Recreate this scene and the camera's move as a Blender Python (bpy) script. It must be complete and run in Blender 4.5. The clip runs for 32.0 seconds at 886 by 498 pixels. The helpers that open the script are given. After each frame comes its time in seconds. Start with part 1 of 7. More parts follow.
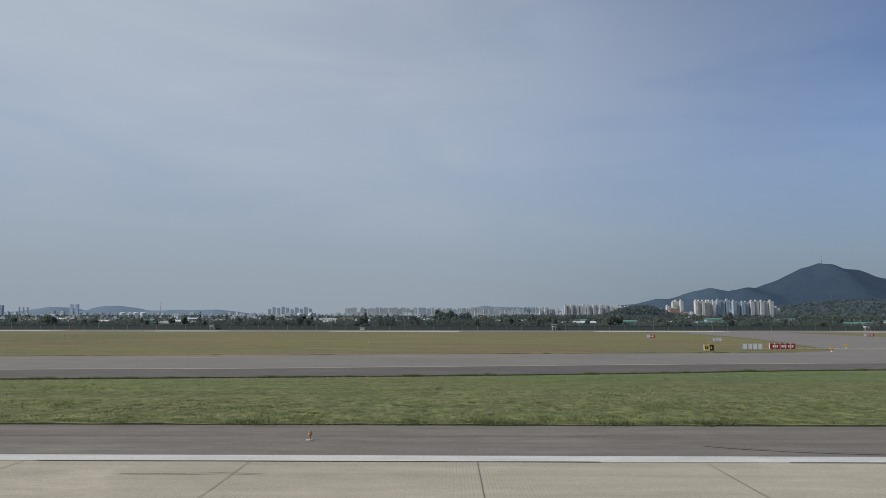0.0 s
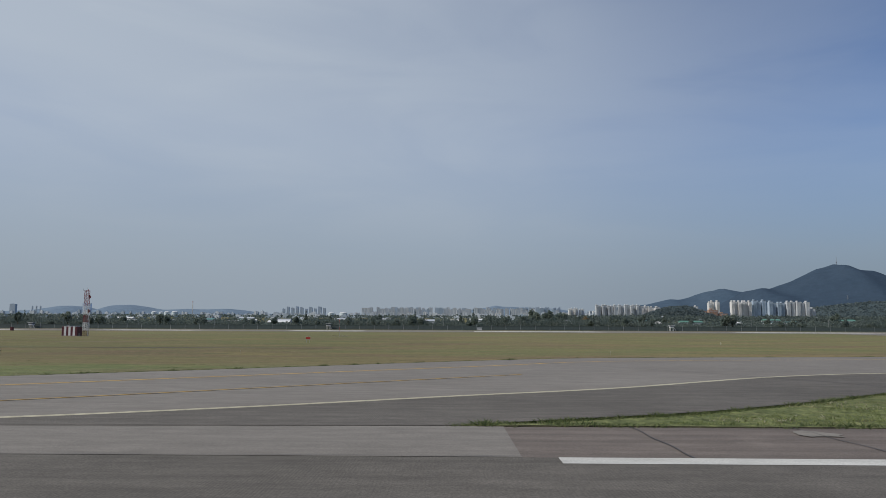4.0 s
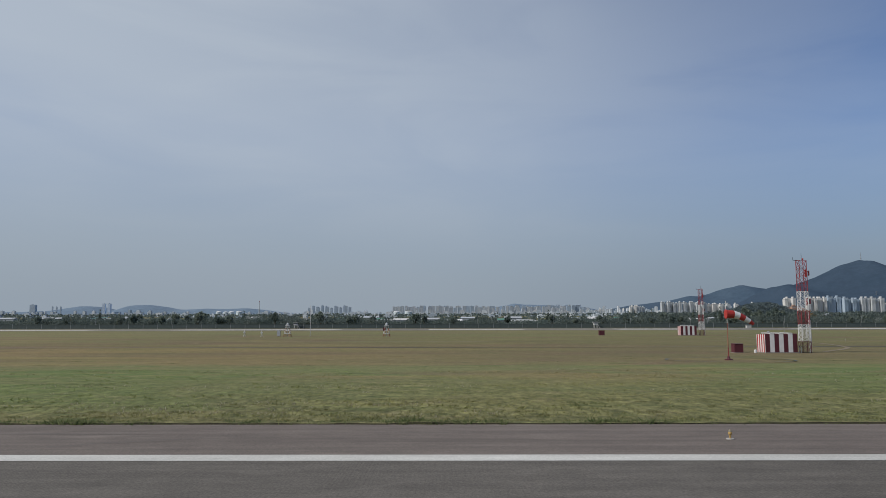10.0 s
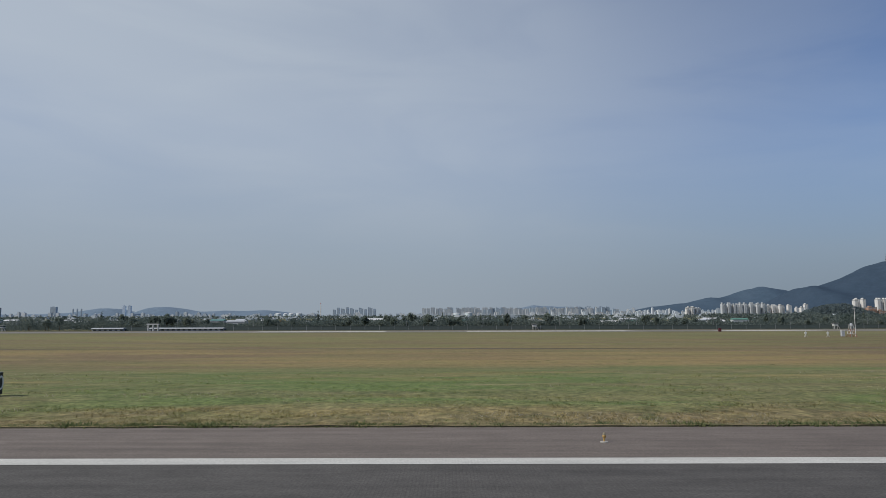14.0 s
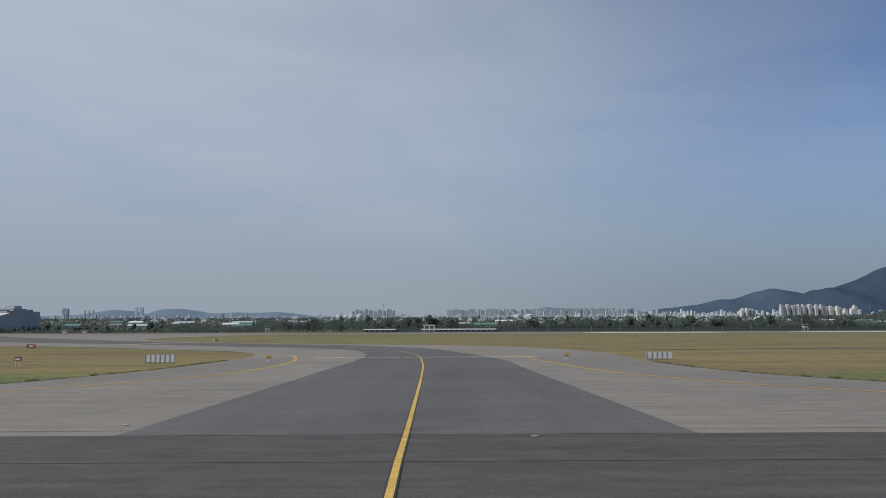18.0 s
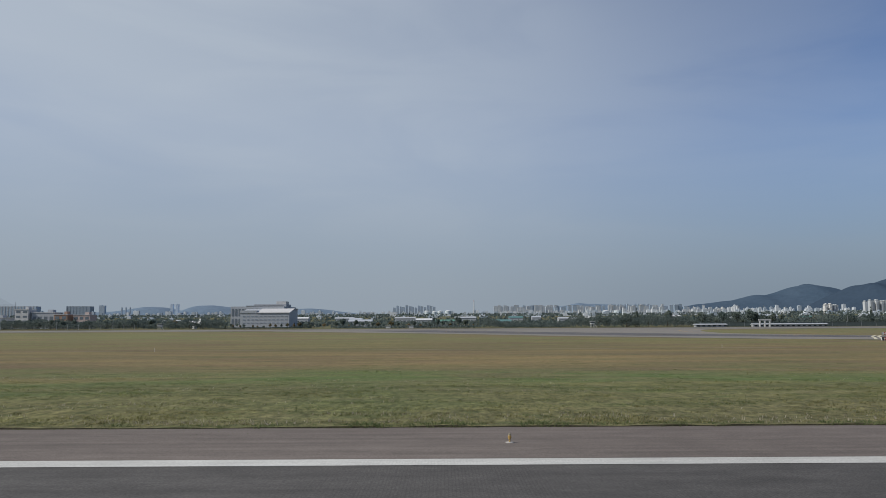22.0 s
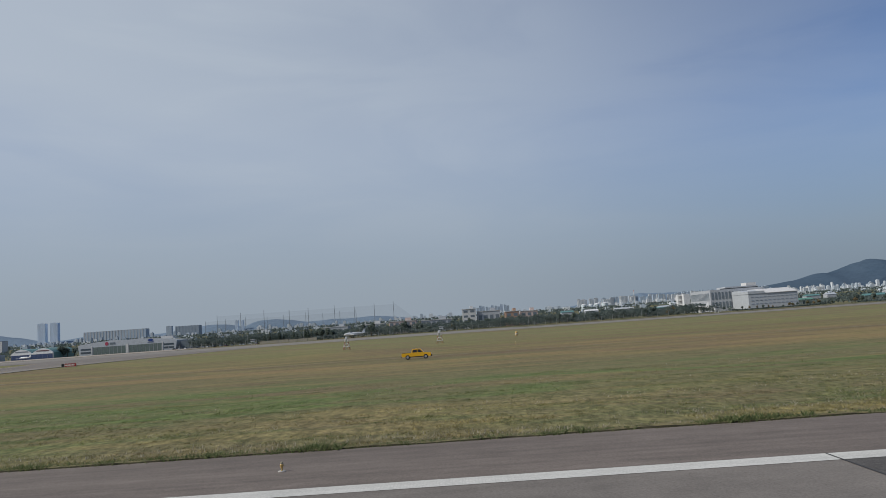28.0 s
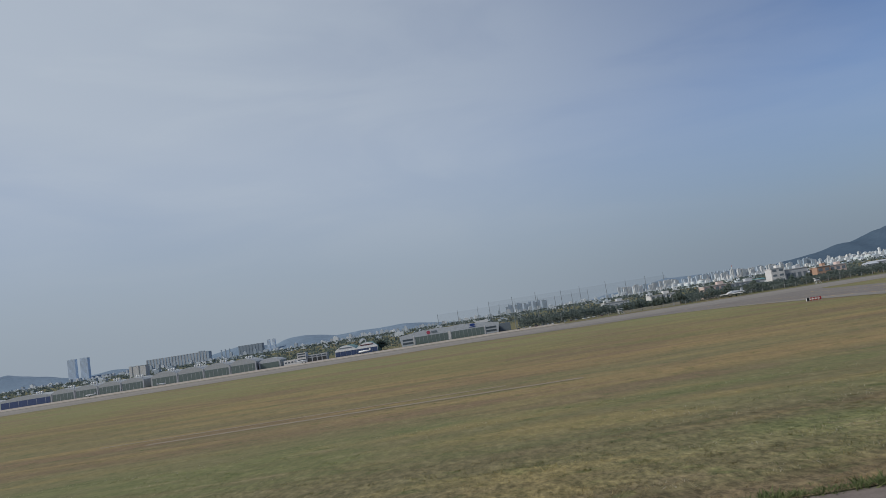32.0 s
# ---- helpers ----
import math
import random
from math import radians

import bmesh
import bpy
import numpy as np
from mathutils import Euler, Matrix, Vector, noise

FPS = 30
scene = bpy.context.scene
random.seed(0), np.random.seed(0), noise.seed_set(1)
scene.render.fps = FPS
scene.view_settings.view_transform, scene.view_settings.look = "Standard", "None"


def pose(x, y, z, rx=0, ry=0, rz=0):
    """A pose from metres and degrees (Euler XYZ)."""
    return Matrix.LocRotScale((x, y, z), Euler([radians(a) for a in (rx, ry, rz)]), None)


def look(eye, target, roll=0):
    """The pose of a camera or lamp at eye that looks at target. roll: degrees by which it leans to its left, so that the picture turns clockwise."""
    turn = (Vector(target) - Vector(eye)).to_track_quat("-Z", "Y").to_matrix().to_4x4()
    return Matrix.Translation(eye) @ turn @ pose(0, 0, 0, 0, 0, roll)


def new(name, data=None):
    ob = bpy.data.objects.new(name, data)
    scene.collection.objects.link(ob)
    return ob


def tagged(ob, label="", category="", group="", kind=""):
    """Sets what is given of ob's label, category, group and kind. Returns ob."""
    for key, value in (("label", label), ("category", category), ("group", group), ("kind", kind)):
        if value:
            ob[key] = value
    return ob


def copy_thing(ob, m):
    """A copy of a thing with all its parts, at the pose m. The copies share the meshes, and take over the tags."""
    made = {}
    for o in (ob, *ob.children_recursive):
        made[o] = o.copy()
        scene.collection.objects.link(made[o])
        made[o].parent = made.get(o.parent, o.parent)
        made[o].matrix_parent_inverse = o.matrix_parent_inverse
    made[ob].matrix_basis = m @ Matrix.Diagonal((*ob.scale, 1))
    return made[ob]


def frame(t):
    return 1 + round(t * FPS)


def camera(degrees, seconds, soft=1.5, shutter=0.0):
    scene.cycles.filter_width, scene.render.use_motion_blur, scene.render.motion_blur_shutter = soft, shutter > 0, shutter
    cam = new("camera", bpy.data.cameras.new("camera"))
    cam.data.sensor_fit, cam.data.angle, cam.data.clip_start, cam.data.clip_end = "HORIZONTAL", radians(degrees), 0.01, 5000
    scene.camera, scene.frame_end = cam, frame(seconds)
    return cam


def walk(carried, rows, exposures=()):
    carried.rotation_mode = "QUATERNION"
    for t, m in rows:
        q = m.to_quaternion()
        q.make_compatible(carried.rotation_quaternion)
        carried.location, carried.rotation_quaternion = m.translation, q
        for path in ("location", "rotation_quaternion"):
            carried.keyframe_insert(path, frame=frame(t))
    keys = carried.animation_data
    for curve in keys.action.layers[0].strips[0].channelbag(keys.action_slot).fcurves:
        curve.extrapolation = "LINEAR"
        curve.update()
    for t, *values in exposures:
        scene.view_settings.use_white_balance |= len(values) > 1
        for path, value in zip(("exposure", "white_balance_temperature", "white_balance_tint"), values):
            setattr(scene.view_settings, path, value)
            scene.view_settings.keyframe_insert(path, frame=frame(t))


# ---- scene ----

# The airfield is built at half size: every length below is in true metres and multiplied by S.
S = 0.5
EXPO = 0.50
cam = camera(62.77, 32.0, soft=0.5)
# seconds, x, y, z, pitch, roll, yaw
PATH = [
    (0.0, 0.00, 0.00, 3.664, 5.88, -0.08, 0.51),
    (0.5, -8.63, -0.00, 3.655, 5.72, -0.29, 0.70),
    (1.0, -17.85, -0.00, 3.654, 5.74, -0.32, 0.82),
    (1.5, -27.66, 0.00, 3.666, 5.79, -0.29, 0.95),
    (2.0, -38.07, -0.00, 3.670, 5.80, -0.24, 0.95),
    (2.5, -49.10, -0.00, 3.667, 5.90, -0.16, 0.96),
    (3.0, -60.75, -0.00, 3.656, 5.83, 0.02, 0.86),
    (3.5, -73.04, -0.00, 3.679, 5.84, -0.19, 0.75),
    (4.0, -85.98, 0.00, 3.696, 5.87, -0.25, 0.66),
    (4.5, -99.57, 0.00, 3.707, 5.91, -0.23, 0.58),
    (5.0, -113.82, -0.00, 3.712, 5.92, -0.16, 0.52),
    (5.5, -128.72, -0.00, 3.712, 5.92, -0.08, 0.47),
    (6.0, -144.24, 0.00, 3.706, 5.86, -0.05, 0.42),
    (6.5, -160.37, 0.00, 3.696, 5.79, -0.06, 0.32),
    (7.0, -177.06, -0.01, 3.682, 5.74, -0.03, 0.49),
    (7.5, -194.26, -0.00, 3.710, 5.75, 0.11, 0.46),
    (8.0, -211.96, 0.00, 3.733, 5.70, 0.13, 0.42),
    (8.5, -230.15, 0.00, 3.736, 5.63, 0.21, 0.41),
    (9.0, -248.85, 0.00, 3.733, 5.58, 0.23, 0.44),
    (9.5, -268.08, -0.00, 3.717, 5.66, 0.22, 0.45),
    (10.0, -287.87, -0.00, 3.694, 5.73, 0.12, 0.42),
    (10.5, -308.23, -0.00, 3.710, 5.76, 0.20, 0.38),
    (11.0, -329.18, 0.00, 3.721, 5.78, 0.19, 0.29),
    (11.5, -350.72, 0.00, 3.727, 5.79, 0.17, 0.28),
    (12.0, -372.82, -0.00, 3.730, 5.76, 0.22, 0.29),
    (12.5, -395.49, -0.00, 3.730, 5.72, 0.26, 0.42),
    (13.0, -418.70, -0.00, 3.727, 5.76, 0.22, 0.50),
    (13.5, -442.45, 0.00, 3.730, 5.77, 0.20, 0.46),
    (14.0, -466.72, -0.00, 3.732, 5.87, 0.18, 0.37),
    (14.5, -491.50, -0.00, 3.742, 5.95, 0.28, 0.27),
    (15.0, -516.78, 0.00, 3.750, 6.00, 0.33, 0.09),
    (15.5, -542.54, 0.00, 3.756, 6.03, 0.35, -0.14),
    (16.0, -568.78, -0.00, 3.762, 6.05, 0.34, -0.34),
    (16.5, -595.48, -0.00, 3.766, 6.10, 0.33, -0.49),
    (17.0, -622.65, -0.00, 3.769, 6.18, 0.33, -0.53),
    (17.5, -650.30, -0.00, 3.771, 6.12, 0.31, -0.51),
    (18.0, -678.44, -0.00, 3.773, 6.01, 0.21, -0.49),
    (18.5, -707.07, 0.00, 3.778, 5.92, 0.25, -0.41),
    (19.0, -736.18, -0.00, 3.788, 5.88, 0.25, -0.26),
    (19.5, -765.79, 0.00, 3.802, 5.89, 0.23, -0.09),
    (20.0, -795.88, 0.00, 3.812, 5.84, 0.13, -0.01),
    (20.5, -826.46, -0.00, 3.810, 5.76, 0.18, -0.03),
    (21.0, -857.51, -0.00, 3.810, 5.78, 0.17, -0.04),
    (21.5, -889.04, 0.00, 3.810, 5.76, 0.21, -0.04),
    (22.0, -921.04, 0.00, 3.811, 5.72, 0.30, -0.03),
    (22.5, -953.50, 0.00, 3.816, 5.74, 0.32, -0.06),
    (23.0, -986.41, -0.00, 3.823, 5.71, 0.25, -0.03),
    (23.5, -1019.76, 0.00, 3.817, 5.76, 0.51, 0.08),
    (24.0, -1053.57, 0.00, 3.815, 5.73, 0.54, 0.34),
    (24.5, -1087.84, 0.00, 3.819, 5.73, 0.50, 0.52),
    (25.0, -1122.57, -0.00, 3.828, 5.66, 0.49, 0.68),
    (25.5, -1157.76, -0.00, 3.867, 5.77, 0.72, 0.72),
    (26.0, -1193.40, -0.00, 3.917, 5.88, 1.20, 0.84),
    (26.5, -1229.45, -0.00, 3.980, 5.97, 1.85, 0.99),
    (27.0, -1265.88, 0.02, 4.062, 6.02, 2.58, 1.13),
    (27.5, -1302.64, 0.21, 4.165, 6.03, 3.32, 1.20),
    (28.0, -1339.72, 0.33, 4.189, 5.97, 3.99, 1.15),
    (28.5, -1377.08, 0.42, 4.308, 5.99, 4.65, 1.21),
    (29.0, -1414.73, 0.46, 4.457, 6.01, 5.31, 1.23),
    (29.5, -1452.65, 0.44, 4.578, 6.07, 5.94, 1.28),
    (30.0, -1490.84, 0.38, 4.773, 6.45, 6.57, 1.25),
    (30.5, -1529.30, 0.32, 5.116, 6.81, 7.30, 1.21),
    (31.0, -1568.01, 0.29, 5.724, 6.90, 8.09, 1.06),
    (31.5, -1606.96, 0.29, 6.630, 6.73, 8.54, 0.94),
    (32.0, -1646.17, 0.34, 7.909, 6.43, 8.88, 0.84),
]
walk(cam, [(t, pose(x * S, y * S, z * S, 90 + p, r, w)) for t, x, y, z, p, r, w in PATH], exposures=[(0.0, EXPO), (32.0, EXPO)])

# ---- sky and sun: low sun from the start of the take-off run, thin streaks of high cloud ----
SUN_EL, SUN_AZ = radians(42), radians(-108)
world = bpy.data.worlds.new("sky")
scene.world = world
world.use_nodes = True
wn, wl = world.node_tree.nodes, world.node_tree.links
wn.clear()


def wnode(kind, **kw):
    n = wn.new(kind)
    for k, v in kw.items():
        n.inputs[k].default_value = v
    return n


sky = wn.new("ShaderNodeTexSky")
sky.sky_type, sky.sun_disc = "NISHITA", False
sky.sun_elevation, sky.sun_rotation = SUN_EL, SUN_AZ
sky.altitude, sky.air_density, sky.dust_density, sky.ozone_density = 30, 1.0, 0.5, 2.0
tc = wn.new("ShaderNodeTexCoord")
mp = wn.new("ShaderNodeMapping")
mp.inputs["Rotation"].default_value = (0, radians(14), 0)
mp.inputs["Scale"].default_value = (1.2, 1.2, 6.0)
wl.new(tc.outputs["Generated"], mp.inputs["Vector"])
n1 = wnode("ShaderNodeTexNoise", Scale=1.0, Detail=6.0, Roughness=0.52, Distortion=0.4)
wl.new(mp.outputs[0], n1.inputs["Vector"])
sxyz = wn.new("ShaderNodeSeparateXYZ")
wl.new(tc.outputs["Generated"], sxyz.inputs[0])


def span(sock, a, b, lo, hi):
    n = wnode("ShaderNodeMapRange", **{"From Min": a, "From Max": b, "To Min": lo, "To Max": hi})
    n.interpolation_type = "SMOOTHSTEP"
    wl.new(sock, n.inputs["Value"])
    return n.outputs[0]


def sum_of(a, b, op="ADD"):
    n = wn.new("ShaderNodeMath")
    n.operation, n.use_clamp = op, True
    for sock, v in zip(n.inputs, (a, b)):
        if isinstance(v, float):
            sock.default_value = v
        else:
            wl.new(v, sock)
    return n.outputs[0]


def blend(fac, a, col):
    n = wn.new("ShaderNodeMix")
    n.data_type = "RGBA"
    wl.new(fac, n.inputs["Factor"])
    wl.new(a, n.inputs[6])
    n.inputs[7].default_value = (*col, 1)
    return n.outputs[2]


# high veil: thicker on the sunward side, streaked; then the grey haze along the horizon
# the veil lies as one broad slanting sheet: thin below it, blue again above and to the east
tilt = wn.new("ShaderNodeVectorMath")
tilt.operation = "DOT_PRODUCT"
tilt.inputs[1].default_value = (0.27, 0.0, 1.0)
wl.new(tc.outputs["Generated"], tilt.inputs[0])
fray = wn.new("ShaderNodeMath")
fray.operation = "MULTIPLY_ADD"
fray.inputs[1].default_value = 0.20
wl.new(n1.outputs["Fac"], fray.inputs[0])
wl.new(tilt.outputs["Value"], fray.inputs[2])
sheet = wn.new("ShaderNodeMath")
sheet.operation = "MULTIPLY"
wl.new(span(fray.outputs[0], 0.16, 0.30, 0.0, 1.0), sheet.inputs[0])
wl.new(span(fray.outputs[0], 0.47, 0.72, 1.0, 0.0), sheet.inputs[1])
wisp_map = wn.new("ShaderNodeMapping")
wisp_map.inputs["Rotation"].default_value = (0, radians(17), 0)
wisp_map.inputs["Scale"].default_value = (1.8, 1.8, 7.0)
wl.new(tc.outputs["Generated"], wisp_map.inputs["Vector"])
n2 = wnode("ShaderNodeTexNoise", Scale=1.5, Detail=7.0, Roughness=0.5, Distortion=0.5)
wl.new(wisp_map.outputs[0], n2.inputs["Vector"])
base_veil = sum_of(span(sxyz.outputs[0], -0.6, 0.60, 0.60, 0.02), span(n2.outputs["Fac"], 0.36, 0.66, 0.0, 0.12))
broad = wn.new("ShaderNodeMath")
broad.operation = "MULTIPLY"
broad.inputs[1].default_value = 0.26
wl.new(sum_of(sheet.outputs[0], span(sxyz.outputs[0], 0.05, 0.55, 1.0, 0.1), "MULTIPLY"), broad.inputs[0])
thick = sum_of(base_veil, broad.outputs[0])
dim = wn.new("ShaderNodeMix")
dim.data_type, dim.blend_type = "RGBA", "MULTIPLY"
dim.inputs["Factor"].default_value = 1.0
wl.new(sky.outputs[0], dim.inputs[6])
dim.inputs[7].default_value = (0.54, 0.57, 0.68, 1)
veiled = blend(thick, dim.outputs[2], (3.52, 3.96, 4.48))
haze = span(sxyz.outputs[2], 0.0, 0.27, 0.96, 0.0)
hazy = wn.new("ShaderNodeMix")
hazy.data_type = "RGBA"
wl.new(span(sxyz.outputs[0], -0.1, 0.5, 0.0, 1.0), hazy.inputs["Factor"])
hazy.inputs[6].default_value, hazy.inputs[7].default_value = (2.14, 2.54, 3.00, 1), (1.45, 1.86, 2.36, 1)
hz = wn.new("ShaderNodeMix")
hz.data_type = "RGBA"
wl.new(haze, hz.inputs["Factor"])
wl.new(veiled, hz.inputs[6])
wl.new(hazy.outputs[2], hz.inputs[7])
hazed = hz.outputs[2]
bg = wnode("ShaderNodeBackground", Strength=0.0945)
wl.new(hazed, bg.inputs[0])
wout = wn.new("ShaderNodeOutputWorld")
wl.new(bg.outputs[0], wout.inputs[0])

sun_data = bpy.data.lights.new("sun", "SUN")
sun_data.energy, sun_data.angle, sun_data.color = 2.5, radians(0.6), (1.0, 0.95, 0.865)
sun = new("sun", sun_data)
sun_dir = Vector((math.sin(SUN_AZ) * math.cos(SUN_EL), math.cos(SUN_AZ) * math.cos(SUN_EL), math.sin(SUN_EL)))
sun.matrix_world = look(sun_dir * 100, (0, 0, 0))

# ---- materials ----
def material(name, rough=0.8, metal=0.0, spec=0.3):
    m = bpy.data.materials.new(name)
    m.use_nodes = True
    b = m.node_tree.nodes["Principled BSDF"]
    b.inputs["Roughness"].default_value, b.inputs["Metallic"].default_value = rough, metal
    b.inputs["Specular IOR Level"].default_value = spec
    return m, m.node_tree.nodes, m.node_tree.links, b


def metres(nodes, links, scale=(1, 1, 1)):
    """World position in true metres, stretched by scale."""
    g = nodes.new("ShaderNodeNewGeometry")
    mm = nodes.new("ShaderNodeMapping")
    mm.inputs["Scale"].default_value = [k / S for k in scale]
    links.new(g.outputs["Position"], mm.inputs["Vector"])
    return mm.outputs[0]


def noise_of(nodes, links, vec, scale, detail=4.0, rough=0.55, distort=0.0):
    n = nodes.new("ShaderNodeTexNoise")
    n.inputs["Scale"].default_value, n.inputs["Detail"].default_value = scale, detail
    n.inputs["Roughness"].default_value, n.inputs["Distortion"].default_value = rough, distort
    links.new(vec, n.inputs["Vector"])
    return n.outputs["Fac"]


def ramp_of(nodes, links, fac, stops):
    r = nodes.new("ShaderNodeValToRGB")
    e = r.color_ramp.elements
    while len(e) < len(stops):
        e.new(0.5)
    for el, (p, c) in zip(e, stops):
        el.position, el.color = p, (*c, 1)
    links.new(fac, r.inputs[0])
    return r.outputs[0]


def mix_of(nodes, links, fac, a, b, mode="MIX"):
    m = nodes.new("ShaderNodeMix")
    m.data_type, m.blend_type = "RGBA", mode
    for sock, v in ((m.inputs["Factor"], fac), (m.inputs[6], a), (m.inputs[7], b)):
        if isinstance(v, (int, float)):
            sock.default_value = v
        elif isinstance(v, tuple):
            sock.default_value = (*v, 1)
        else:
            links.new(v, sock)
    return m.outputs[2]


def bump_of(nodes, links, b, height, strength, dist):
    n = nodes.new("ShaderNodeBump")
    n.inputs["Strength"].default_value, n.inputs["Distance"].default_value = strength, dist * S
    links.new(height, n.inputs["Height"])
    links.new(n.outputs[0], b.inputs["Normal"])


def plain(name, col, rough=0.6, metal=0.0, grain=3.0, var=0.12, spec=0.3):
    """Painted or raw surface with weathering at two scales and a small tint per object."""
    m, n, l, b = material(name, rough, metal, spec)
    v = metres(n, l)
    big = noise_of(n, l, v, 0.25 * grain, 3)
    fine = noise_of(n, l, v, 2.5 * grain, 5)
    lo, hi = tuple(c * (1 - var) for c in col), tuple(min(1, c * (1 + var)) for c in col)
    c1 = ramp_of(n, l, big, [(0.3, lo), (0.7, hi)])
    c2 = mix_of(n, l, fine, tuple([1 - var * 0.7] * 3), (1, 1, 1))
    l.new(mix_of(n, l, 1.0, c1, c2, "MULTIPLY"), b.inputs["Base Color"])
    bump_of(n, l, b, fine, 0.15, 0.01)
    return m


def pavement_mat(name, lo, hi, streak=0.35, spots=0.12, lengthwise=True, groove=0.0, cuts=0.0, dust=0.0):
    m, n, l, b = material(name, 0.86, 0, 0.25)
    v = metres(n, l)
    vs = metres(n, l, (0.05, 1.3, 1) if lengthwise else (0.35, 0.02, 1))
    patch = noise_of(n, l, v, 0.06, 4, 0.6)
    col = ramp_of(n, l, patch, [(0.3, lo), (0.7, hi)])
    st = noise_of(n, l, vs, 1.0, 5, 0.6)
    col = mix_of(n, l, 1.0, col, ramp_of(n, l, st, [(0.35, (1 - streak,) * 3), (0.65, (1, 1, 1))]), "MULTIPLY")
    gr = noise_of(n, l, v, 14.0, 4, 0.8)
    col = mix_of(n, l, 1.0, col, ramp_of(n, l, gr, [(0.35, (1 - 2 * spots,) * 3), (0.65, (1 + 2 * spots,) * 3)]), "MULTIPLY")
    mid = noise_of(n, l, metres(n, l, (0.5, 1.2, 1)), 1.1, 5, 0.65)
    col = mix_of(n, l, 1.0, col, ramp_of(n, l, mid, [(0.35, (1 - spots,) * 3), (0.65, (1 + spots,) * 3)]), "MULTIPLY")
    if groove:
        gv = noise_of(n, l, metres(n, l, (22, 1.2, 1)), 1.0, 3, 0.6)
        col = mix_of(n, l, 1.0, col, ramp_of(n, l, gv, [(0.4, (1 - groove,) * 3), (0.6, (1 + groove,) * 3)]), "MULTIPLY")
    if cuts:
        # saw-cut grooves across the runway, worn away in places
        wv = n.new("ShaderNodeTexWave")
        wv.wave_type, wv.bands_direction = "BANDS", "X"
        wv.inputs["Scale"].default_value, wv.inputs["Distortion"].default_value = 3.6, 0.0
        l.new(v, wv.inputs["Vector"])
        worn = ramp_of(n, l, noise_of(n, l, metres(n, l, (1, 0.25, 1)), 0.16, 4, 0.6), [(0.44, (0.12,) * 3), (0.60, (1, 1, 1))])
        cutc = ramp_of(n, l, wv.outputs["Fac"], [(0.0, (1 - cuts,) * 3), (0.35, (1, 1, 1))])
        col = mix_of(n, l, worn, col, mix_of(n, l, 1.0, col, cutc, "MULTIPLY"))
    if dust:
        sm = noise_of(n, l, metres(n, l, (0.35, 0.8, 1)), 0.22, 6, 0.7, 1.2)
        pale = tuple(min(1.0, h * 1.55) for h in hi)
        col = mix_of(n, l, ramp_of(n, l, sm, [(0.60, (0, 0, 0)), (0.74, (dust,) * 3)]), col, pale)
    l.new(col, b.inputs["Base Color"])
    bump_of(n, l, b, gr, 0.5, 0.012)
    return m


def times_of(n, l, a, b):
    """Product of two masks."""
    m = n.new("ShaderNodeMath")
    m.operation = "MULTIPLY"
    l.new(a, m.inputs[0])
    l.new(b, m.inputs[1])
    return m.outputs[0]


def ease(n, l, sock, a, b, lo=0.0, hi=1.0):
    """Smooth step of a socket from a to b."""
    m = n.new("ShaderNodeMapRange")
    m.interpolation_type = "SMOOTHSTEP"
    for k, v in (("From Min", a), ("From Max", b), ("To Min", lo), ("To Max", hi)):
        m.inputs[k].default_value = v
    l.new(sock, m.inputs["Value"])
    return m.outputs[0]


def mask_of(n, l, fac, a, b, top=1.0):
    return ramp_of(n, l, fac, [(a, (0, 0, 0)), (b, (top,) * 3)])


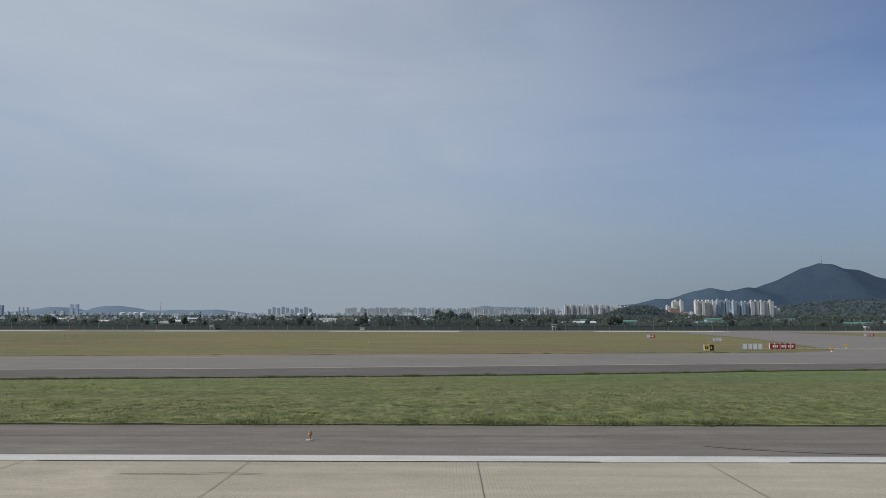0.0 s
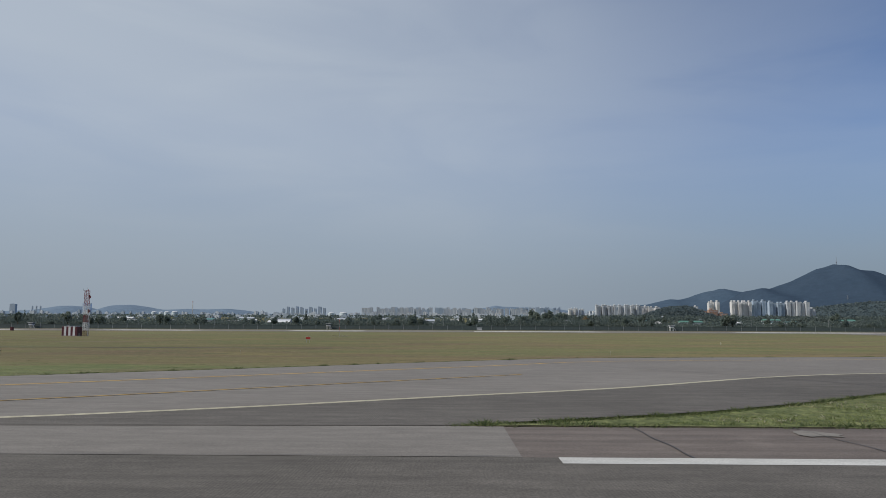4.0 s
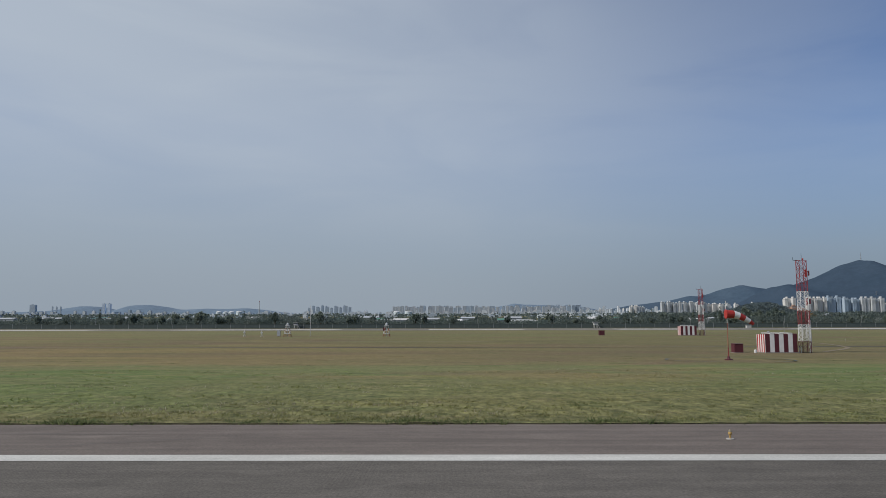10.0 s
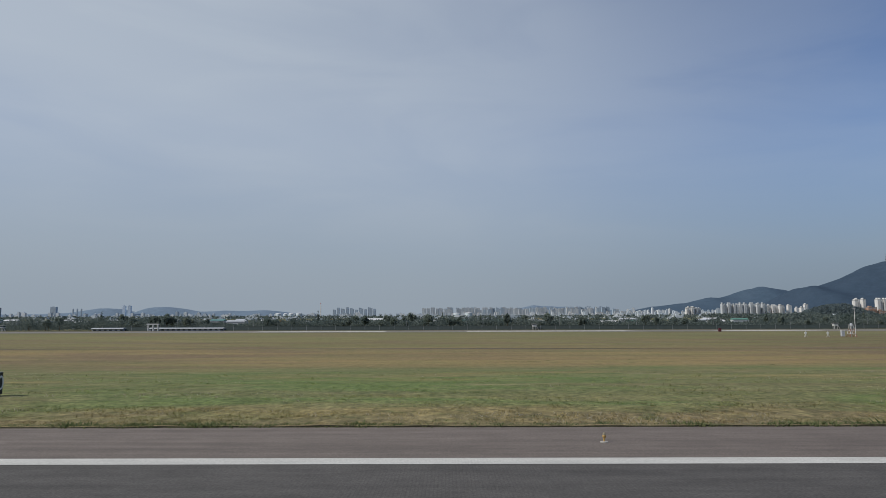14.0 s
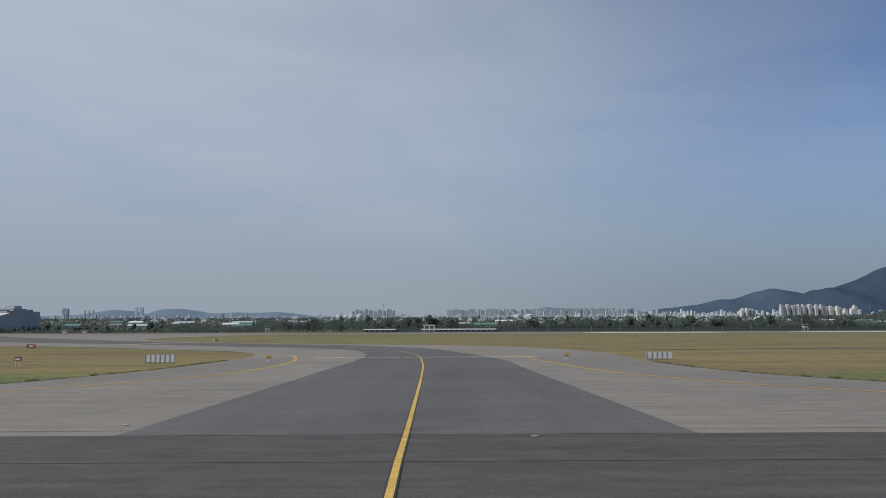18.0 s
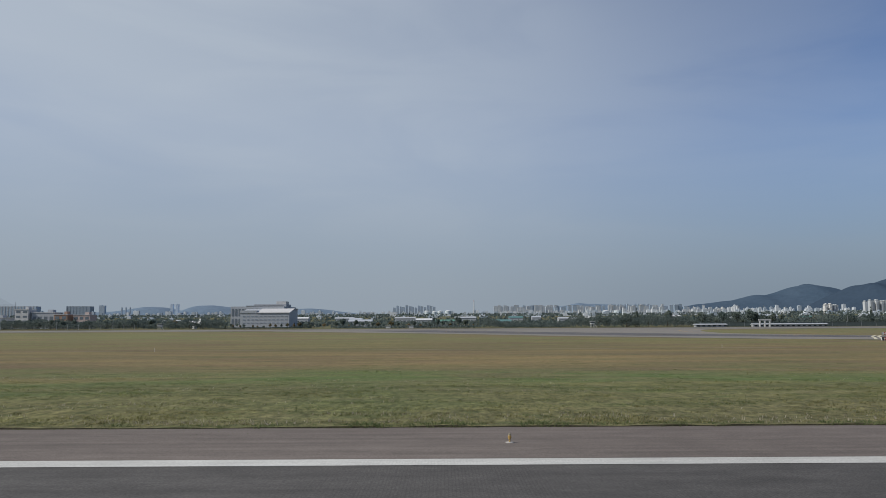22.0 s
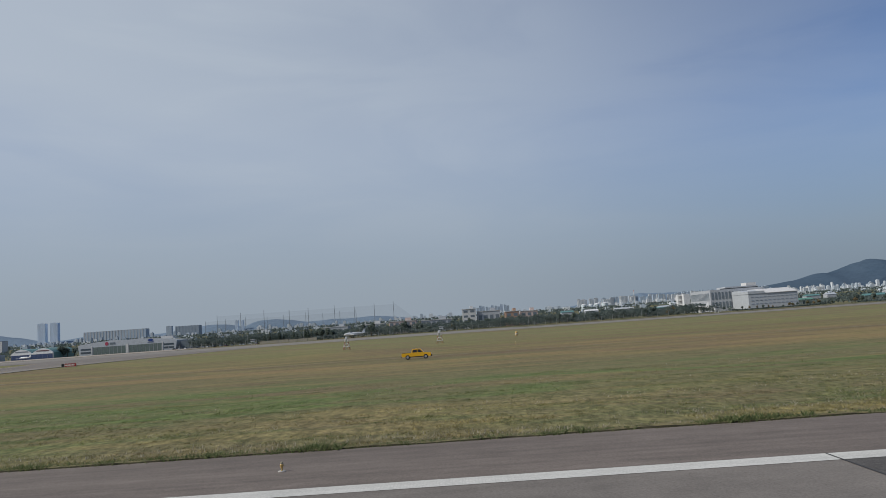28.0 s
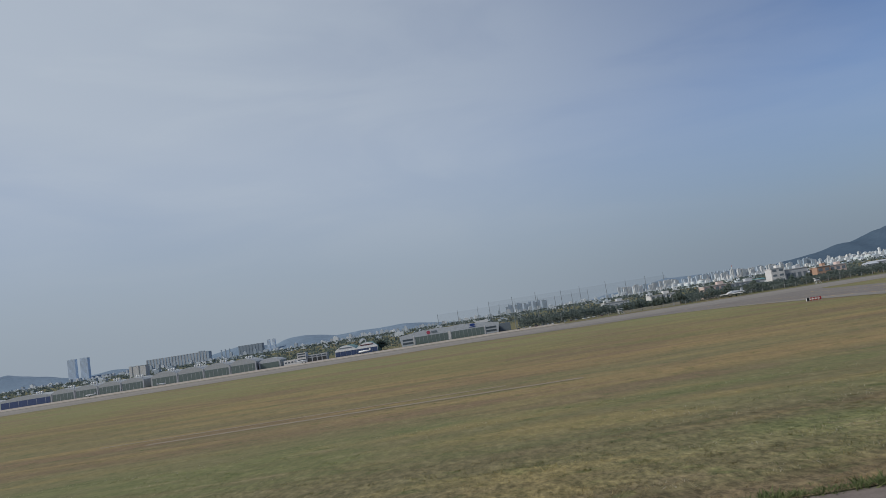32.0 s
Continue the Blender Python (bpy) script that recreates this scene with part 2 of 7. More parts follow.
def field_colour(n, l):
    """Colour of the mown field: zones by distance from the runway, with patches, mowing streaks and bare soil."""
    v = metres(n, l)
    sx = n.new("ShaderNodeSeparateXYZ")
    l.new(v, sx.inputs[0])
    wob = noise_of(n, l, metres(n, l, (0.12, 1, 1)), 0.022, 4, 0.6)
    ma = n.new("ShaderNodeMath")
    ma.operation = "MULTIPLY_ADD"
    l.new(wob, ma.inputs[0])
    ma.inputs[1].default_value = 56.0
    l.new(sx.outputs[1], ma.inputs[2])
    away = ma.outputs[0]
    mr = n.new("ShaderNodeMapRange")
    mr.inputs["From Min"].default_value, mr.inputs["From Max"].default_value = 50.0, 550.0
    l.new(away, mr.inputs["Value"])
    zone = ramp_of(n, l, mr.outputs[0], [(0.0, (0.194, 0.156, 0.090)), (0.03, (0.182, 0.156, 0.082)), (0.05, (0.148, 0.156, 0.073)), (0.09, (0.146, 0.155, 0.071)), (0.118, (0.172, 0.146, 0.076)), (0.20, (0.172, 0.141, 0.078)), (0.26, (0.160, 0.141, 0.072)), (0.34, (0.176, 0.157, 0.076)), (0.50, (0.164, 0.162, 0.077)), (0.74, (0.150, 0.152, 0.072)), (0.92, (0.09, 0.10, 0.055))])
    # the first stretch is fresh green right up to the turn-off
    green = n.new("ShaderNodeMath")
    green.operation = "MULTIPLY"
    l.new(ease(n, l, sx.outputs[0], -190, -80), green.inputs[0])
    l.new(ease(n, l, away, 118, 92), green.inputs[1])
    c = mix_of(n, l, green.outputs[0], zone, (0.118, 0.152, 0.068))
    # rank green growth in the hollow of the second turn-off and olive grass over the first far field
    hollow = times_of(n, l, times_of(n, l, ease(n, l, sx.outputs[0], -700, -709), ease(n, l, sx.outputs[0], -800, -745)), ease(n, l, sx.outputs[1], 112, 96, 0.0, 0.8))
    c = mix_of(n, l, hollow, c, (0.116, 0.148, 0.064))
    olive = times_of(n, l, ease(n, l, sx.outputs[0], -240, -120), times_of(n, l, ease(n, l, away, 118, 150), mask_of(n, l, noise_of(n, l, metres(n, l, (0.14, 1, 1)), 0.05, 5, 0.6, 0.3), 0.40, 0.56, 0.8)))
    c = mix_of(n, l, olive, c, (0.140, 0.148, 0.068))
    # a ripe golden belt between the first and second turn-offs
    belt = times_of(n, l, times_of(n, l, ease(n, l, sx.outputs[0], -250, -340), ease(n, l, sx.outputs[0], -830, -700)), times_of(n, l, ease(n, l, away, 98, 112), ease(n, l, away, 200, 165)))
    c = mix_of(n, l, times_of(n, l, belt, mask_of(n, l, noise_of(n, l, metres(n, l, (0.10, 1, 1)), 0.06, 5, 0.6, 0.4), 0.36, 0.52, 0.95)), c, (0.236, 0.178, 0.086))
    # past the second turn-off the dry zone is duller and more mixed
    late = times_of(n, l, ease(n, l, sx.outputs[0], -1080, -1260, 0, 0.75), ease(n, l, away, 190, 140))
    c = mix_of(n, l, late, c, (0.164, 0.147, 0.080))
    # long swathes of ripe brown between olive ones
    swath = mask_of(n, l, noise_of(n, l, metres(n, l, (0.12, 1, 1)), 0.075, 5, 0.6, 0.3), 0.45, 0.56, 0.9)
    c = mix_of(n, l, times_of(n, l, times_of(n, l, swath, ease(n, l, sx.outputs[0], -740, -800)), times_of(n, l, ease(n, l, away, 104, 122), ease(n, l, away, 240, 190))), c, (0.250, 0.180, 0.092))
    # dry, golden and lush patches, some strides across
    dry = mask_of(n, l, noise_of(n, l, metres(n, l, (0.30, 1, 1)), 0.055, 6, 0.62, 0.6), 0.47, 0.60, 0.85)
    c = mix_of(n, l, times_of(n, l, dry, ease(n, l, away, 84, 112, 0.55, 1.0)), c, (0.168, 0.122, 0.080))
    lush = mask_of(n, l, noise_of(n, l, metres(n, l, (0.40, 1, 1)), 0.085, 6, 0.62, 0.8), 0.48, 0.60, 0.9)
    c = mix_of(n, l, times_of(n, l, times_of(n, l, lush, times_of(n, l, ease(n, l, away, 118, 86, 0.22, 1.0), ease(n, l, away, 60, 74, 0.4, 1.0))), ease(n, l, sx.outputs[0], -1540, -1470, 0.35, 1.0)), c, (0.116, 0.160, 0.058))
    gold = mask_of(n, l, noise_of(n, l, metres(n, l, (0.28, 1, 1)), 0.11, 6, 0.6, 0.5), 0.52, 0.64, 0.65)
    calm = ease(n, l, green.outputs[0], 0.0, 1.0, 1.0, 0.25)
    c = mix_of(n, l, times_of(n, l, gold, calm), c, (0.232, 0.186, 0.088))
    straw = mask_of(n, l, noise_of(n, l, metres(n, l, (0.35, 1, 1)), 0.30, 6, 0.7, 0.3), 0.60, 0.70, 0.55)
    c = mix_of(n, l, times_of(n, l, times_of(n, l, straw, calm), ease(n, l, away, 108, 84)), c, (0.300, 0.238, 0.150))
    # fresher near grass on the first half of the field
    fresh = times_of(n, l, ease(n, l, sx.outputs[0], -345, -290), ease(n, l, sx.outputs[1], 62, 50, 0.0, 0.68))
    c = mix_of(n, l, fresh, c, (0.132, 0.142, 0.062))
    fresh2 = times_of(n, l, times_of(n, l, ease(n, l, sx.outputs[0], -790, -830), ease(n, l, sx.outputs[0], -1115, -1065)), ease(n, l, sx.outputs[1], 60, 50, 0.0, 0.5))
    c = mix_of(n, l, fresh2, c, (0.124, 0.142, 0.062))
    # duller grass round the weather station and the masts
    dull = times_of(n, l, times_of(n, l, ease(n, l, sx.outputs[0], -430, -340), ease(n, l, sx.outputs[0], -60, -125)), times_of(n, l, ease(n, l, sx.outputs[1], 72, 98), ease(n, l, sx.outputs[1], 340, 260)))
    c = mix_of(n, l, dull, c, mix_of(n, l, 1.0, c, (0.86, 0.875, 0.88), "MULTIPLY"))
    # bare reddish soil showing through beside the shoulder near the third turn-off
    soil = times_of(n, l, ease(n, l, sx.outputs[0], -1350, -1420, 0.0, 0.9), ease(n, l, sx.outputs[1], 56, 45))
    thin = mask_of(n, l, noise_of(n, l, metres(n, l, (0.16, 1, 1)), 0.06, 6, 0.6, 0.6), 0.40, 0.56, 0.9)
    c = mix_of(n, l, times_of(n, l, soil, thin), c, (0.118, 0.084, 0.062))
    # mowing lines and old wheel tracks along the field
    line = noise_of(n, l, metres(n, l, (0.022, 0.55, 1)), 1.0, 5, 0.65, 0.3)
    c = mix_of(n, l, 1.0, c, ramp_of(n, l, line, [(0.32, (0.88, 0.89, 0.88)), (0.5, (1, 1, 1)), (0.68, (1.11, 1.10, 1.08))]), "MULTIPLY")
    # clumps a stride across: pale dead tufts and dark rank ones
    mott = noise_of(n, l, metres(n, l, (0.8, 1, 1)), 0.55, 6, 0.66)
    c = mix_of(n, l, mask_of(n, l, mott, 0.56, 0.70, 0.5), c, (0.250, 0.215, 0.125))
    c = mix_of(n, l, ramp_of(n, l, mott, [(0.33, (0.6, 0.6, 0.6)), (0.45, (0, 0, 0))]), c, (0.082, 0.104, 0.042))
    # the far half of the field is darker
    c = mix_of(n, l, times_of(n, l, ease(n, l, sx.outputs[0], -680, -820), ease(n, l, away, 330, 200)), c, mix_of(n, l, 1.0, c, (0.89, 0.90, 0.89), "MULTIPLY"))
    # the field on the other side of the runway is one even mix
    other = mix_of(n, l, lush, (0.158, 0.145, 0.076), (0.124, 0.146, 0.064))
    return mix_of(n, l, ease(n, l, sx.outputs[1], 5, -5), c, other)


def grass_mat():
    m, n, l, b = material("grass", 0.95, 0, 0.1)
    c = field_colour(n, l)
    fine = noise_of(n, l, metres(n, l, (1.0, 0.5, 1)), 2.6, 8, 0.8)
    tuft = noise_of(n, l, metres(n, l, (0.9, 0.35, 1)), 1.4, 5, 0.7)
    rough = mix_of(n, l, 1.0, ramp_of(n, l, fine, [(0.36, (0.46, 0.48, 0.46)), (0.5, (1, 1, 1)), (0.64, (1.60, 1.57, 1.50))]), ramp_of(n, l, tuft, [(0.38, (0.76, 0.78, 0.76)), (0.5, (1, 1, 1)), (0.62, (1.24, 1.22, 1.18))]), "MULTIPLY")
    # long and tussocky by the runway, mown short and even farther out
    sx = n.new("ShaderNodeSeparateXYZ")
    l.new(metres(n, l), sx.inputs[0])
    c = mix_of(n, l, ease(n, l, sx.outputs[1], 33, 62, 1.0, 0.34), c, mix_of(n, l, 1.0, c, rough, "MULTIPLY"))
    l.new(c, b.inputs["Base Color"])
    bump_of(n, l, b, fine, 0.7, 0.10)
    return m


def tuft_mat(name, lo, hi):
    """Blades that take the colour of the field where they stand, each a little lighter or darker."""
    m, n, l, b = material(name, 0.8, 0, 0.1)
    g = n.new("ShaderNodeNewGeometry")
    c = mix_of(n, l, 1.0, field_colour(n, l), ramp_of(n, l, g.outputs["Random Per Island"], [(0.0, lo), (1.0, hi)]), "MULTIPLY")
    thin_leaf(m, n, l, b, c)
    return m


def thin_leaf(m, n, l, b, colour):
    """Lets half of the light through a blade or leaf."""
    tr = n.new("ShaderNodeBsdfTranslucent")
    mx = n.new("ShaderNodeMixShader")
    mx.inputs[0].default_value = 0.45
    l.new(colour, b.inputs["Base Color"])
    l.new(colour, tr.inputs["Color"])
    l.new(b.outputs[0], mx.inputs[1])
    l.new(tr.outputs[0], mx.inputs[2])
    l.new(mx.outputs[0], n["Material Output"].inputs["Surface"])


def leaf_mat(name, lo, hi):
    m, n, l, b = material(name, 0.7, 0, 0.15)
    oi = n.new("ShaderNodeObjectInfo")
    g = n.new("ShaderNodeNewGeometry")
    c1 = ramp_of(n, l, oi.outputs["Random"], [(0.0, lo), (1.0, hi)])
    c = mix_of(n, l, 1.0, c1, ramp_of(n, l, g.outputs["Random Per Island"], [(0.0, (0.82, 0.84, 0.84)), (1.0, (1.15, 1.12, 1.05))]), "MULTIPLY")
    thin_leaf(m, n, l, b, c)
    return m


def facade_mat(name, lo, hi):
    m, n, l, b = material(name, 0.75, 0, 0.2)
    oi = n.new("ShaderNodeObjectInfo")
    c1 = ramp_of(n, l, oi.outputs["Random"], [(0.0, lo), (0.6, hi), (1.0, tuple((a + c) / 2 for a, c in zip(lo, hi)))])
    st = noise_of(n, l, metres(n, l, (1, 1, 0.15)), 0.15, 4)
    l.new(mix_of(n, l, 1.0, c1, ramp_of(n, l, st, [(0.3, (0.86, 0.86, 0.86)), (0.7, (1, 1, 1))]), "MULTIPLY"), b.inputs["Base Color"])
    return m


def island_mat(name, lo, hi):
    m, n, l, b = material(name, 0.75, 0, 0.2)
    g = n.new("ShaderNodeNewGeometry")
    l.new(ramp_of(n, l, g.outputs["Random Per Island"], [(0.0, lo), (1.0, hi)]), b.inputs["Base Color"])
    return m


def blade_mat(name, lo, hi):
    m, n, l, b = material(name, 0.75, 0, 0.15)
    g = n.new("ShaderNodeNewGeometry")
    thin_leaf(m, n, l, b, ramp_of(n, l, g.outputs["Random Per Island"], [(0.0, lo), (1.0, hi)]))
    return m


def thicket_mat(name, lo, hi):
    """Leaves whose tone changes from bush to bush, with little change from leaf to leaf."""
    m, n, l, b = material(name, 0.8, 0, 0.1)
    g = n.new("ShaderNodeNewGeometry")
    c = ramp_of(n, l, noise_of(n, l, metres(n, l, (1, 0.4, 0.6)), 0.14, 4, 0.6), [(0.34, lo), (0.66, hi)])
    c = mix_of(n, l, 1.0, c, ramp_of(n, l, g.outputs["Random Per Island"], [(0.0, (0.88,) * 3), (1.0, (1.1,) * 3)]), "MULTIPLY")
    thin_leaf(m, n, l, b, c)
    return m


def forest_mat(name, lo, hi):
    m, n, l, b = material(name, 0.95, 0, 0.05)
    v = metres(n, l)
    c = ramp_of(n, l, noise_of(n, l, v, 0.004, 6, 0.65), [(0.3, lo), (0.7, hi)])
    f = noise_of(n, l, v, 0.03, 5, 0.7)
    l.new(mix_of(n, l, 1.0, c, ramp_of(n, l, f, [(0.3, (0.88, 0.88, 0.88)), (0.7, (1.1, 1.1, 1.1))]), "MULTIPLY"), b.inputs["Base Color"])
    bump_of(n, l, b, f, 0.35, 10)
    return m


def glass_mat(name, col):
    return plain(name, col, 0.12, 0.0, 1.0, 0.1, 0.6)


M_GRASS = grass_mat()
M_BLADE = tuft_mat("grass blade", (1.25, 1.3, 1.25), (2.1, 2.05, 1.85))
M_BLADE_DARK = blade_mat("rank grass blade", (0.070, 0.102, 0.042), (0.185, 0.205, 0.092))
M_BLADE_LOW = tuft_mat("clump blade", (0.8, 0.84, 0.8), (1.55, 1.5, 1.4))
M_STALK = blade_mat("seed head", (0.24, 0.21, 0.13), (0.50, 0.46, 0.36))
M_CONCRETE = pavement_mat("runway concrete", (0.346, 0.310, 0.240), (0.408, 0.370, 0.290), 0.14, 0.07, True, 0.0, 0.17, 0.25)
M_ASPHALT = pavement_mat("grey asphalt", (0.106, 0.096, 0.084), (0.136, 0.124, 0.110), 0.20, 0.15, True, 0.04, 0.20, 0.30)
M_ASPHALT_PALE = pavement_mat("pale worn asphalt", (0.138, 0.126, 0.112), (0.172, 0.158, 0.142), 0.20, 0.15, False, 0.04, 0.14, 0.35)
M_LANE = pavement_mat("smooth lane asphalt", (0.096, 0.094, 0.095), (0.124, 0.121, 0.122), 0.16, 0.10, False, 0.0, 0.0, 0.2)
M_ASPHALT_DARK = pavement_mat("dark asphalt", (0.076, 0.072, 0.068), (0.098, 0.092, 0.087), 0.22, 0.15, True, 0.04, 0.15, 0.25)
M_SHOULDER = pavement_mat("brown shoulder asphalt", (0.140, 0.117, 0.103), (0.175, 0.148, 0.130), 0.26, 0.11, True, 0.0, 0.0, 0.45)
M_SHOULDER_PALE = pavement_mat("pale brown shoulder asphalt", (0.162, 0.142, 0.122), (0.202, 0.180, 0.155), 0.24, 0.11, True, 0.0, 0.0, 0.45)
M_TAXI = pavement_mat("taxiway asphalt", (0.176, 0.161, 0.144), (0.212, 0.196, 0.177), 0.14, 0.10, True, 0.0, 0.0, 0.3)
M_TAXI_D = pavement_mat("worn dark taxiway asphalt", (0.146, 0.131, 0.118), (0.182, 0.165, 0.149), 0.15, 0.10, False, 0.0, 0.0, 0.3)
M_HOLD = pavement_mat("pale holding paint", (0.50, 0.46, 0.33), (0.58, 0.54, 0.40), 0.1, 0.08)
M_TYRE = plain("old tyre rubber", (0.128, 0.112, 0.098), 0.8)
M_TAXI_C = pavement_mat("taxiway concrete", (0.200, 0.184, 0.162), (0.242, 0.224, 0.198), 0.18, 0.09, True, 0.0, 0.0, 0.3)
M_APRON = pavement_mat("apron concrete", (0.28, 0.25, 0.21), (0.35, 0.31, 0.27), 0.15, 0.06)
M_WHITE = pavement_mat("white marking paint", (0.46, 0.455, 0.43), (0.56, 0.555, 0.525), 0.14, 0.07, True, 0.0, 0.06)
# pale colour that paints the glare on far concrete
M_GLARE = pavement_mat("fresh pale concrete", (0.52, 0.50, 0.46), (0.66, 0.64, 0.60), 0.15, 0.06)
M_JOINT = plain("dusty slab joint", (0.23, 0.205, 0.165), 0.9)
M_WHITE_FADED = pavement_mat("faded white paint", (0.32, 0.31, 0.29), (0.45, 0.43, 0.40), 0.3, 0.1)
M_YELLOW = pavement_mat("yellow marking paint", (0.52, 0.33, 0.08), (0.62, 0.42, 0.12), 0.15, 0.12)
M_TAR = plain("tar joint", (0.052, 0.049, 0.046), 0.6)
M_BLACK_PAINT = plain("black marking paint", (0.045, 0.043, 0.042), 0.7)
M_RED = plain("red paint", (0.34, 0.035, 0.030), 0.55)
M_MASTRED = plain("weathered mast red", (0.23, 0.032, 0.04), 0.55)
M_MAROON = plain("maroon painted steel", (0.085, 0.020, 0.028), 0.5)
M_RUST = plain("faded rust red paint", (0.27, 0.10, 0.07), 0.7)
M_OFFWHITE = plain("white painted steel", (0.62, 0.62, 0.62), 0.5)
M_WHITE_SHEET = plain("white sheet metal", (0.62, 0.63, 0.64), 0.5)
M_SIGNBLACK = plain("black sign face", (0.016, 0.018, 0.020), 0.45)
M_SIGNRED = plain("red sign face", (0.30, 0.020, 0.025), 0.45)
M_SIGNYEL = plain("yellow sign face", (0.62, 0.40, 0.03), 0.45)
M_LETTER = plain("white lettering", (0.72, 0.72, 0.68), 0.5, 0, 3, 0.05)
M_LAMP_Y = plain("amber lamp body", (0.40, 0.26, 0.09), 0.4)
M_STEEL = plain("galvanised steel", (0.36, 0.37, 0.38), 0.45, 0.6)
M_DARKSTEEL = plain("dark steel", (0.05, 0.055, 0.06), 0.5, 0.3)
M_BARK = plain("bark", (0.09, 0.07, 0.05), 0.95)
# leaf, needle, scrub and crown greens are lifted and blued as painted haze
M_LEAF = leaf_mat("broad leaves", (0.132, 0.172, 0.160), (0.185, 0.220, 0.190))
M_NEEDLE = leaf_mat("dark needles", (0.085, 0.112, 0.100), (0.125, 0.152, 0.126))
M_AUTUMN = leaf_mat("turning leaves", (0.18, 0.165, 0.10), (0.26, 0.20, 0.12))
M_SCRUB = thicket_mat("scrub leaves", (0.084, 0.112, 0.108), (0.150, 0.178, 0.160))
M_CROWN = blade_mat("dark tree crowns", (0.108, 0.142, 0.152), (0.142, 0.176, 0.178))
M_FENCE = plain("dark green fence mesh", (0.075, 0.095, 0.095), 0.8)
# haze is put into the forest colours as blue, more with distance
M_HAZE_FOREST = forest_mat("forested slope", (0.036, 0.058, 0.088), (0.043, 0.066, 0.098))
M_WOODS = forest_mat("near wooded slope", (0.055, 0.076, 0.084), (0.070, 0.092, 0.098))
M_HAZE_RIDGE = forest_mat("hazy forested ridge", (0.052, 0.082, 0.120), (0.064, 0.095, 0.134))
M_HAZE_FAR = forest_mat("distant forested slope", (0.13, 0.18, 0.24), (0.15, 0.20, 0.26))
M_APT = facade_mat("white apartment facade", (0.43, 0.46, 0.49), (0.56, 0.58, 0.60))
M_APT_BLUE = facade_mat("grey blue apartment facade", (0.30, 0.38, 0.47), (0.40, 0.48, 0.57))
# the far town's haze is mixed into its facade colour
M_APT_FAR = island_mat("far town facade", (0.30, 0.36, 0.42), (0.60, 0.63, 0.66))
M_APT_WARM = facade_mat("warm apartment facade", (0.57, 0.565, 0.56), (0.68, 0.675, 0.665))
M_GLASS = glass_mat("window glass", (0.06, 0.08, 0.10))
# balcony shade and some haze are put into this bay colour
M_BAY = plain("shaded balcony bay", (0.31, 0.36, 0.42), 0.5)
M_ROOFGREY = plain("grey roof", (0.20, 0.21, 0.22), 0.8)
M_HANGAR = plain("light grey hangar cladding", (0.40, 0.43, 0.47), 0.55)
M_HANGAR_DOOR = plain("grey green hangar door", (0.12, 0.155, 0.15), 0.5)
M_BLUE_DOOR = plain("blue hangar door", (0.05, 0.075, 0.16), 0.5)
M_ARCHWALL = plain("grey hangar gable", (0.33, 0.35, 0.36), 0.6)
# pole grey lightened in the colour to stand for haze
M_POLE = plain("weathered net pole", (0.17, 0.195, 0.22), 0.7)
# tower blue is paled to carry the haze of several kilometres
M_APT_HAZE = facade_mat("pale blue glass tower", (0.52, 0.63, 0.77), (0.60, 0.70, 0.82))
M_TEAL = plain("teal roof", (0.10, 0.21, 0.21), 0.5)
M_SILVER = plain("silver arched roof", (0.33, 0.35, 0.36), 0.55, 0.1)
M_ORANGE = plain("orange brick wall", (0.36, 0.235, 0.175), 0.8)
M_PINK = plain("pink plaster wall", (0.50, 0.40, 0.37), 0.8)
M_PALEWALL = plain("pale rendered wall", (0.53, 0.53, 0.53), 0.75)
M_GREYWALL = plain("grey clad wall", (0.38, 0.40, 0.43), 0.7)
M_BLOCK = plain("grey blue factory wall", (0.24, 0.29, 0.35), 0.6)
M_DARKWALL = plain("dark blue grey wall", (0.14, 0.17, 0.20), 0.6)
M_BEIGE = plain("weathered beige block wall", (0.32, 0.29, 0.23), 0.85)
M_TANK = plain("pale blue tank", (0.55, 0.62, 0.66), 0.5)
M_CARPAINT = plain("yellow car paint", (0.68, 0.37, 0.015), 0.25, 0.0, 1, 0.04, 0.5)
M_CARGLASS = plain("tinted car glass", (0.018, 0.020, 0.022), 0.3, 0.0, 1, 0.05, 0.2)
M_RUBBER = plain("rubber", (0.02, 0.02, 0.02), 0.85)
M_GREENROOF = plain("green sheet roof", (0.10, 0.22, 0.18), 0.6)
M_LOGO_RED = plain("red roundel", (0.34, 0.06, 0.10), 0.5)
M_LOGO_BLUE = plain("blue oval", (0.02, 0.05, 0.20), 0.5)
# soil colour darkened to paint the shade under the overhanging grass
M_SOD_SHADE = plain("dark sod edge", (0.052, 0.047, 0.029), 0.95, 0.0, 6.0, 0.5)
M_BARE = plain("pale bare dirt", (0.27, 0.215, 0.15), 0.95, 0.0, 3.0, 0.35)
M_WORKS = plain("grey works cladding", (0.40, 0.425, 0.455), 0.6)
M_BROWNEARTH = plain("bare earth", (0.20, 0.165, 0.115), 0.95)

# ---- mesh building ----
from mathutils.geometry import tessellate_polygon


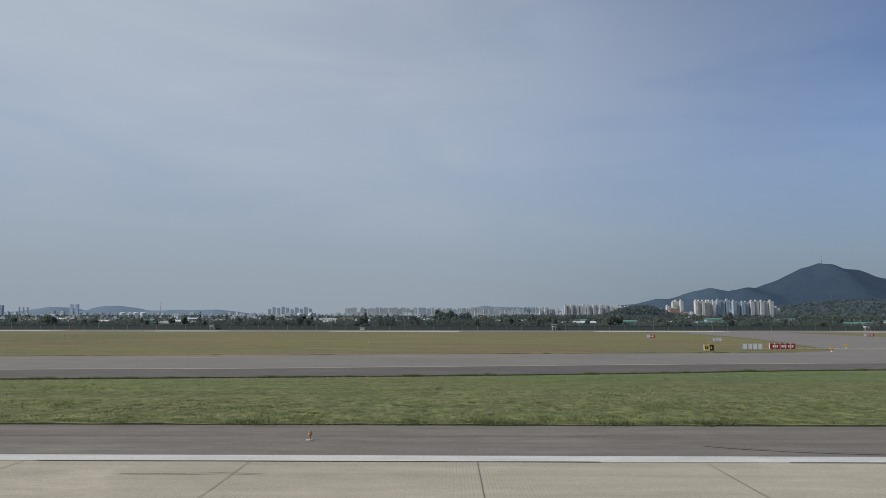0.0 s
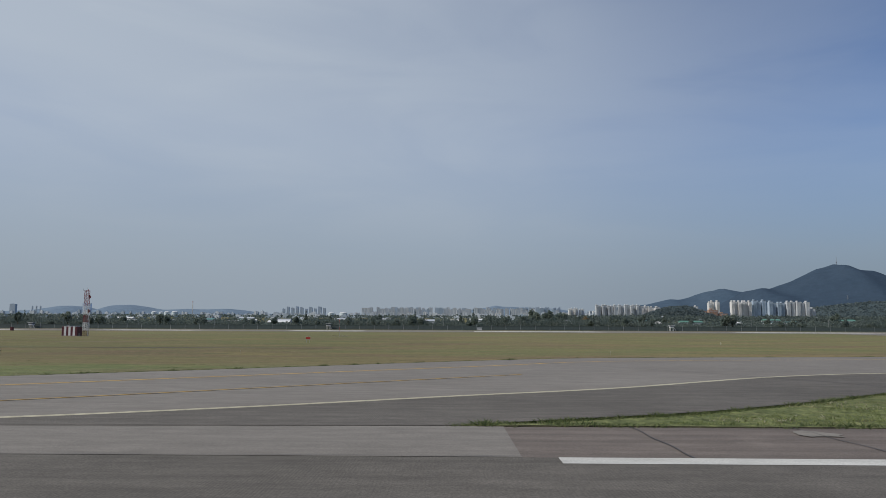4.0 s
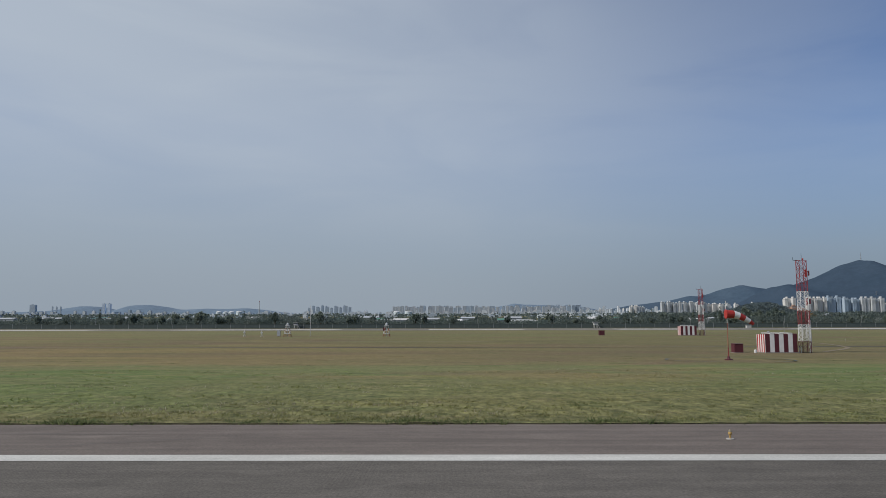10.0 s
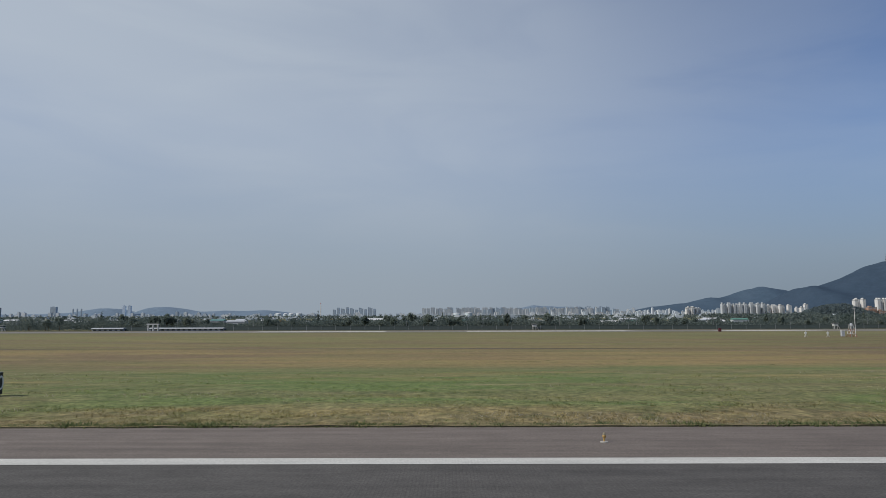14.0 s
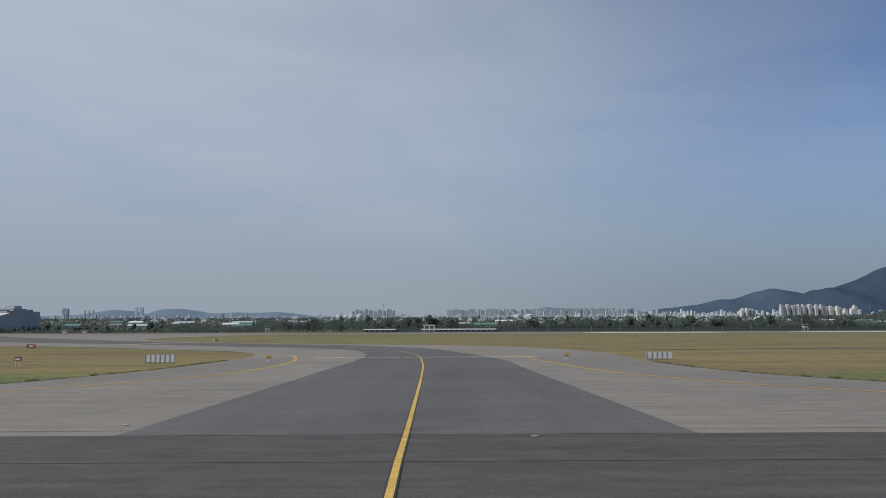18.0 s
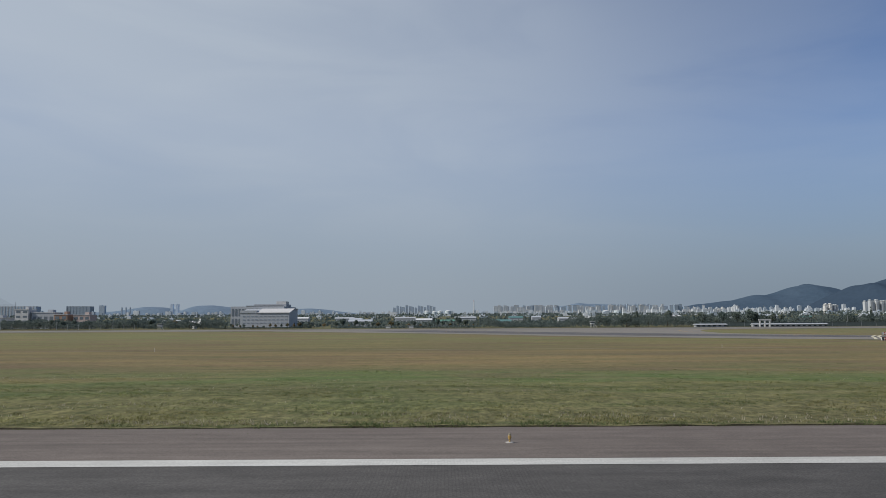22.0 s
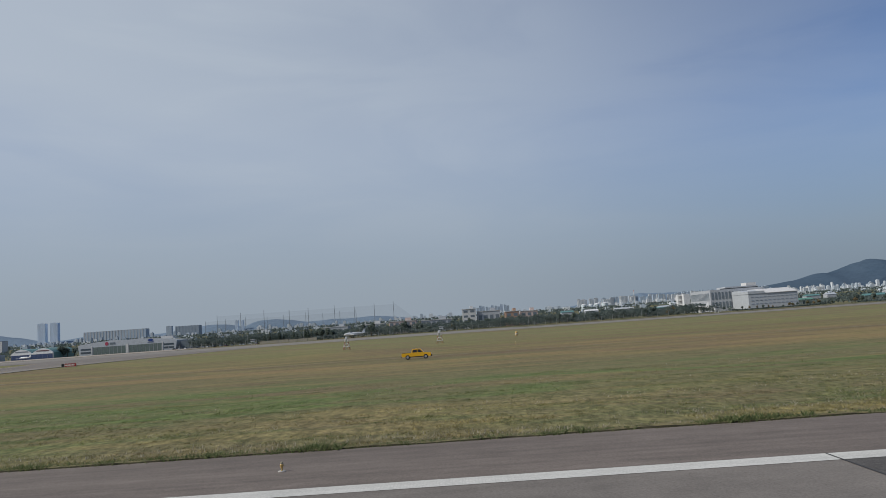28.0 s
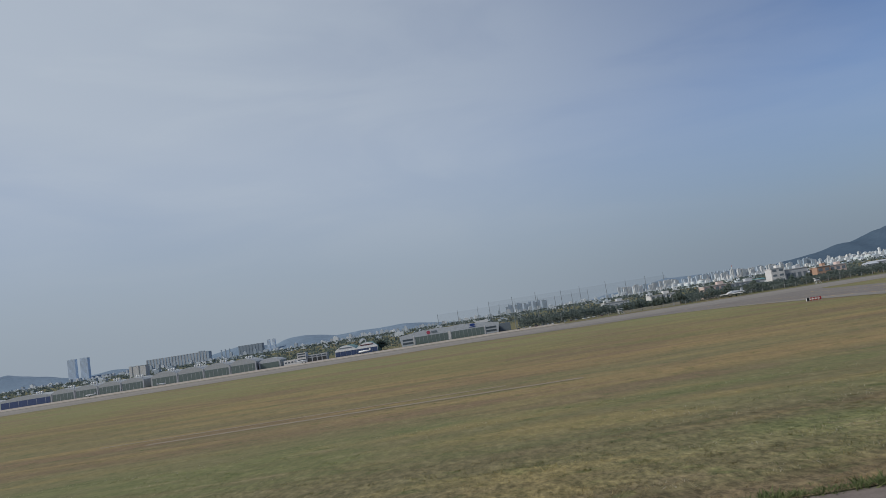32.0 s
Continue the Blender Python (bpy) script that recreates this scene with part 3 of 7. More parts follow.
class Shape:
    """Vertices (true metres) and faces of one mesh."""

    def __init__(self):
        self.v, self.f = [], []

    def add(self, verts, faces):
        k = len(self.v)
        self.v += [tuple(p) for p in verts]
        self.f += [tuple(i + k for i in f) for f in faces]
        return self

    def box(self, x0, x1, y0, y1, z0, z1):
        return self.add([(x0, y0, z0), (x1, y0, z0), (x1, y1, z0), (x0, y1, z0), (x0, y0, z1), (x1, y0, z1), (x1, y1, z1), (x0, y1, z1)],
                        [(3, 2, 1, 0), (4, 5, 6, 7), (0, 1, 5, 4), (1, 2, 6, 5), (2, 3, 7, 6), (3, 0, 4, 7)])

    def slab(self, x, y, z, sx, sy, sz):
        """Box centred at x, y, standing on z."""
        return self.box(x - sx / 2, x + sx / 2, y - sy / 2, y + sy / 2, z, z + sz)

    def tube(self, p, q, r, n=6, r2=None):
        p, q = Vector(p), Vector(q)
        d = (q - p).normalized()
        a = d.orthogonal().normalized()
        b = d.cross(a)
        r2 = r if r2 is None else r2
        ring = [(math.cos(2 * math.pi * i / n), math.sin(2 * math.pi * i / n)) for i in range(n)]
        vs = [p + (a * c + b * s) * r for c, s in ring] + [q + (a * c + b * s) * r2 for c, s in ring]
        fs = [(i, (i + 1) % n, n + (i + 1) % n, n + i) for i in range(n)] + [tuple(range(n - 1, -1, -1)), tuple(range(n, 2 * n))]
        return self.add(vs, fs)

    def lathe(self, x, y, prof, n=12):
        """Turned body from (radius, height) pairs."""
        vs = [(x + r * math.cos(2 * math.pi * i / n), y + r * math.sin(2 * math.pi * i / n), z) for r, z in prof for i in range(n)]
        fs = [(k * n + i, k * n + (i + 1) % n, (k + 1) * n + (i + 1) % n, (k + 1) * n + i) for k in range(len(prof) - 1) for i in range(n)]
        fs += [tuple(range(n - 1, -1, -1)), tuple(range((len(prof) - 1) * n, len(prof) * n))]
        return self.add(vs, fs)

    def extrude_y(self, outline, y0, y1):
        """Closed outline of (x, z), anticlockwise seen from -y, swept from y0 to y1."""
        n = len(outline)
        vs = [(x, y0, z) for x, z in outline] + [(x, y1, z) for x, z in outline]
        return self.add(vs, [tuple(range(n)), tuple(range(2 * n - 1, n - 1, -1))] + [(i, n + i, n + (i + 1) % n, (i + 1) % n) for i in range(n)])

    def extrude_x(self, outline, x0, x1):
        n = len(outline)
        vs = [(x0, y, z) for y, z in outline] + [(x1, y, z) for y, z in outline]
        return self.add(vs, [tuple(range(n - 1, -1, -1)), tuple(range(n, 2 * n))] + [(i, (i + 1) % n, n + (i + 1) % n, n + i) for i in range(n)])

    def mesh(self, name):
        me = bpy.data.meshes.new(name)
        me.from_pydata([(x * S, y * S, z * S) for x, y, z in self.v], [], self.f)
        me.update()
        return me


def fast_mesh(name, verts, nper):
    """Mesh of separate faces with nper corners each, from an (n, 3) array in true metres."""
    me = bpy.data.meshes.new(name)
    n = len(verts) // nper
    me.vertices.add(len(verts))
    me.vertices.foreach_set("co", (np.asarray(verts, dtype=np.float32) * S).ravel())
    me.loops.add(n * nper)
    me.loops.foreach_set("vertex_index", np.arange(n * nper, dtype=np.int32))
    me.polygons.add(n)
    me.polygons.foreach_set("loop_start", np.arange(0, n * nper, nper, dtype=np.int32))
    me.update(calc_edges=True)
    return me


def at(x, y, z=0.0, rz=0.0):
    return pose(x * S, y * S, z * S, 0, 0, rz)


def thing(name, m, label, category, group=""):
    ob = new(name)
    ob.empty_display_size = 0.2
    ob.matrix_basis = m
    return tagged(ob, label, category, group)


def part(name, shape, mat, parent, label=""):
    me = shape if isinstance(shape, bpy.types.Mesh) else shape.mesh(name)
    if not me.materials:
        me.materials.append(mat)
    ob = new(name, me)
    ob.parent = parent
    if label:
        ob["label"] = label
    return ob


def structure(name, shape, mat, label, kind="structure", category="", parent=None):
    me = shape if isinstance(shape, bpy.types.Mesh) else shape.mesh(name)
    me.materials.append(mat)
    ob = new(name, me)
    if parent:
        ob.parent = parent
    else:
        tagged(ob, label, category, "", kind)
    return ob


def word(name, text, size, parent, mat, place, turn):
    """Lettering in the built-in font, as a mesh, standing upright at a place of its parent."""
    cu = bpy.data.curves.new(name, "FONT")
    cu.body, cu.size, cu.extrude, cu.align_x, cu.align_y = text, size * S, 0.006 * S, "CENTER", "CENTER"
    tmp = bpy.data.objects.new(name, cu)
    me = bpy.data.meshes.new_from_object(tmp)
    bpy.data.objects.remove(tmp)
    me.materials.append(mat)
    ob = new(name, me)
    ob.parent = parent
    ob.matrix_basis = pose(place[0] * S, place[1] * S, place[2] * S, 90, 0, turn)
    return ob


# ---- lie of the land ----
LAND_Y = [-3000, -120, -31.8, -24.3, 20.7, 28.2, 115, 150, 235, 408, 900, 1400, 1900, 2600, 3500, 6000, 9500]
LAND_Z = [-1.3, -1.3, -0.18, 0, 0, -0.18, -1.3, -1.25, -0.8, -1.0, -1.1, 4, 18, 23, 27, 38, 44]
DIP_X, DIP_K = [-1468, -1410, -1020, -740, -600], [0, 0.7, 1, 1, 0]
DIP_Y, DIP_Z = [115, 155, 195, 235, 285, 408], [0, 0.8, 1.35, 1.3, 0.9, 0]


def zg(y, x=0.0):
    """Height of the ground: crowned runway, fall to the strip, a shallow dip by the second turn-off, slow rise under the far town."""
    dip = np.interp(x, DIP_X, DIP_K) * np.interp(y, DIP_Y, DIP_Z)
    return float(np.interp(y, LAND_Y, LAND_Z) - dip)


def smooth(points, n=8):
    """Catmull-Rom curve through a few control points."""
    p = [points[0]] + list(points) + [points[-1]]
    out = []
    for i in range(1, len(p) - 2):
        a, b, c, d = (Vector(q[:2]) for q in p[i - 1:i + 3])
        for k in range(n):
            t = k / n
            out.append(0.5 * (2 * b + (c - a) * t + (2 * a - 5 * b + 4 * c - d) * t * t + (3 * b - a - 3 * c + d) * t ** 3))
    out.append(Vector(points[-1][:2]))
    return [(q.x, q.y) for q in out]


def flat(name, outline, lift, mat, label, kind="structure", parent=None, category=""):
    """Thin pavement or paint sheet with the given outline, laid on the ground."""
    bm = bmesh.new()
    vs = [bm.verts.new((x, y, 0)) for x, y in outline]
    for tri in tessellate_polygon([[Vector((x, y, 0)) for x, y in outline]]):
        if len(set(tri)) == 3:
            bm.faces.new([vs[i] for i in tri])
    for yb in (-24.3, 20.7, 28.2, 115, 150, 235, 408, 900):
        geo = bm.verts[:] + bm.edges[:] + bm.faces[:]
        bmesh.ops.bisect_plane(bm, geom=geo, plane_co=(0, yb, 0), plane_no=(0, 1, 0))
    if any(DIP_X[0] < x < DIP_X[-1] and 115 < y < 408 for x, y in outline):
        for no, cuts in (((0, 1, 0), range(125, 405, 10)), ((1, 0, 0), range(-1480, -590, 20))):
            for c in cuts:
                bmesh.ops.bisect_plane(bm, geom=bm.verts[:] + bm.edges[:] + bm.faces[:], plane_co=(c * no[0], c * no[1], 0), plane_no=no)
    for v in bm.verts:
        v.co.z = zg(v.co.y, v.co.x) + lift
    for f in bm.faces:
        f.normal_update()
        if f.normal.z < 0:
            f.normal_flip()
    for v in bm.verts:
        v.co *= S
    me = bpy.data.meshes.new(name)
    bm.to_mesh(me)
    bm.free()
    return structure(name, me, mat, label, kind, category, parent)


def ribbon(name, line, width, lift, mat, label, offset=0.0, parent=None):
    """Painted line of a given width along a curve."""
    sh = Shape()
    n = len(line)
    vs = []
    for i, (x, y) in enumerate(line):
        a, b = Vector(line[max(0, i - 1)]), Vector(line[min(n - 1, i + 1)])
        d = (b - a).normalized()
        nx, ny = -d.y, d.x
        for k in (offset - width / 2, offset + width / 2):
            px, py = x + nx * k, y + ny * k
            vs.append((px, py, zg(py, px) + lift))
    sh.add(vs, [(2 * i, 2 * i + 2, 2 * i + 3, 2 * i + 1) for i in range(n - 1)])
    return structure(name, sh, mat, label, parent=parent)

# ---- ground, pavements and markings ----
gs = Shape()
ys = sorted([-2500, -120, -31.8, -24.3, 20.7, 28.2, 60, 115, 150, 408, 550, 900, 1400, 1900, 2600, 3500, 4700, 6000, 9500] + list(range(125, 405, 10)))
xs = sorted(set(range(-8000, 6001, 1000)) | set(range(-1480, -590, 20)))
gv = [(x, y, zg(y, x) - 0.05) for y in ys for x in xs]
gn = len(xs)
gs.add(gv, [(j * gn + i, j * gn + i + 1, (j + 1) * gn + i + 1, (j + 1) * gn + i) for j in range(len(ys) - 1) for i in range(gn - 1)])
ground = structure("ground", gs, M_GRASS, "mown airfield grass, green by the runway and dry brown farther out", category="grass field")

X0, X1 = 420, -2400


def rect(x0, x1, y0, y1):
    return [(x0, y0), (x1, y0), (x1, y1), (x0, y1)]


# boundaries of the paved junctions, each a short curve
A_FAR = smooth([(-190, 28.0), (-161, 28.8), (-149, 33), (-138, 41), (-128, 51), (-106, 71), (-85, 92), (-64, 107), (-25, 116.5), (0, 120), (49, 127), (66, 133), (76, 150), (96, 238), (121, 380), (124, 408)])
A_NEAR = smooth([(-86, 28.2), (-80, 31), (-74, 34), (-67, 39), (-57, 47), (-49, 51.5), (-40, 54.5), (-29, 56), (0, 61), (20, 66), (42, 72), (130, 86), (420, 100)])
A_RIGHT = smooth([(420, 150), (230, 160), (170, 190), (156, 262), (184, 395), (190, 408)])
B_LEFT = smooth([(-765, 28.2), (-754, 29), (-741, 32.3), (-733, 35), (-723, 40), (-717, 47), (-712, 55), (-710, 64), (-708.5, 78), (-708.5, 92), (-709, 110), (-711, 130), (-717, 152), (-730, 175), (-748, 192), (-766, 206), (-792, 221), (-817, 233), (-843, 253), (-878, 280), (-921, 325), (-1000, 390), (-1022, 408)])
B_RIGHT = smooth([(-598, 28.2), (-606, 28.6), (-617, 31), (-626, 34.5), (-634, 40), (-641, 47), (-646, 56), (-650, 72), (-650, 100), (-647, 140), (-656, 176), (-677, 203), (-716, 231), (-748, 254), (-776, 274), (-797, 300), (-801, 324), (-795, 356), (-781, 390), (-766, 408)])
C_RIGHT = smooth([(-1415, 28.2), (-1436, 28.4), (-1447.4, 29.4), (-1452.6, 31.9), (-1456.8, 35.5), (-1461.2, 42), (-1464, 49.5), (-1469, 74.7), (-1472, 98), (-1474, 175), (-1469, 260), (-1462, 316), (-1455, 370), (-1440, 408)])
C_LEFT = smooth([(-1562, 28.2), (-1551, 28.6), (-1540, 32.6), (-1534, 37), (-1530.4, 41), (-1528.8, 45), (-1527.5, 50), (-1526.4, 60), (-1525.3, 84), (-1523.8, 120), (-1524, 180), (-1526.5, 240), (-1530, 296), (-1550, 355), (-1600, 378), (-1640, 408)])

flat("shoulder", rect(X1, -68.2, 20.7, 28.2), 0.0, M_SHOULDER, "brown grey asphalt runway shoulder", category="shoulder")
flat("shoulder", rect(-68.2, X0, 20.7, 28.2), 0.0, M_SHOULDER_PALE, "paler brown shoulder beside the concrete start", category="shoulder")
flat("shoulder", rect(X1, X0, -31.8, -24.3), 0.0, M_SHOULDER, "brown grey asphalt runway shoulder", category="shoulder")
flat("runway", rect(-38, X0, -24.3, 20.7), 0.01, M_CONCRETE, "beige concrete start of the runway", category="runway")
flat("runway", rect(-68.2, -38, -24.3, 20.7), 0.01, M_ASPHALT, "dark rubber-stained runway asphalt", category="runway")
flat("runway", rect(-336, -68.2, -24.3, 20.7), 0.01, M_ASPHALT, "grey brown grooved runway asphalt", category="runway")
flat("runway", rect(-413, -336, -24.3, 20.7), 0.01, M_ASPHALT_PALE, "paler worn stretch of the runway asphalt", category="runway")
flat("runway", rect(-1330, -413, -24.3, 20.7), 0.01, M_ASPHALT_DARK, "dark fresh runway asphalt", category="runway")
flat("runway", rect(X1, -1330, -24.3, 20.7), 0.01, M_TAXI_D, "grey worn runway asphalt", category="runway")

flat("taxiway_1", A_NEAR + [(420, 150)] + A_RIGHT[1:] + A_FAR[::-1], 0.02, M_TAXI, "wide grey asphalt turn-off joining the runway", category="taxiway")
flat("taxiway_2", B_RIGHT + B_LEFT[::-1], 0.02, M_TAXI_C, "pale concrete turn-off curving to the far runway", category="taxiway")
flat("taxiway_3", C_RIGHT + C_LEFT[::-1], 0.02, M_TAXI_D, "grey asphalt turn-off with wide fillets", category="taxiway")
for a, b, mat in ((-157, -84, M_TAXI), (-749, -606, M_TAXI_C), (-1552, -1440, M_TAXI_D)):
    flat("taxiway_mouth", rect(a, b, 20.75, 28.25), 0.012, mat, "taxiway surface meeting the runway edge", category="taxiway")
# dark asphalt lane in the middle of the second turn-off
B_DL = smooth([(-690, 26.7), (-690, 41), (-690, 62), (-690, 85), (-690, 105), (-692, 140), (-700, 175), (-717, 198), (-735, 212), (-753, 226), (-775, 239), (-800, 252), (-828, 266), (-857, 286), (-921, 350), (-975, 408)])
B_DR = smooth([(-669, 26.7), (-669, 45), (-669, 80), (-669, 105), (-673, 140), (-682, 180), (-700, 209), (-724, 232), (-742, 247), (-768, 263), (-796, 281), (-824, 306), (-860, 338), (-921, 402), (-926, 408)])
flat("taxiway_lane", B_DR + B_DL[::-1], 0.026, M_LANE, "dark asphalt lane of the turn-off", category="taxiway")
flat("taxiway_lane", rect(-716, -644, 20.7, 26.75), 0.018, M_ASPHALT_DARK, "dark asphalt strip along the runway edge", category="taxiway")
flat("taxiway_shoulder", [p for p in A_NEAR if p[0] < 160] + [(160, 101)] + smooth([(-112, 27), (-104, 30), (-95, 35), (-86, 41), (-75, 48), (-61, 60), (-50, 66.5), (-39, 69.5), (-19, 72), (0, 77), (52, 88), (150, 100)])[::-1], 0.035, M_ASPHALT, "dark asphalt shoulder of the wide turn-off", category="shoulder")
# far runway and its shoulders
flat("far_runway", rect(-2900, 1500, 408, 468), 0.03, M_TAXI, "parallel grey runway beyond the grass", category="runway")
flat("far_shoulder", rect(-2900, 1500, 468, 500), 0.03, M_TAXI_C, "pale concrete shoulder of the far runway", category="shoulder")
flat("perimeter_road", rect(-1300, 1500, 520, 534), 0.03, M_ASPHALT, "grey perimeter road", category="road")
flat("apron", rect(-2900, -1560, 560, 668), 0.03, M_APRON, "pale concrete hangar apron", category="apron")
flat("far_taxiway", rect(-2900, -1300, 500, 545), 0.035, M_TAXI, "grey taxiway before the hangars", category="taxiway")
# stretches of grazing glare on the far runway, laid as pale sheets
for a, b in ((-586, -505), (-455, -355), (-300, -242), (-185, -140), (-72, 6), (90, 172), (240, 330)):
    flat("far_slab", rect(a, b, 434, 466), 0.05, M_GLARE, "glare on the far runway concrete, painted as pale sheets", category="runway")

# side stripe, broken at the turn-offs
for a, b in ((X0, -83), (-157, -606), (-750, -1440), (-1552, X1)):
    flat("side_stripe", rect(b, a, 19.8, 20.68), 0.019, M_WHITE, "white runway side stripe", category="marking")
flat("side_stripe", rect(X1, X0, -24.3, -23.35), 0.019, M_WHITE, "white runway side stripe", category="marking")
flat("marking_border", rect(-38, -34.75, 16.0, 18.3), 0.018, M_BLACK_PAINT, "black border of a touchdown mark", category="marking")
for a, b in ((-35.2, -58.9), (-189.2, -211.1)):
    flat("touchdown_mark", rect(b, a, 16.25, 18.1) if a > -100 else rect(b, a, 15.75, 17.6), 0.026, M_WHITE, "white touchdown zone bar", category="marking")
    flat("touchdown_mark", rect(b, a, -21.7, -19.85), 0.026, M_WHITE, "white touchdown zone bar", category="marking")

# yellow edge lines (double) and guide lines of the turn-offs
EDGE_A = smooth([(-157, 20.3), (-149, 22), (-140, 26), (-132, 32), (-118, 45), (-100, 62), (-82, 79), (-64, 95), (-25, 105), (10, 110)])
EDGE_A2 = smooth([(-112, 27), (-104, 30), (-95, 35), (-86, 41), (-75, 48), (-61, 60), (-50, 66.5), (-39, 69.5), (-19, 72), (0, 77), (52, 88), (150, 100)])
GUIDE_A = smooth([(-150, 5), (-140, 10), (-132, 16), (-125, 22), (-117, 30), (-104, 41), (-92, 52), (-80, 63)])
EDGE_BR = smooth([(-606, 20.4), (-611, 21.2), (-619, 23.6), (-626, 26), (-633, 29), (-640, 34), (-647, 41), (-652, 46), (-657, 55), (-662, 72), (-664, 100), (-665, 125), (-672, 150)])
EDGE_BL = smooth([(-749, 20.6), (-744, 22.2), (-736, 25), (-727, 30), (-720, 34.3), (-712, 41), (-707, 48.5), (-702, 58), (-698.5, 68), (-697.5, 80), (-698, 98), (-701, 117), (-708, 140), (-730, 163)])
GUIDE_B = smooth([(-679.3, -5), (-679.5, 16), (-679.6, 35), (-679.8, 66), (-680.3, 95), (-682, 130), (-687, 160), (-701, 190), (-730, 221), (-760, 243), (-800, 266), (-850, 305), (-921, 376)])
EDGE_BI = smooth([(-768, 410), (-784, 394), (-800, 373), (-807, 342), (-806, 318), (-797, 294), (-776, 269), (-748, 249), (-716, 226)])
EDGE_CR = smooth([(-1435, 20.6), (-1441, 21.8), (-1454, 25.6), (-1464, 30.5), (-1471, 36.5), (-1475, 44.5), (-1477, 56), (-1481, 125), (-1483, 231), (-1476, 338), (-1468, 360)])
EDGE_CL = smooth([(-1556, 20.4), (-1549, 21.6), (-1537, 25.6), (-1527, 32.2), (-1524.1, 35.8), (-1521.4, 41.1), (-1519, 47.5), (-1517.6, 54), (-1516.2, 66), (-1513.6, 97), (-1511.5, 145), (-1513.5, 197), (-1518.5, 267), (-1540, 345)])
GUIDE_C = smooth([(-1497, 49), (-1497, 77), (-1498, 150), (-1501, 290), (-1512, 360), (-1530, 408)])
GUIDE_C1 = smooth([(-1520, 5), (-1510, 16), (-1501, 27.5), (-1497.5, 38), (-1497, 50)])
GUIDE_C2 = smooth([(-1478, 8), (-1487, 20), (-1491, 26), (-1494.5, 35), (-1496.3, 43), (-1497, 50)])
flat("taxiway_shoulder", [p for p in B_RIGHT if p[1] < 125] + [p for p in EDGE_BR if p[1] < 125][::-1], 0.026, M_TAXI, "brown grey shoulder of the second turn-off", category="shoulder")
flat("taxiway_shoulder", [p for p in B_LEFT if p[1] < 118] + [p for p in EDGE_BL if p[1] < 118][::-1], 0.026, M_TAXI, "brown grey shoulder of the second turn-off", category="shoulder")
for ln in (EDGE_A, EDGE_A2, EDGE_BR, EDGE_BL, EDGE_BI, EDGE_CR, EDGE_CL):
    for off in (-0.15, 0.15):
        ribbon("edge_line", ln, 0.2, 0.036, M_HOLD if ln is EDGE_A2 else M_YELLOW, "double yellow taxiway edge line", off)
for ln in (GUIDE_A, GUIDE_B, GUIDE_C, GUIDE_C1, GUIDE_C2):
    ribbon("guide_border", ln, 0.30, 0.033, M_BLACK_PAINT, "black border of a yellow guide line")
    ribbon("guide_line", ln, 0.20, 0.042, M_YELLOW, "single yellow taxi guide line")
for x0, x1, y in ((-1514, -1481, 117), (-698, -662, 118.0), (60, 160, 150)):
    for k in range(2):
        flat("holding_line", [(x0, y + k * 0.9 + 1.5), (x1, y + k * 0.9 - 1.5), (x1, y + k * 0.9 - 0.9), (x0, y + k * 0.9 + 2.1)] if x0 < -1400 else rect(x0, x1, y + k * 0.9, y + k * 0.9 + 0.5), 0.048, M_HOLD, "pale yellow holding line across the turn-off", category="marking")
    n = int((x1 - x0) / 1.8)
    dash = Shape()
    for i in range(n):
        dash.box(x0 + i * 1.8, x0 + i * 1.8 + 0.95, y - 1.1, y - 0.75, zg(y) + 0.03, zg(y) + 0.045)
    structure("holding_dashes", dash, M_HOLD, "broken yellow holding line", category="marking")

hold_b = [(-789, 221), (-781, 235), (-772, 252), (-763, 265)]
for off in (-0.9, 0.9):
    ribbon("holding_line", hold_b, 0.9, 0.048, M_HOLD, "pale yellow holding line across the turn-off", off)
# joints, seams and patches
SEAMS = [(-68.2, -24, 28.2), (-73.1, 20.7, 28.2), (-79.2, 20.7, 28.2), (-203, -24, 20.3), (-336, -24, 20.5), (-413, -24, 20.5), (-748, 20.7, 29), (-791, -24, 28.2), (-1128, -24, 19.7), (-1452, 20.7, 30), (-1290, 20.7, 28.2), (-1330, -24, 20.7)]
for x, y0, y1 in SEAMS:
    pts = [(x + 0.05 * math.sin(y * 1.7), y) for y in np.linspace(y0, y1, 14)]
    ribbon("joint", pts, 0.028 if x > -60 else 0.05, 0.03, M_TAR, "dark tar-filled joint")
for k in range(-9, 7):
    x = -5.3 + 6.03 * k
    if x > -37:
        ribbon("slab_joint", [(x + 0.03 * math.sin(y * 0.9 + k), y) for y in np.linspace(-24, 19.75, 14)], 0.022 if k == -1 else 0.018, 0.03, M_JOINT, "joint between concrete slabs")
# shadow of the joint step below the stripe, painted as a dark line
for a, b in ((38, 9), (4, -11), (-14, -37.8)):
    ribbon("slab_joint", [(x, 19.77 + 0.015 * math.sin(x * 0.8)) for x in np.linspace(a, b, 30)], 0.05, 0.031, M_TAR, "painted shadow line of the step under the side stripe")
ribbon("slab_joint", [(x, 12.2) for x in np.linspace(60, -38, 20)], 0.03, 0.03, M_JOINT, "joint between concrete slabs")
ribbon("joint", [(-1521, 41.2), (-1517.2, 41), (-1517.4, 36), (-1517.3, 28), (-1517.3, 20.8)], 0.06, 0.045, M_TAR, "dark tar-filled joint")
for y, a, b in ((24.9, 200, -80), (25.2, -160, -420), (26.3, -620, -745), (20.72, -83, -157), (20.72, -1440, -1552)):
    ribbon("joint", [(x, y + 0.06 * math.sin(x * 0.21)) for x in np.linspace(a, b, 60)], 0.03, 0.042, M_TAR, "dark tar-filled joint")
random.seed(5)


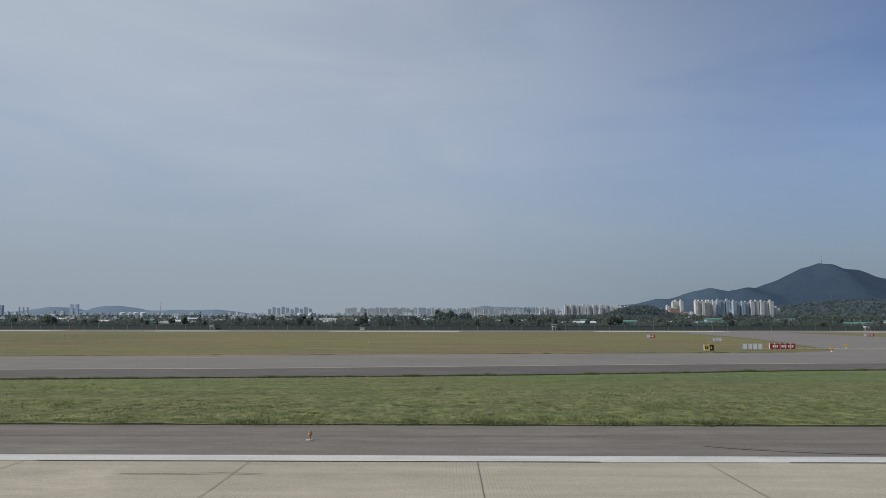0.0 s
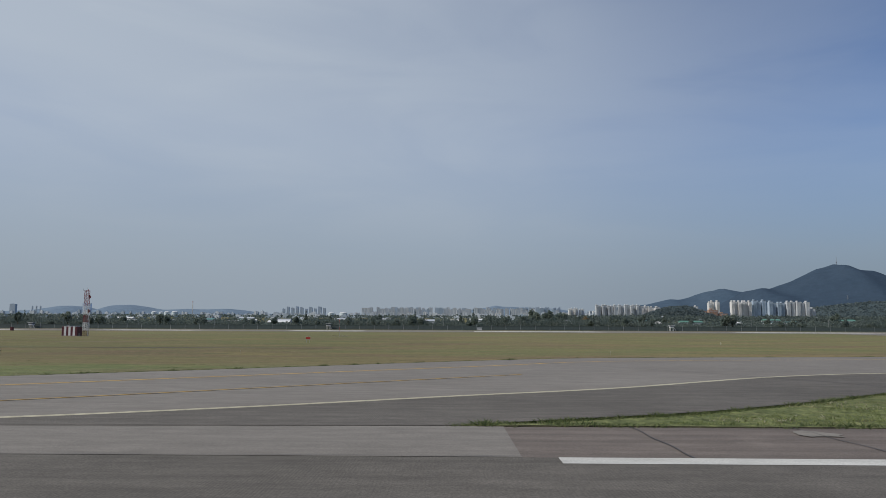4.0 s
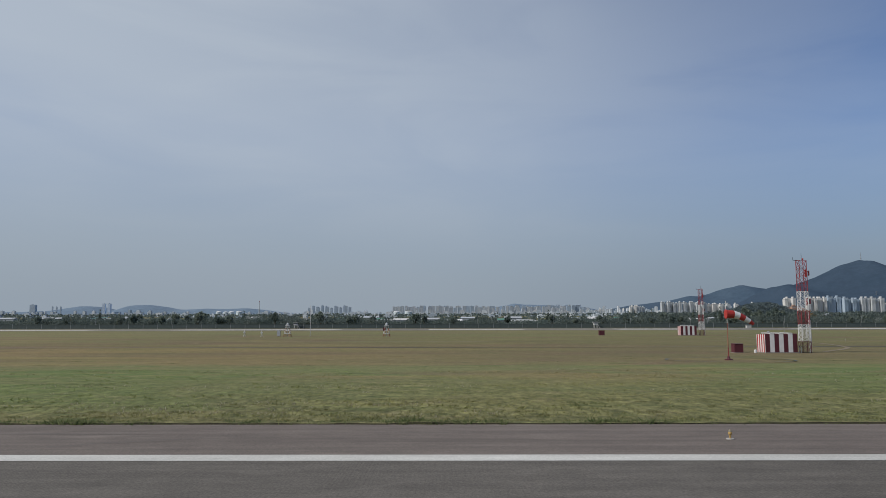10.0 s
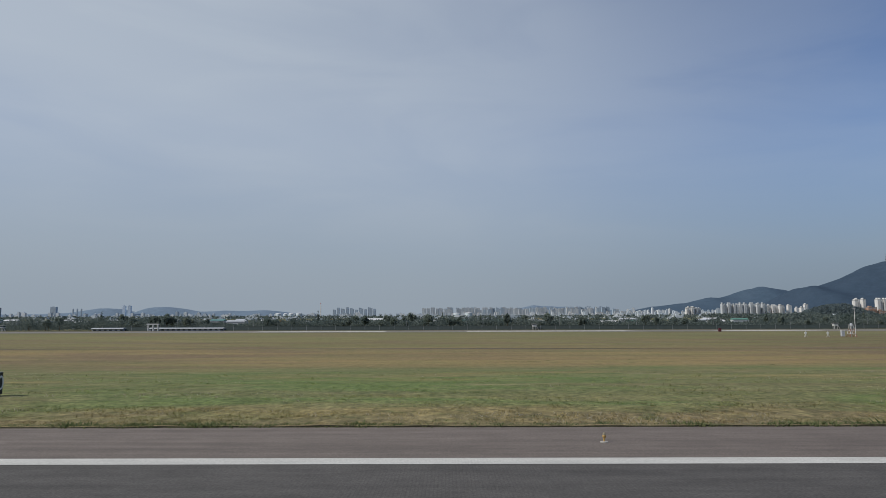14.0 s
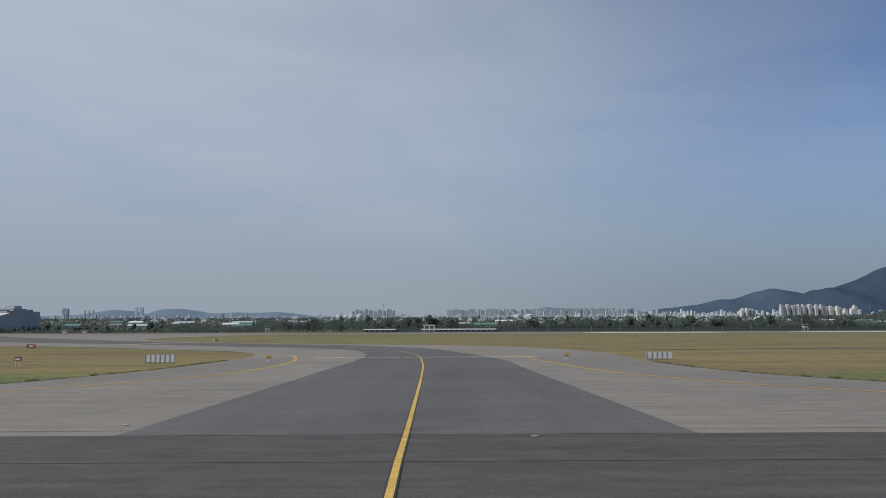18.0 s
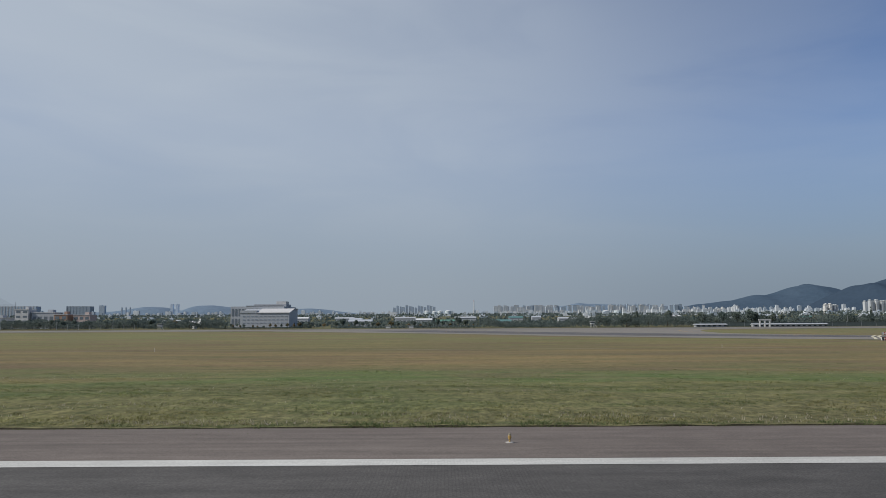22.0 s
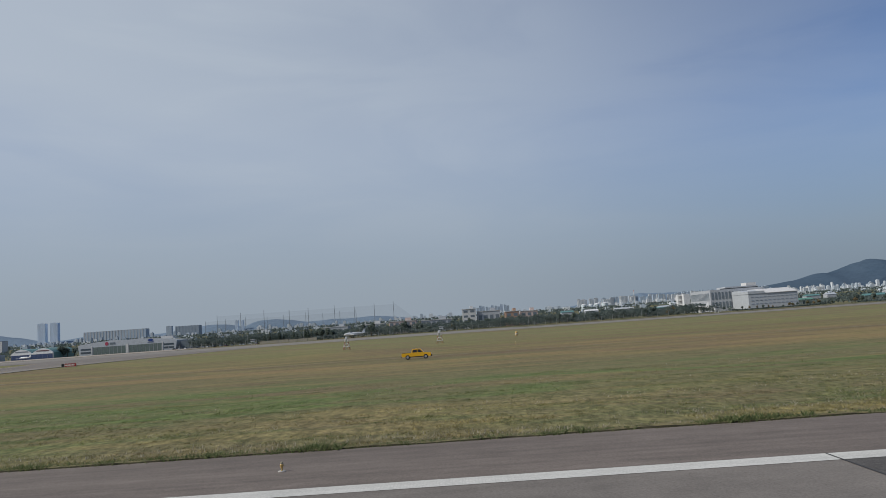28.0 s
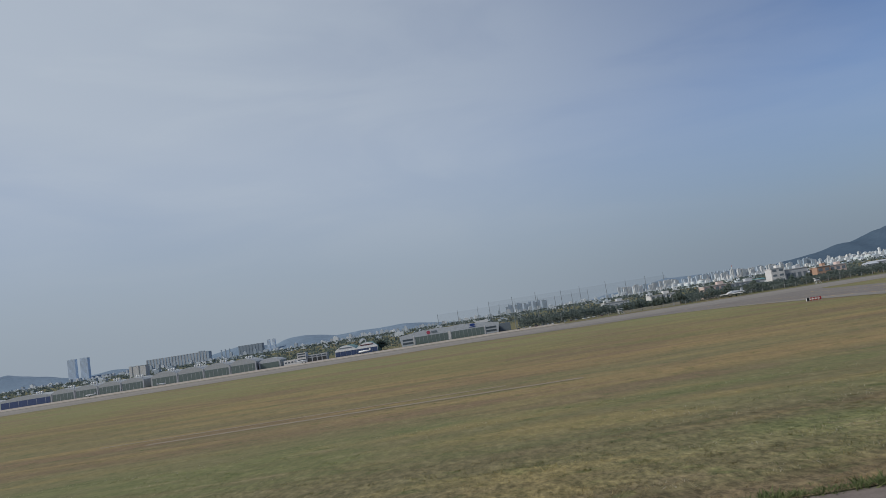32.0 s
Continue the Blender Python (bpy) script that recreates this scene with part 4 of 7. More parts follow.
def crack(x, y, length, heading):
    pts, h = [(x, y)], heading
    for _ in range(int(length / 0.6)):
        h += random.uniform(-0.7, 0.7) * 0.6
        x, y = x + 0.6 * math.cos(h), y + 0.6 * math.sin(h) * 0.5
        pts.append((x, y))
        h = heading + (h - heading) * 0.7
    ribbon("crack", pts, 0.035, 0.043, M_TAR, "thin dark crack in the pavement")


for x, y, ln, h in ((-100, 58, 22, -0.5), (-112, 46, 16, -0.6), (-84, 62, 18, 0.2), (-60, 63, 14, -0.4), (-742, 24, 7, 1.2), (-738, 26, 9, 0.8), (-723, 27, 14, 0.25), (-1508, 75, 26, 1.3), (-1520, 42, 8, -0.5), (-1500, 34, 18, 0.4), (-1480, 62, 14, 0.5), (-151, 17.5, 9, 0.7), (-30, 24, 6, 1.1), (-8, 18, 4, 0.1), (-300, 22, 6, 0.6), (-740, 16.8, 5, 0.1)):
    crack(x, y, ln, h)
for cx, cy, r, a0, a1 in ((14, 24.2, 7, 3.6, 5.0), (-262, 24.0, 4, 3.8, 5.4)):
    pts = [(cx + r * math.cos(a), cy + r * 0.45 * math.sin(a)) for a in np.linspace(a0, a1, 16)]
    ribbon("tyre_mark", pts, 0.1, 0.041, M_TYRE, "curved black tyre mark")
random.seed(8)
for cx, cy, rx, ry in ((-67.9, 26.6, 0.9, 1.2), (-66.9, 27.2, 0.5, 0.7), (-73.2, 26.2, 1.0, 1.3), (-67.4, 22.8, 0.35, 0.8), (-228.5, 28.0, 1.2, 0.35), (-746, 27.9, 1.6, 0.3), (-760, 27.9, 2.0, 0.25), (-612, 27.9, 1.8, 0.3)):
    blob = [(cx + rx * random.uniform(0.6, 1.1) * math.cos(a), cy + min(1.0, ry) * random.uniform(0.6, 1.1) * math.sin(a)) for a in np.linspace(0, 6.0, 13)]
    flat("patch", blob, 0.03, M_TAXI_C, "pale scraped patch in the pavement", category="patch")
ribbon("joint", [(-79, 96), (-73, 85), (-64, 69), (-58, 55), (-56, 49)], 0.12, 0.045, M_TAR, "dark open joint across the turn-off")
ribbon("joint", [(-1496, 24), (-1496.5, 34), (-1497, 43)], 0.03, 0.045, M_TAR, "dark tar-filled joint")
flat("taxiway_shoulder", [p for p in EDGE_CL if 115 < p[1] < 300] + [p for p in C_LEFT if 115 < p[1] < 300][::-1], 0.03, M_TAXI, "pale concrete shoulder of the third turn-off", category="shoulder")
flat("taxiway_shoulder", [p for p in EDGE_CR if 95 < p[1] < 300] + [p for p in C_RIGHT if 95 < p[1] < 300][::-1], 0.03, M_TAXI, "pale concrete shoulder of the third turn-off", category="shoulder")
# bare drainage lines and worn tracks in the grass
for y, a, b, w in ((150, -110, -640, 1.6), (152, -820, -1450, 1.8), (186, -160, -640, 1.2), (97, -1630, -1690, 2.0), (104, -1640, -1700, 1.4)):
    ribbon("drain", [(x, y + 6 * math.sin(x * 0.006)) for x in np.linspace(a, b, 80)], w, -0.02, M_TAR if w == 1.6 else M_BROWNEARTH, "dark drainage ditch line in the grass")
ribbon("track", smooth([(-226, 121), (-212, 140), (-205, 170), (-204, 232)]), 0.9, -0.01, M_BROWNEARTH, "worn pale track to the equipment sheds")

# ---- airfield equipment beside the runway ----
def edge_light():
    e = thing("runway_edge_light", at(0, 0), "small amber runway edge light on a white base plate", "edge light", "runway edge lights")
    part("base_plate", Shape().lathe(0, 0, [(0.13, 0.0), (0.13, 0.018), (0.11, 0.03)], 14), M_WHITE_FADED, e, "worn white base plate")
    part("stem", Shape().lathe(0, 0, [(0.028, 0.03), (0.028, 0.11), (0.045, 0.12), (0.045, 0.145)], 8), M_LAMP_Y, e)
    part("lamp_body", Shape().lathe(0, 0, [(0.045, 0.145), (0.06, 0.165), (0.06, 0.215), (0.048, 0.23)], 10), M_LAMP_Y, e)
    part("lens", Shape().lathe(0, 0, [(0.048, 0.23), (0.045, 0.27), (0.03, 0.295), (0.008, 0.305)], 10), M_STALK, e, "clear domed lens")
    return e


light0 = edge_light()
light_xs = [-4.5 - 30.48 * k for k in range(-4, 62)]
light_xs = [x for x in light_xs if not (-156 < x < -84 or -745 < x < -612 or -1550 < x < -1444)]
light0.matrix_basis = at(light_xs[0], 23.9, zg(23.9))
for x in light_xs[1:]:
    copy_thing(light0, at(x, 23.9, zg(23.9), (x * 7) % 360))


def distance_board(x, y, near, away, turn=0.0, cable=False):
    """Black board with a numeral on both faces, on a row of short legs."""
    b = thing("distance_board", at(x, y, zg(y) - 0.12, turn), "black distance-remaining board with white numerals on short legs in grass", "sign", "distance boards")
    tall, foot = 1.28, 0.15
    part("panel", Shape().box(-0.11, 0.11, -0.5, 0.5, foot, foot + tall), M_SIGNBLACK, b)
    part("rim", Shape().box(-0.12, 0.12, -0.51, 0.51, foot + tall, foot + tall + 0.03), M_STEEL, b)
    for k in range(4):
        part("leg", Shape().slab(0, -0.36 + 0.24 * k, 0.0, 0.12, 0.08, foot), M_LAMP_Y, b, "short yellow frangible leg")
    part("plinth", Shape().slab(0, 0, -0.06, 0.5, 1.15, 0.065), M_BROWNEARTH, b)
    if cable:
        cb = Shape()
        cpts = [(-0.17, -0.4, 0.1), (-0.35, -0.45, 0.2), (-0.6, -0.5, 0.22), (-0.85, -0.5, 0.1), (-1.1, -0.4, 0.03), (-1.4, -0.5, 0.03)]
        for p, q in zip(cpts, cpts[1:]):
            cb.tube(p, q, 0.03, 6)
        part("cable", cb, M_RUBBER, b)
        for dx, dy, r in ((-1.3, -0.2, 0.1), (-1.05, 0.15, 0.12), (-0.8, -0.1, 0.09), (-0.55, 0.3, 0.1)):
            part("stone", Shape().lathe(dx, dy, [(r, 0), (r * 1.1, r * 0.5), (r * 0.5, r)], 6), M_TAXI_C, b)
    word("numeral", away, tall - 0.1, b, M_LETTER, (-0.118, 0, foot + tall / 2), -90)
    word("numeral", near, tall - 0.1, b, M_LETTER, (0.118, 0, foot + tall / 2), 90)
    return b


for k, (away, near) in enumerate((("1", "11"), ("2", "10"), ("3", "9"), ("4", "8"), ("5", "7"))):
    distance_board(-188.6 - 304.8 * k + (-1.1, 0.1, 0.5, 0.4, 0.5)[k], 41.7 if k == 0 else 43.1, near, away, (0, 0, 6, 20, 8)[k], k not in (1, 2))
random.seed(31)
for x in (-191.0, -800.6, -1100.2, -1409.8):
    bare = [(x + 1.3 * random.uniform(0.5, 1.2) * math.cos(a), (42.2 if x > -200 else 44.4) + 1.3 * random.uniform(0.6, 1.2) * math.sin(a)) for a in np.linspace(0, 6.0, 14)]
    flat("bare_patch", bare, -0.035, M_BARE, "bare pale dirt beside the distance board", category="dirt")

# lattice mast in red and white bands
def lattice_mast(x, y, height=14.9, wide=1.35):
    t = thing("lattice_mast", at(x, y, zg(y) - 0.05), "red and white banded square lattice antenna mast", "mast", "antenna masts")
    nb = 7
    bands = [(0.0, M_MAROON), (0.12, M_OFFWHITE), (0.21, M_OFFWHITE), (0.30, M_MASTRED), (0.45, M_OFFWHITE), (0.56, M_OFFWHITE), (0.66, M_MASTRED), (0.83, M_MASTRED), (1.0, None)]
    for k in range(len(bands) - 1):
        z0, z1, mat = bands[k][0] * height, bands[k + 1][0] * height, bands[k][1]
        w = wide / 2 * (1 - 0.14 * k / nb)
        cs = [(-w, -w), (w, -w), (w, w), (-w, w)]
        for cx, cy in cs:
            part("leg", Shape().tube((cx, cy, z0), (cx, cy, z1), 0.055, 5), mat, t)
        for i in range(4):
            (ax, ay), (bx, by) = cs[i], cs[(i + 1) % 4]
            for h0, h1 in ((z0, (z0 + z1) / 2), ((z0 + z1) / 2, z1)):
                part("brace", Shape().tube((ax, ay, h0), (bx, by, h1), 0.03, 4), mat, t)
                part("brace", Shape().tube((bx, by, h0), (ax, ay, h1), 0.03, 4), mat, t)
                part("rung", Shape().tube((ax, ay, h1), (bx, by, h1), 0.03, 4), mat, t)
    part("top_arm", Shape().tube((-0.6, 0, height), (-1.3, 0, height + 0.05), 0.04).tube((-1.3, 0, height), (-1.3, 0, height + 0.55), 0.03), M_DARKSTEEL, t)
    part("lightning_rod", Shape().tube((0.1, 0, height), (0.1, 0, height + 1.2), 0.025), M_DARKSTEEL, t)
    part("obstacle_lamp", Shape().lathe(0.3, 0, [(0.1, height), (0.12, height + 0.1), (0.12, height + 0.3), (0.03, height + 0.36)], 8), M_RED, t, "red obstacle lamp")
    for z in (0.55 * height, 0.86 * height):
        an = part("dipole_antenna", Shape().box(0.62, 0.74, -0.25, 0.25, z - 0.6, z + 0.6), M_RED, t, "red dipole antenna panel")
        part("dipole", Shape().tube((0.74, 0, z - 0.3), (1.15, 0, z - 0.3), 0.045).tube((0.74, 0, z + 0.3), (1.15, 0, z + 0.3), 0.045).box(1.1, 1.2, -0.2, 0.2, z - 0.4, z + 0.4), M_MASTRED, an)
    part("ladder_pole", Shape().tube((1.15, 0.2, 0), (1.15, 0.2, 5.2), 0.06), M_OFFWHITE, t)
    part("cable_tray", Shape().box(0.75, 0.85, -0.1, 0.1, 0, 9), M_OFFWHITE, t)
    return t


lattice_mast(-230.3, 118.6)
lattice_mast(-205.7, 237.6)


def striped_shed(x, y):
    """Flat-roofed equipment cabin in maroon and white vertical stripes."""
    s = thing("equipment_shed", at(x, y, zg(y) - 0.05), "equipment cabin in maroon and white vertical stripes", "shed", "striped sheds")
    w = 5.05 / 7
    for k in range(7):
        mat = M_MAROON if k % 2 == 0 else M_OFFWHITE
        part("wall_panel", Shape().extrude_x([(0, 0.15), (3.2, 0.15), (3.2, 2.95), (0.18, 3.08), (0, 2.98)], k * w, (k + 1) * w), mat, s, "maroon stripe" if k % 2 == 0 else "white stripe")
    part("left_end", Shape().box(-0.05, 0, 0.05, 3.15, 0.15, 2.95), M_OFFWHITE, s)
    # stripes of the sunward end: sunlight painted in as a brighter red
    for k in range(4):
        part("end_stripe", Shape().box(-0.075, -0.05, 0.2 + k * 0.8, 0.55 + k * 0.8, 0.15, 2.95), M_RED, s, "end stripe in brighter red, sunlight in the colour")
    part("plinth", Shape().box(-0.1, 5.15, -0.1, 3.3, 0, 0.15), M_TAXI_C, s)
    for px in (5.5, 5.8):
        part("post", Shape().tube((px, 0.4, 0), (px, 0.4, 0.9), 0.05), M_OFFWHITE, s, "short white post")
    for k in (1, 3, 5):
        part("roof_rib", Shape().box(k * w + 0.03, (k + 1) * w - 0.03, -0.04, 3.2, 3.09, 3.2), M_OFFWHITE, s, "raised white roof rib")
    part("rod", Shape().tube((3.6, 1.2, 3.0), (3.6, 1.2, 5.0), 0.03), M_STEEL, s)
    part("vent", Shape().lathe(1.2, 1.5, [(0.2, 3.0), (0.2, 3.25), (0.3, 3.3), (0.05, 3.45)], 8), M_STEEL, s)
    return s


striped_shed(-237.7, 116.2)
striped_shed(-212.8, 236.4)


def red_cabinet(x, y, w=1.7, h=1.55):
    c = thing("red_cabinet", at(x, y, zg(y) - 0.05), "dark red steel equipment cabinet standing in grass", "cabinet", "red cabinets")
    part("body", Shape().box(-w / 2, w / 2, 0, 1.5, 0.08, h), M_MAROON, c)
    part("lid", Shape().box(-w / 2 - 0.05, w / 2 + 0.05, -0.05, 1.55, h, h + 0.08), M_MAROON, c)
    part("plinth", Shape().box(-w / 2 - 0.1, w / 2 + 0.1, -0.1, 1.6, 0, 0.08), M_TAXI_C, c)
    part("side_panel", Shape().box(-w / 2 - 0.03, -w / 2, 0.1, 1.4, 0.15, h - 0.1), M_MAROON, c)


red_cabinet(-241.5, 117.2, 1.35, 1.4)
red_cabinet(-237.5, 240)
red_cabinet(-322, 389, 1.2, 1.9)
rb = thing("marker_board", at(-121.5, 181, zg(181) - 0.05), "small red marker board on two steel posts in grass", "sign")
part("plate", Shape().box(-0.55, 0.55, -0.04, 0.04, 0.85, 1.4), M_RED, rb)
part("frame", Shape().box(-0.6, 0.6, -0.03, 0.05, 1.4, 1.46).box(-0.6, 0.6, -0.03, 0.05, 0.79, 0.85), M_STEEL, rb)
for dx in (-0.4, 0.4):
    part("post", Shape().tube((dx, 0, 0), (dx, 0, 0.8), 0.04), M_STEEL, rb)
small = thing("generator_box", at(-239.0, 117.0, zg(117) - 0.05), "small pale rounded generator housing by the shed", "box")
part("body", Shape().lathe(0, 0, [(0.22, 0), (0.24, 0.3), (0.2, 0.5), (0.05, 0.56)], 10), M_PALEWALL, small)
part("skid", Shape().slab(0, 0, -0.02, 0.6, 0.5, 0.06), M_DARKSTEEL, small)

# windsock on a ringed mound
ws = thing("windsock", at(-253.7, 89.7, zg(89.7) - 0.05), "red and white drooping windsock on a tall red pole", "windsock")
for k in range(4):
    part("pole", Shape().tube((0, 0, k * 1.5), (0, 0, (k + 1) * 1.5), 0.06 - 0.008 * k, 8), (M_MASTRED, M_RUST, M_RUST, M_OFFWHITE)[k], ws)
part("head", Shape().tube((-0.1, 0, 6.0), (-0.1, 0, 7.2), 0.035).tube((-0.25, 0, 6.9), (0.15, 0, 6.9), 0.03), M_OFFWHITE, ws)
part("base", Shape().lathe(0, 0, [(0.5, 0), (0.5, 0.12), (0.2, 0.2), (0.12, 0.5)], 10), M_MAROON, ws)
sock_pts = [(-0.1, 5.6, 0.53), (0.8, 5.55, 0.48), (1.5, 5.36, 0.42), (2.15, 5.06, 0.35), (2.75, 4.7, 0.28), (3.2, 4.36, 0.2)]
for k in range(5):
    (xa, za, ra), (xb, zb, rb) = sock_pts[k], sock_pts[k + 1]
    part("sleeve", Shape().tube((xa, 0, za), (xb, 0, zb), ra, 14, rb), M_RED if k % 2 == 0 else M_WHITE_SHEET, ws, "red cloth band" if k % 2 == 0 else "white cloth band")
part("hoop", Shape().tube((-0.16, 0, 5.6), (-0.08, 0, 5.6), 0.57, 14), M_RED, ws)
# thin dark green line round the mound
ring = []
for i in range(41):
    a = 2 * math.pi * i / 40
    ring.append((-253.7 + 7.4 * math.cos(a), 89.7 + 7.4 * math.sin(a)))
ribbon("windsock_ring", ring, 0.3, 0.02, M_FENCE, "thin dark green ring round the windsock mound")


def sign_back(x, y, n, w, h, label, faces=(), turn=0.0):
    """Row of white sign boxes on short legs, seen from behind or in front; faces: materials of the single boxes."""
    s = thing("taxi_sign", at(x, y, zg(y, x) - 0.05, turn), label, "sign", "taxiway signs")
    for k in range(n):
        mat = faces[k] if k < len(faces) else M_WHITE_SHEET
        px = (k - (n - 1) / 2) * w
        bx = part("sign_box", Shape().box(px - w / 2 + 0.03, px + w / 2 - 0.03, -0.13, 0.13, 0.2, 0.2 + h), mat, s)
        part("rib", Shape().box(px - w / 2 + 0.0, px - w / 2 + 0.07, -0.17, 0.15, 0.16, 0.24 + h), M_STEEL if mat is M_WHITE_SHEET else M_OFFWHITE, bx)
        for dx in (-w / 3, w / 3):
            part("leg", Shape().slab(px + dx, 0, 0, 0.07, 0.07, 0.2), M_STEEL, bx)
    part("footing", Shape().slab(0, 0, -0.05, n * w + 0.5, 0.7, 0.09), M_TAXI_C, s)
    return s


def bars(s, spans, z0, z1, mat, y=-0.14):
    """Illegible writing as plain bars on a sign face."""
    for a, b in spans:
        part("lettering", Shape().box(a, b, y - 0.012, y, z0, z1), mat, s)


sign_back(-715.4, 98.3, 6, 0.64, 0.95, "white ribbed back of a six-panel taxiway sign")
sign_back(-646.6, 104.8, 5, 0.72, 0.9, "white ribbed back of a five-panel taxiway sign")
sign_back(-1464, 112.1, 6, 0.66, 0.95, "white ribbed back of a long taxiway sign")
d1 = sign_back(-1530, 112.4, 5, 0.70, 0.95, "white sign row ending in a black D1 location panel", (M_WHITE_SHEET, M_WHITE_SHEET, M_WHITE_SHEET, M_WHITE_SHEET, M_SIGNBLACK))
word("lettering", "D1", 0.62, d1, M_SIGNYEL, (1.4, -0.145, 0.68), 0)
sign_back(58, 140.9, 4, 0.95, 1.05, "white back of a four-panel taxiway sign")
sign_back(71, 195, 3, 0.8, 0.9, "white back of a small three-panel sign")
rs = sign_back(64.7, 143, 5, 1.0, 1.05, "long red mandatory runway sign with white lettering", (M_SIGNRED,) * 5)
bars(rs, ((-1.9, -1.6), (-1.5, -1.2), (-1.1, -0.85), (-0.2, 0.05), (0.15, 0.4), (0.5, 0.75), (1.1, 1.35), (1.45, 1.6), (1.75, 2.1)), 0.5, 0.92, M_LETTER)
ysn = sign_back(47.4, 134.3, 2, 0.9, 1.05, "yellow direction panel beside a black location panel", (M_SIGNYEL, M_SIGNBLACK))
bars(ysn, ((-0.72, -0.5), (-0.4, -0.2)), 0.5, 0.95, M_SIGNBLACK)
bars(ysn, ((0.3, 0.5),), 0.5, 0.95, M_SIGNYEL)
for x, y, n, turn in ((64.4, 234.7, 3, 0), (154, 270, 4, 0), (-759.2, 267.7, 3, 0), (-794, 209.6, 4, 0), (-1465, 233.3, 5, 0), (-1532, 232.3, 5, 0)):
    f = (M_SIGNBLACK,) + (M_SIGNRED,) * (n - 1)
    if y == 267.7 or y == 234.7 or y == 270:
        f = (M_WHITE_SHEET,) + (M_SIGNRED,) * (n - 1)
    q = sign_back(x, y, n, 0.62 if -800 < x < -750 else 0.95, 0.95, "red runway holding sign with a black end panel", f, turn)
    wq = 0.62 if -800 < x < -750 else 0.95
    bars(q, [((-n / 2 + 1.2 + 0.5 * k) * wq, (-n / 2 + 1.5 + 0.5 * k) * wq) for k in range(2 * n - 3)], 0.5, 0.85, M_LETTER)
sr = thing("warning_sign", at(-729, 89, zg(89) - 0.05), "small red warning sign on two posts in grass", "sign")
part("plate", Shape().box(-0.42, 0.42, -0.03, 0.03, 0.75, 1.2), M_SIGNRED, sr)
part("lettering", Shape().box(-0.3, 0.3, -0.04, -0.03, 0.98, 1.06).box(-0.3, 0.3, -0.04, -0.03, 0.84, 0.92), M_LETTER, sr)
for dx in (-0.25, 0.25):
    part("post", Shape().tube((dx, 0, 0), (dx, 0, 0.76), 0.035), M_OFFWHITE, sr)
wb = thing("white_board", at(-224, 34.4, zg(34.4) - 0.06, 88), "white ribbed back of a lit sign on bent legs", "sign")
for k in range(3):
    part("panel", Shape().box(-0.6 + k * 0.4, -0.21 + k * 0.4, -0.12, 0.12, 0.16, 1.05), M_WHITE_SHEET, wb)
part("top_rail", Shape().box(-0.62, 0.62, -0.15, 0.15, 1.05, 1.1), M_OFFWHITE, wb)
for dx in (-0.5, 0.0, 0.5):
    part("leg", Shape().slab(dx, 0, 0, 0.09, 0.09, 0.16), M_DARKSTEEL, wb)
part("cable", Shape().tube((0.6, -0.1, 0.15), (0.9, -0.5, 0.05), 0.04).tube((0.9, -0.5, 0.05), (0.5, -0.6, 0.02), 0.04), M_RUBBER, wb)


def guard_light(x, y):
    g = thing("guard_light", at(x, y, zg(y)), "yellow twin-lamp runway guard light", "guard light", "guard lights")
    part("base_plate", Shape().lathe(0, 0, [(0.25, 0), (0.25, 0.05), (0.1, 0.08)], 10), M_OFFWHITE, g)
    part("stem", Shape().tube((0, 0, 0.05), (0, 0, 0.45), 0.07), M_OFFWHITE, g)
    part("housing", Shape().box(-0.36, 0.36, -0.12, 0.12, 0.42, 0.8), M_LAMP_Y, g)
    for dx in (-0.18, 0.18):
        part("lamp", Shape().tube((dx, -0.12, 0.61), (dx, -0.22, 0.61), 0.13, 10), M_SIGNYEL, g)


for x, y in ((-702, 103), (-659, 110), (-1521, 119), (-1477, 122), (69, 133), (82, 152), (-1480, 113)):
    guard_light(x, y)


def stake(x, y, h, mat):
    s = thing("marker_stake", at(x, y, zg(y, x) - 0.04), "thin painted marker stake in the grass", "marker", "marker stakes")
    part("shaft", Shape().tube((0, 0, 0), (0, 0, h * 0.85), 0.035, 6), mat, s)
    part("cap", Shape().tube((0, 0, h * 0.85), (0, 0, h * 0.85 + 0.05), 0.045, 6), M_OFFWHITE, s)


for x, y, h, mat in ((-232, 47, 0.9, M_LAMP_Y), (-228, 80, 1.5, M_LAMP_Y), (-231, 93, 0.8, M_STALK), (-230, 83, 0.6, M_STALK), (-197, 168, 0.9, M_STALK), (-120, 118, 0.6, M_STALK), (-980, 150, 0.8, M_OFFWHITE), (-860, 160, 0.7, M_OFFWHITE), (-305, 404, 1.4, M_DARKSTEEL), (-60, 120, 0.6, M_STALK), (-20, 180, 0.6, M_OFFWHITE), (-1326, 178, 1.2, M_LAMP_Y), (-1560, 180, 0.9, M_DARKSTEEL), (-1830, 280, 1.4, M_DARKSTEEL), (-560, 404, 1.4, M_DARKSTEEL)):
    stake(x, y, h, mat)


def inset(x, y):
    s = thing("inset_light", at(x, y, zg(y) + 0.03), "flush pale inset light in the pavement", "inset light", "inset lights")
    part("ring", Shape().lathe(0, 0, [(0.15, 0), (0.15, 0.015), (0.1, 0.022)], 12), M_WHITE_FADED, s)
    part("lens", Shape().lathe(0, 0, [(0.07, 0.022), (0.05, 0.03)], 8), M_STEEL, s)


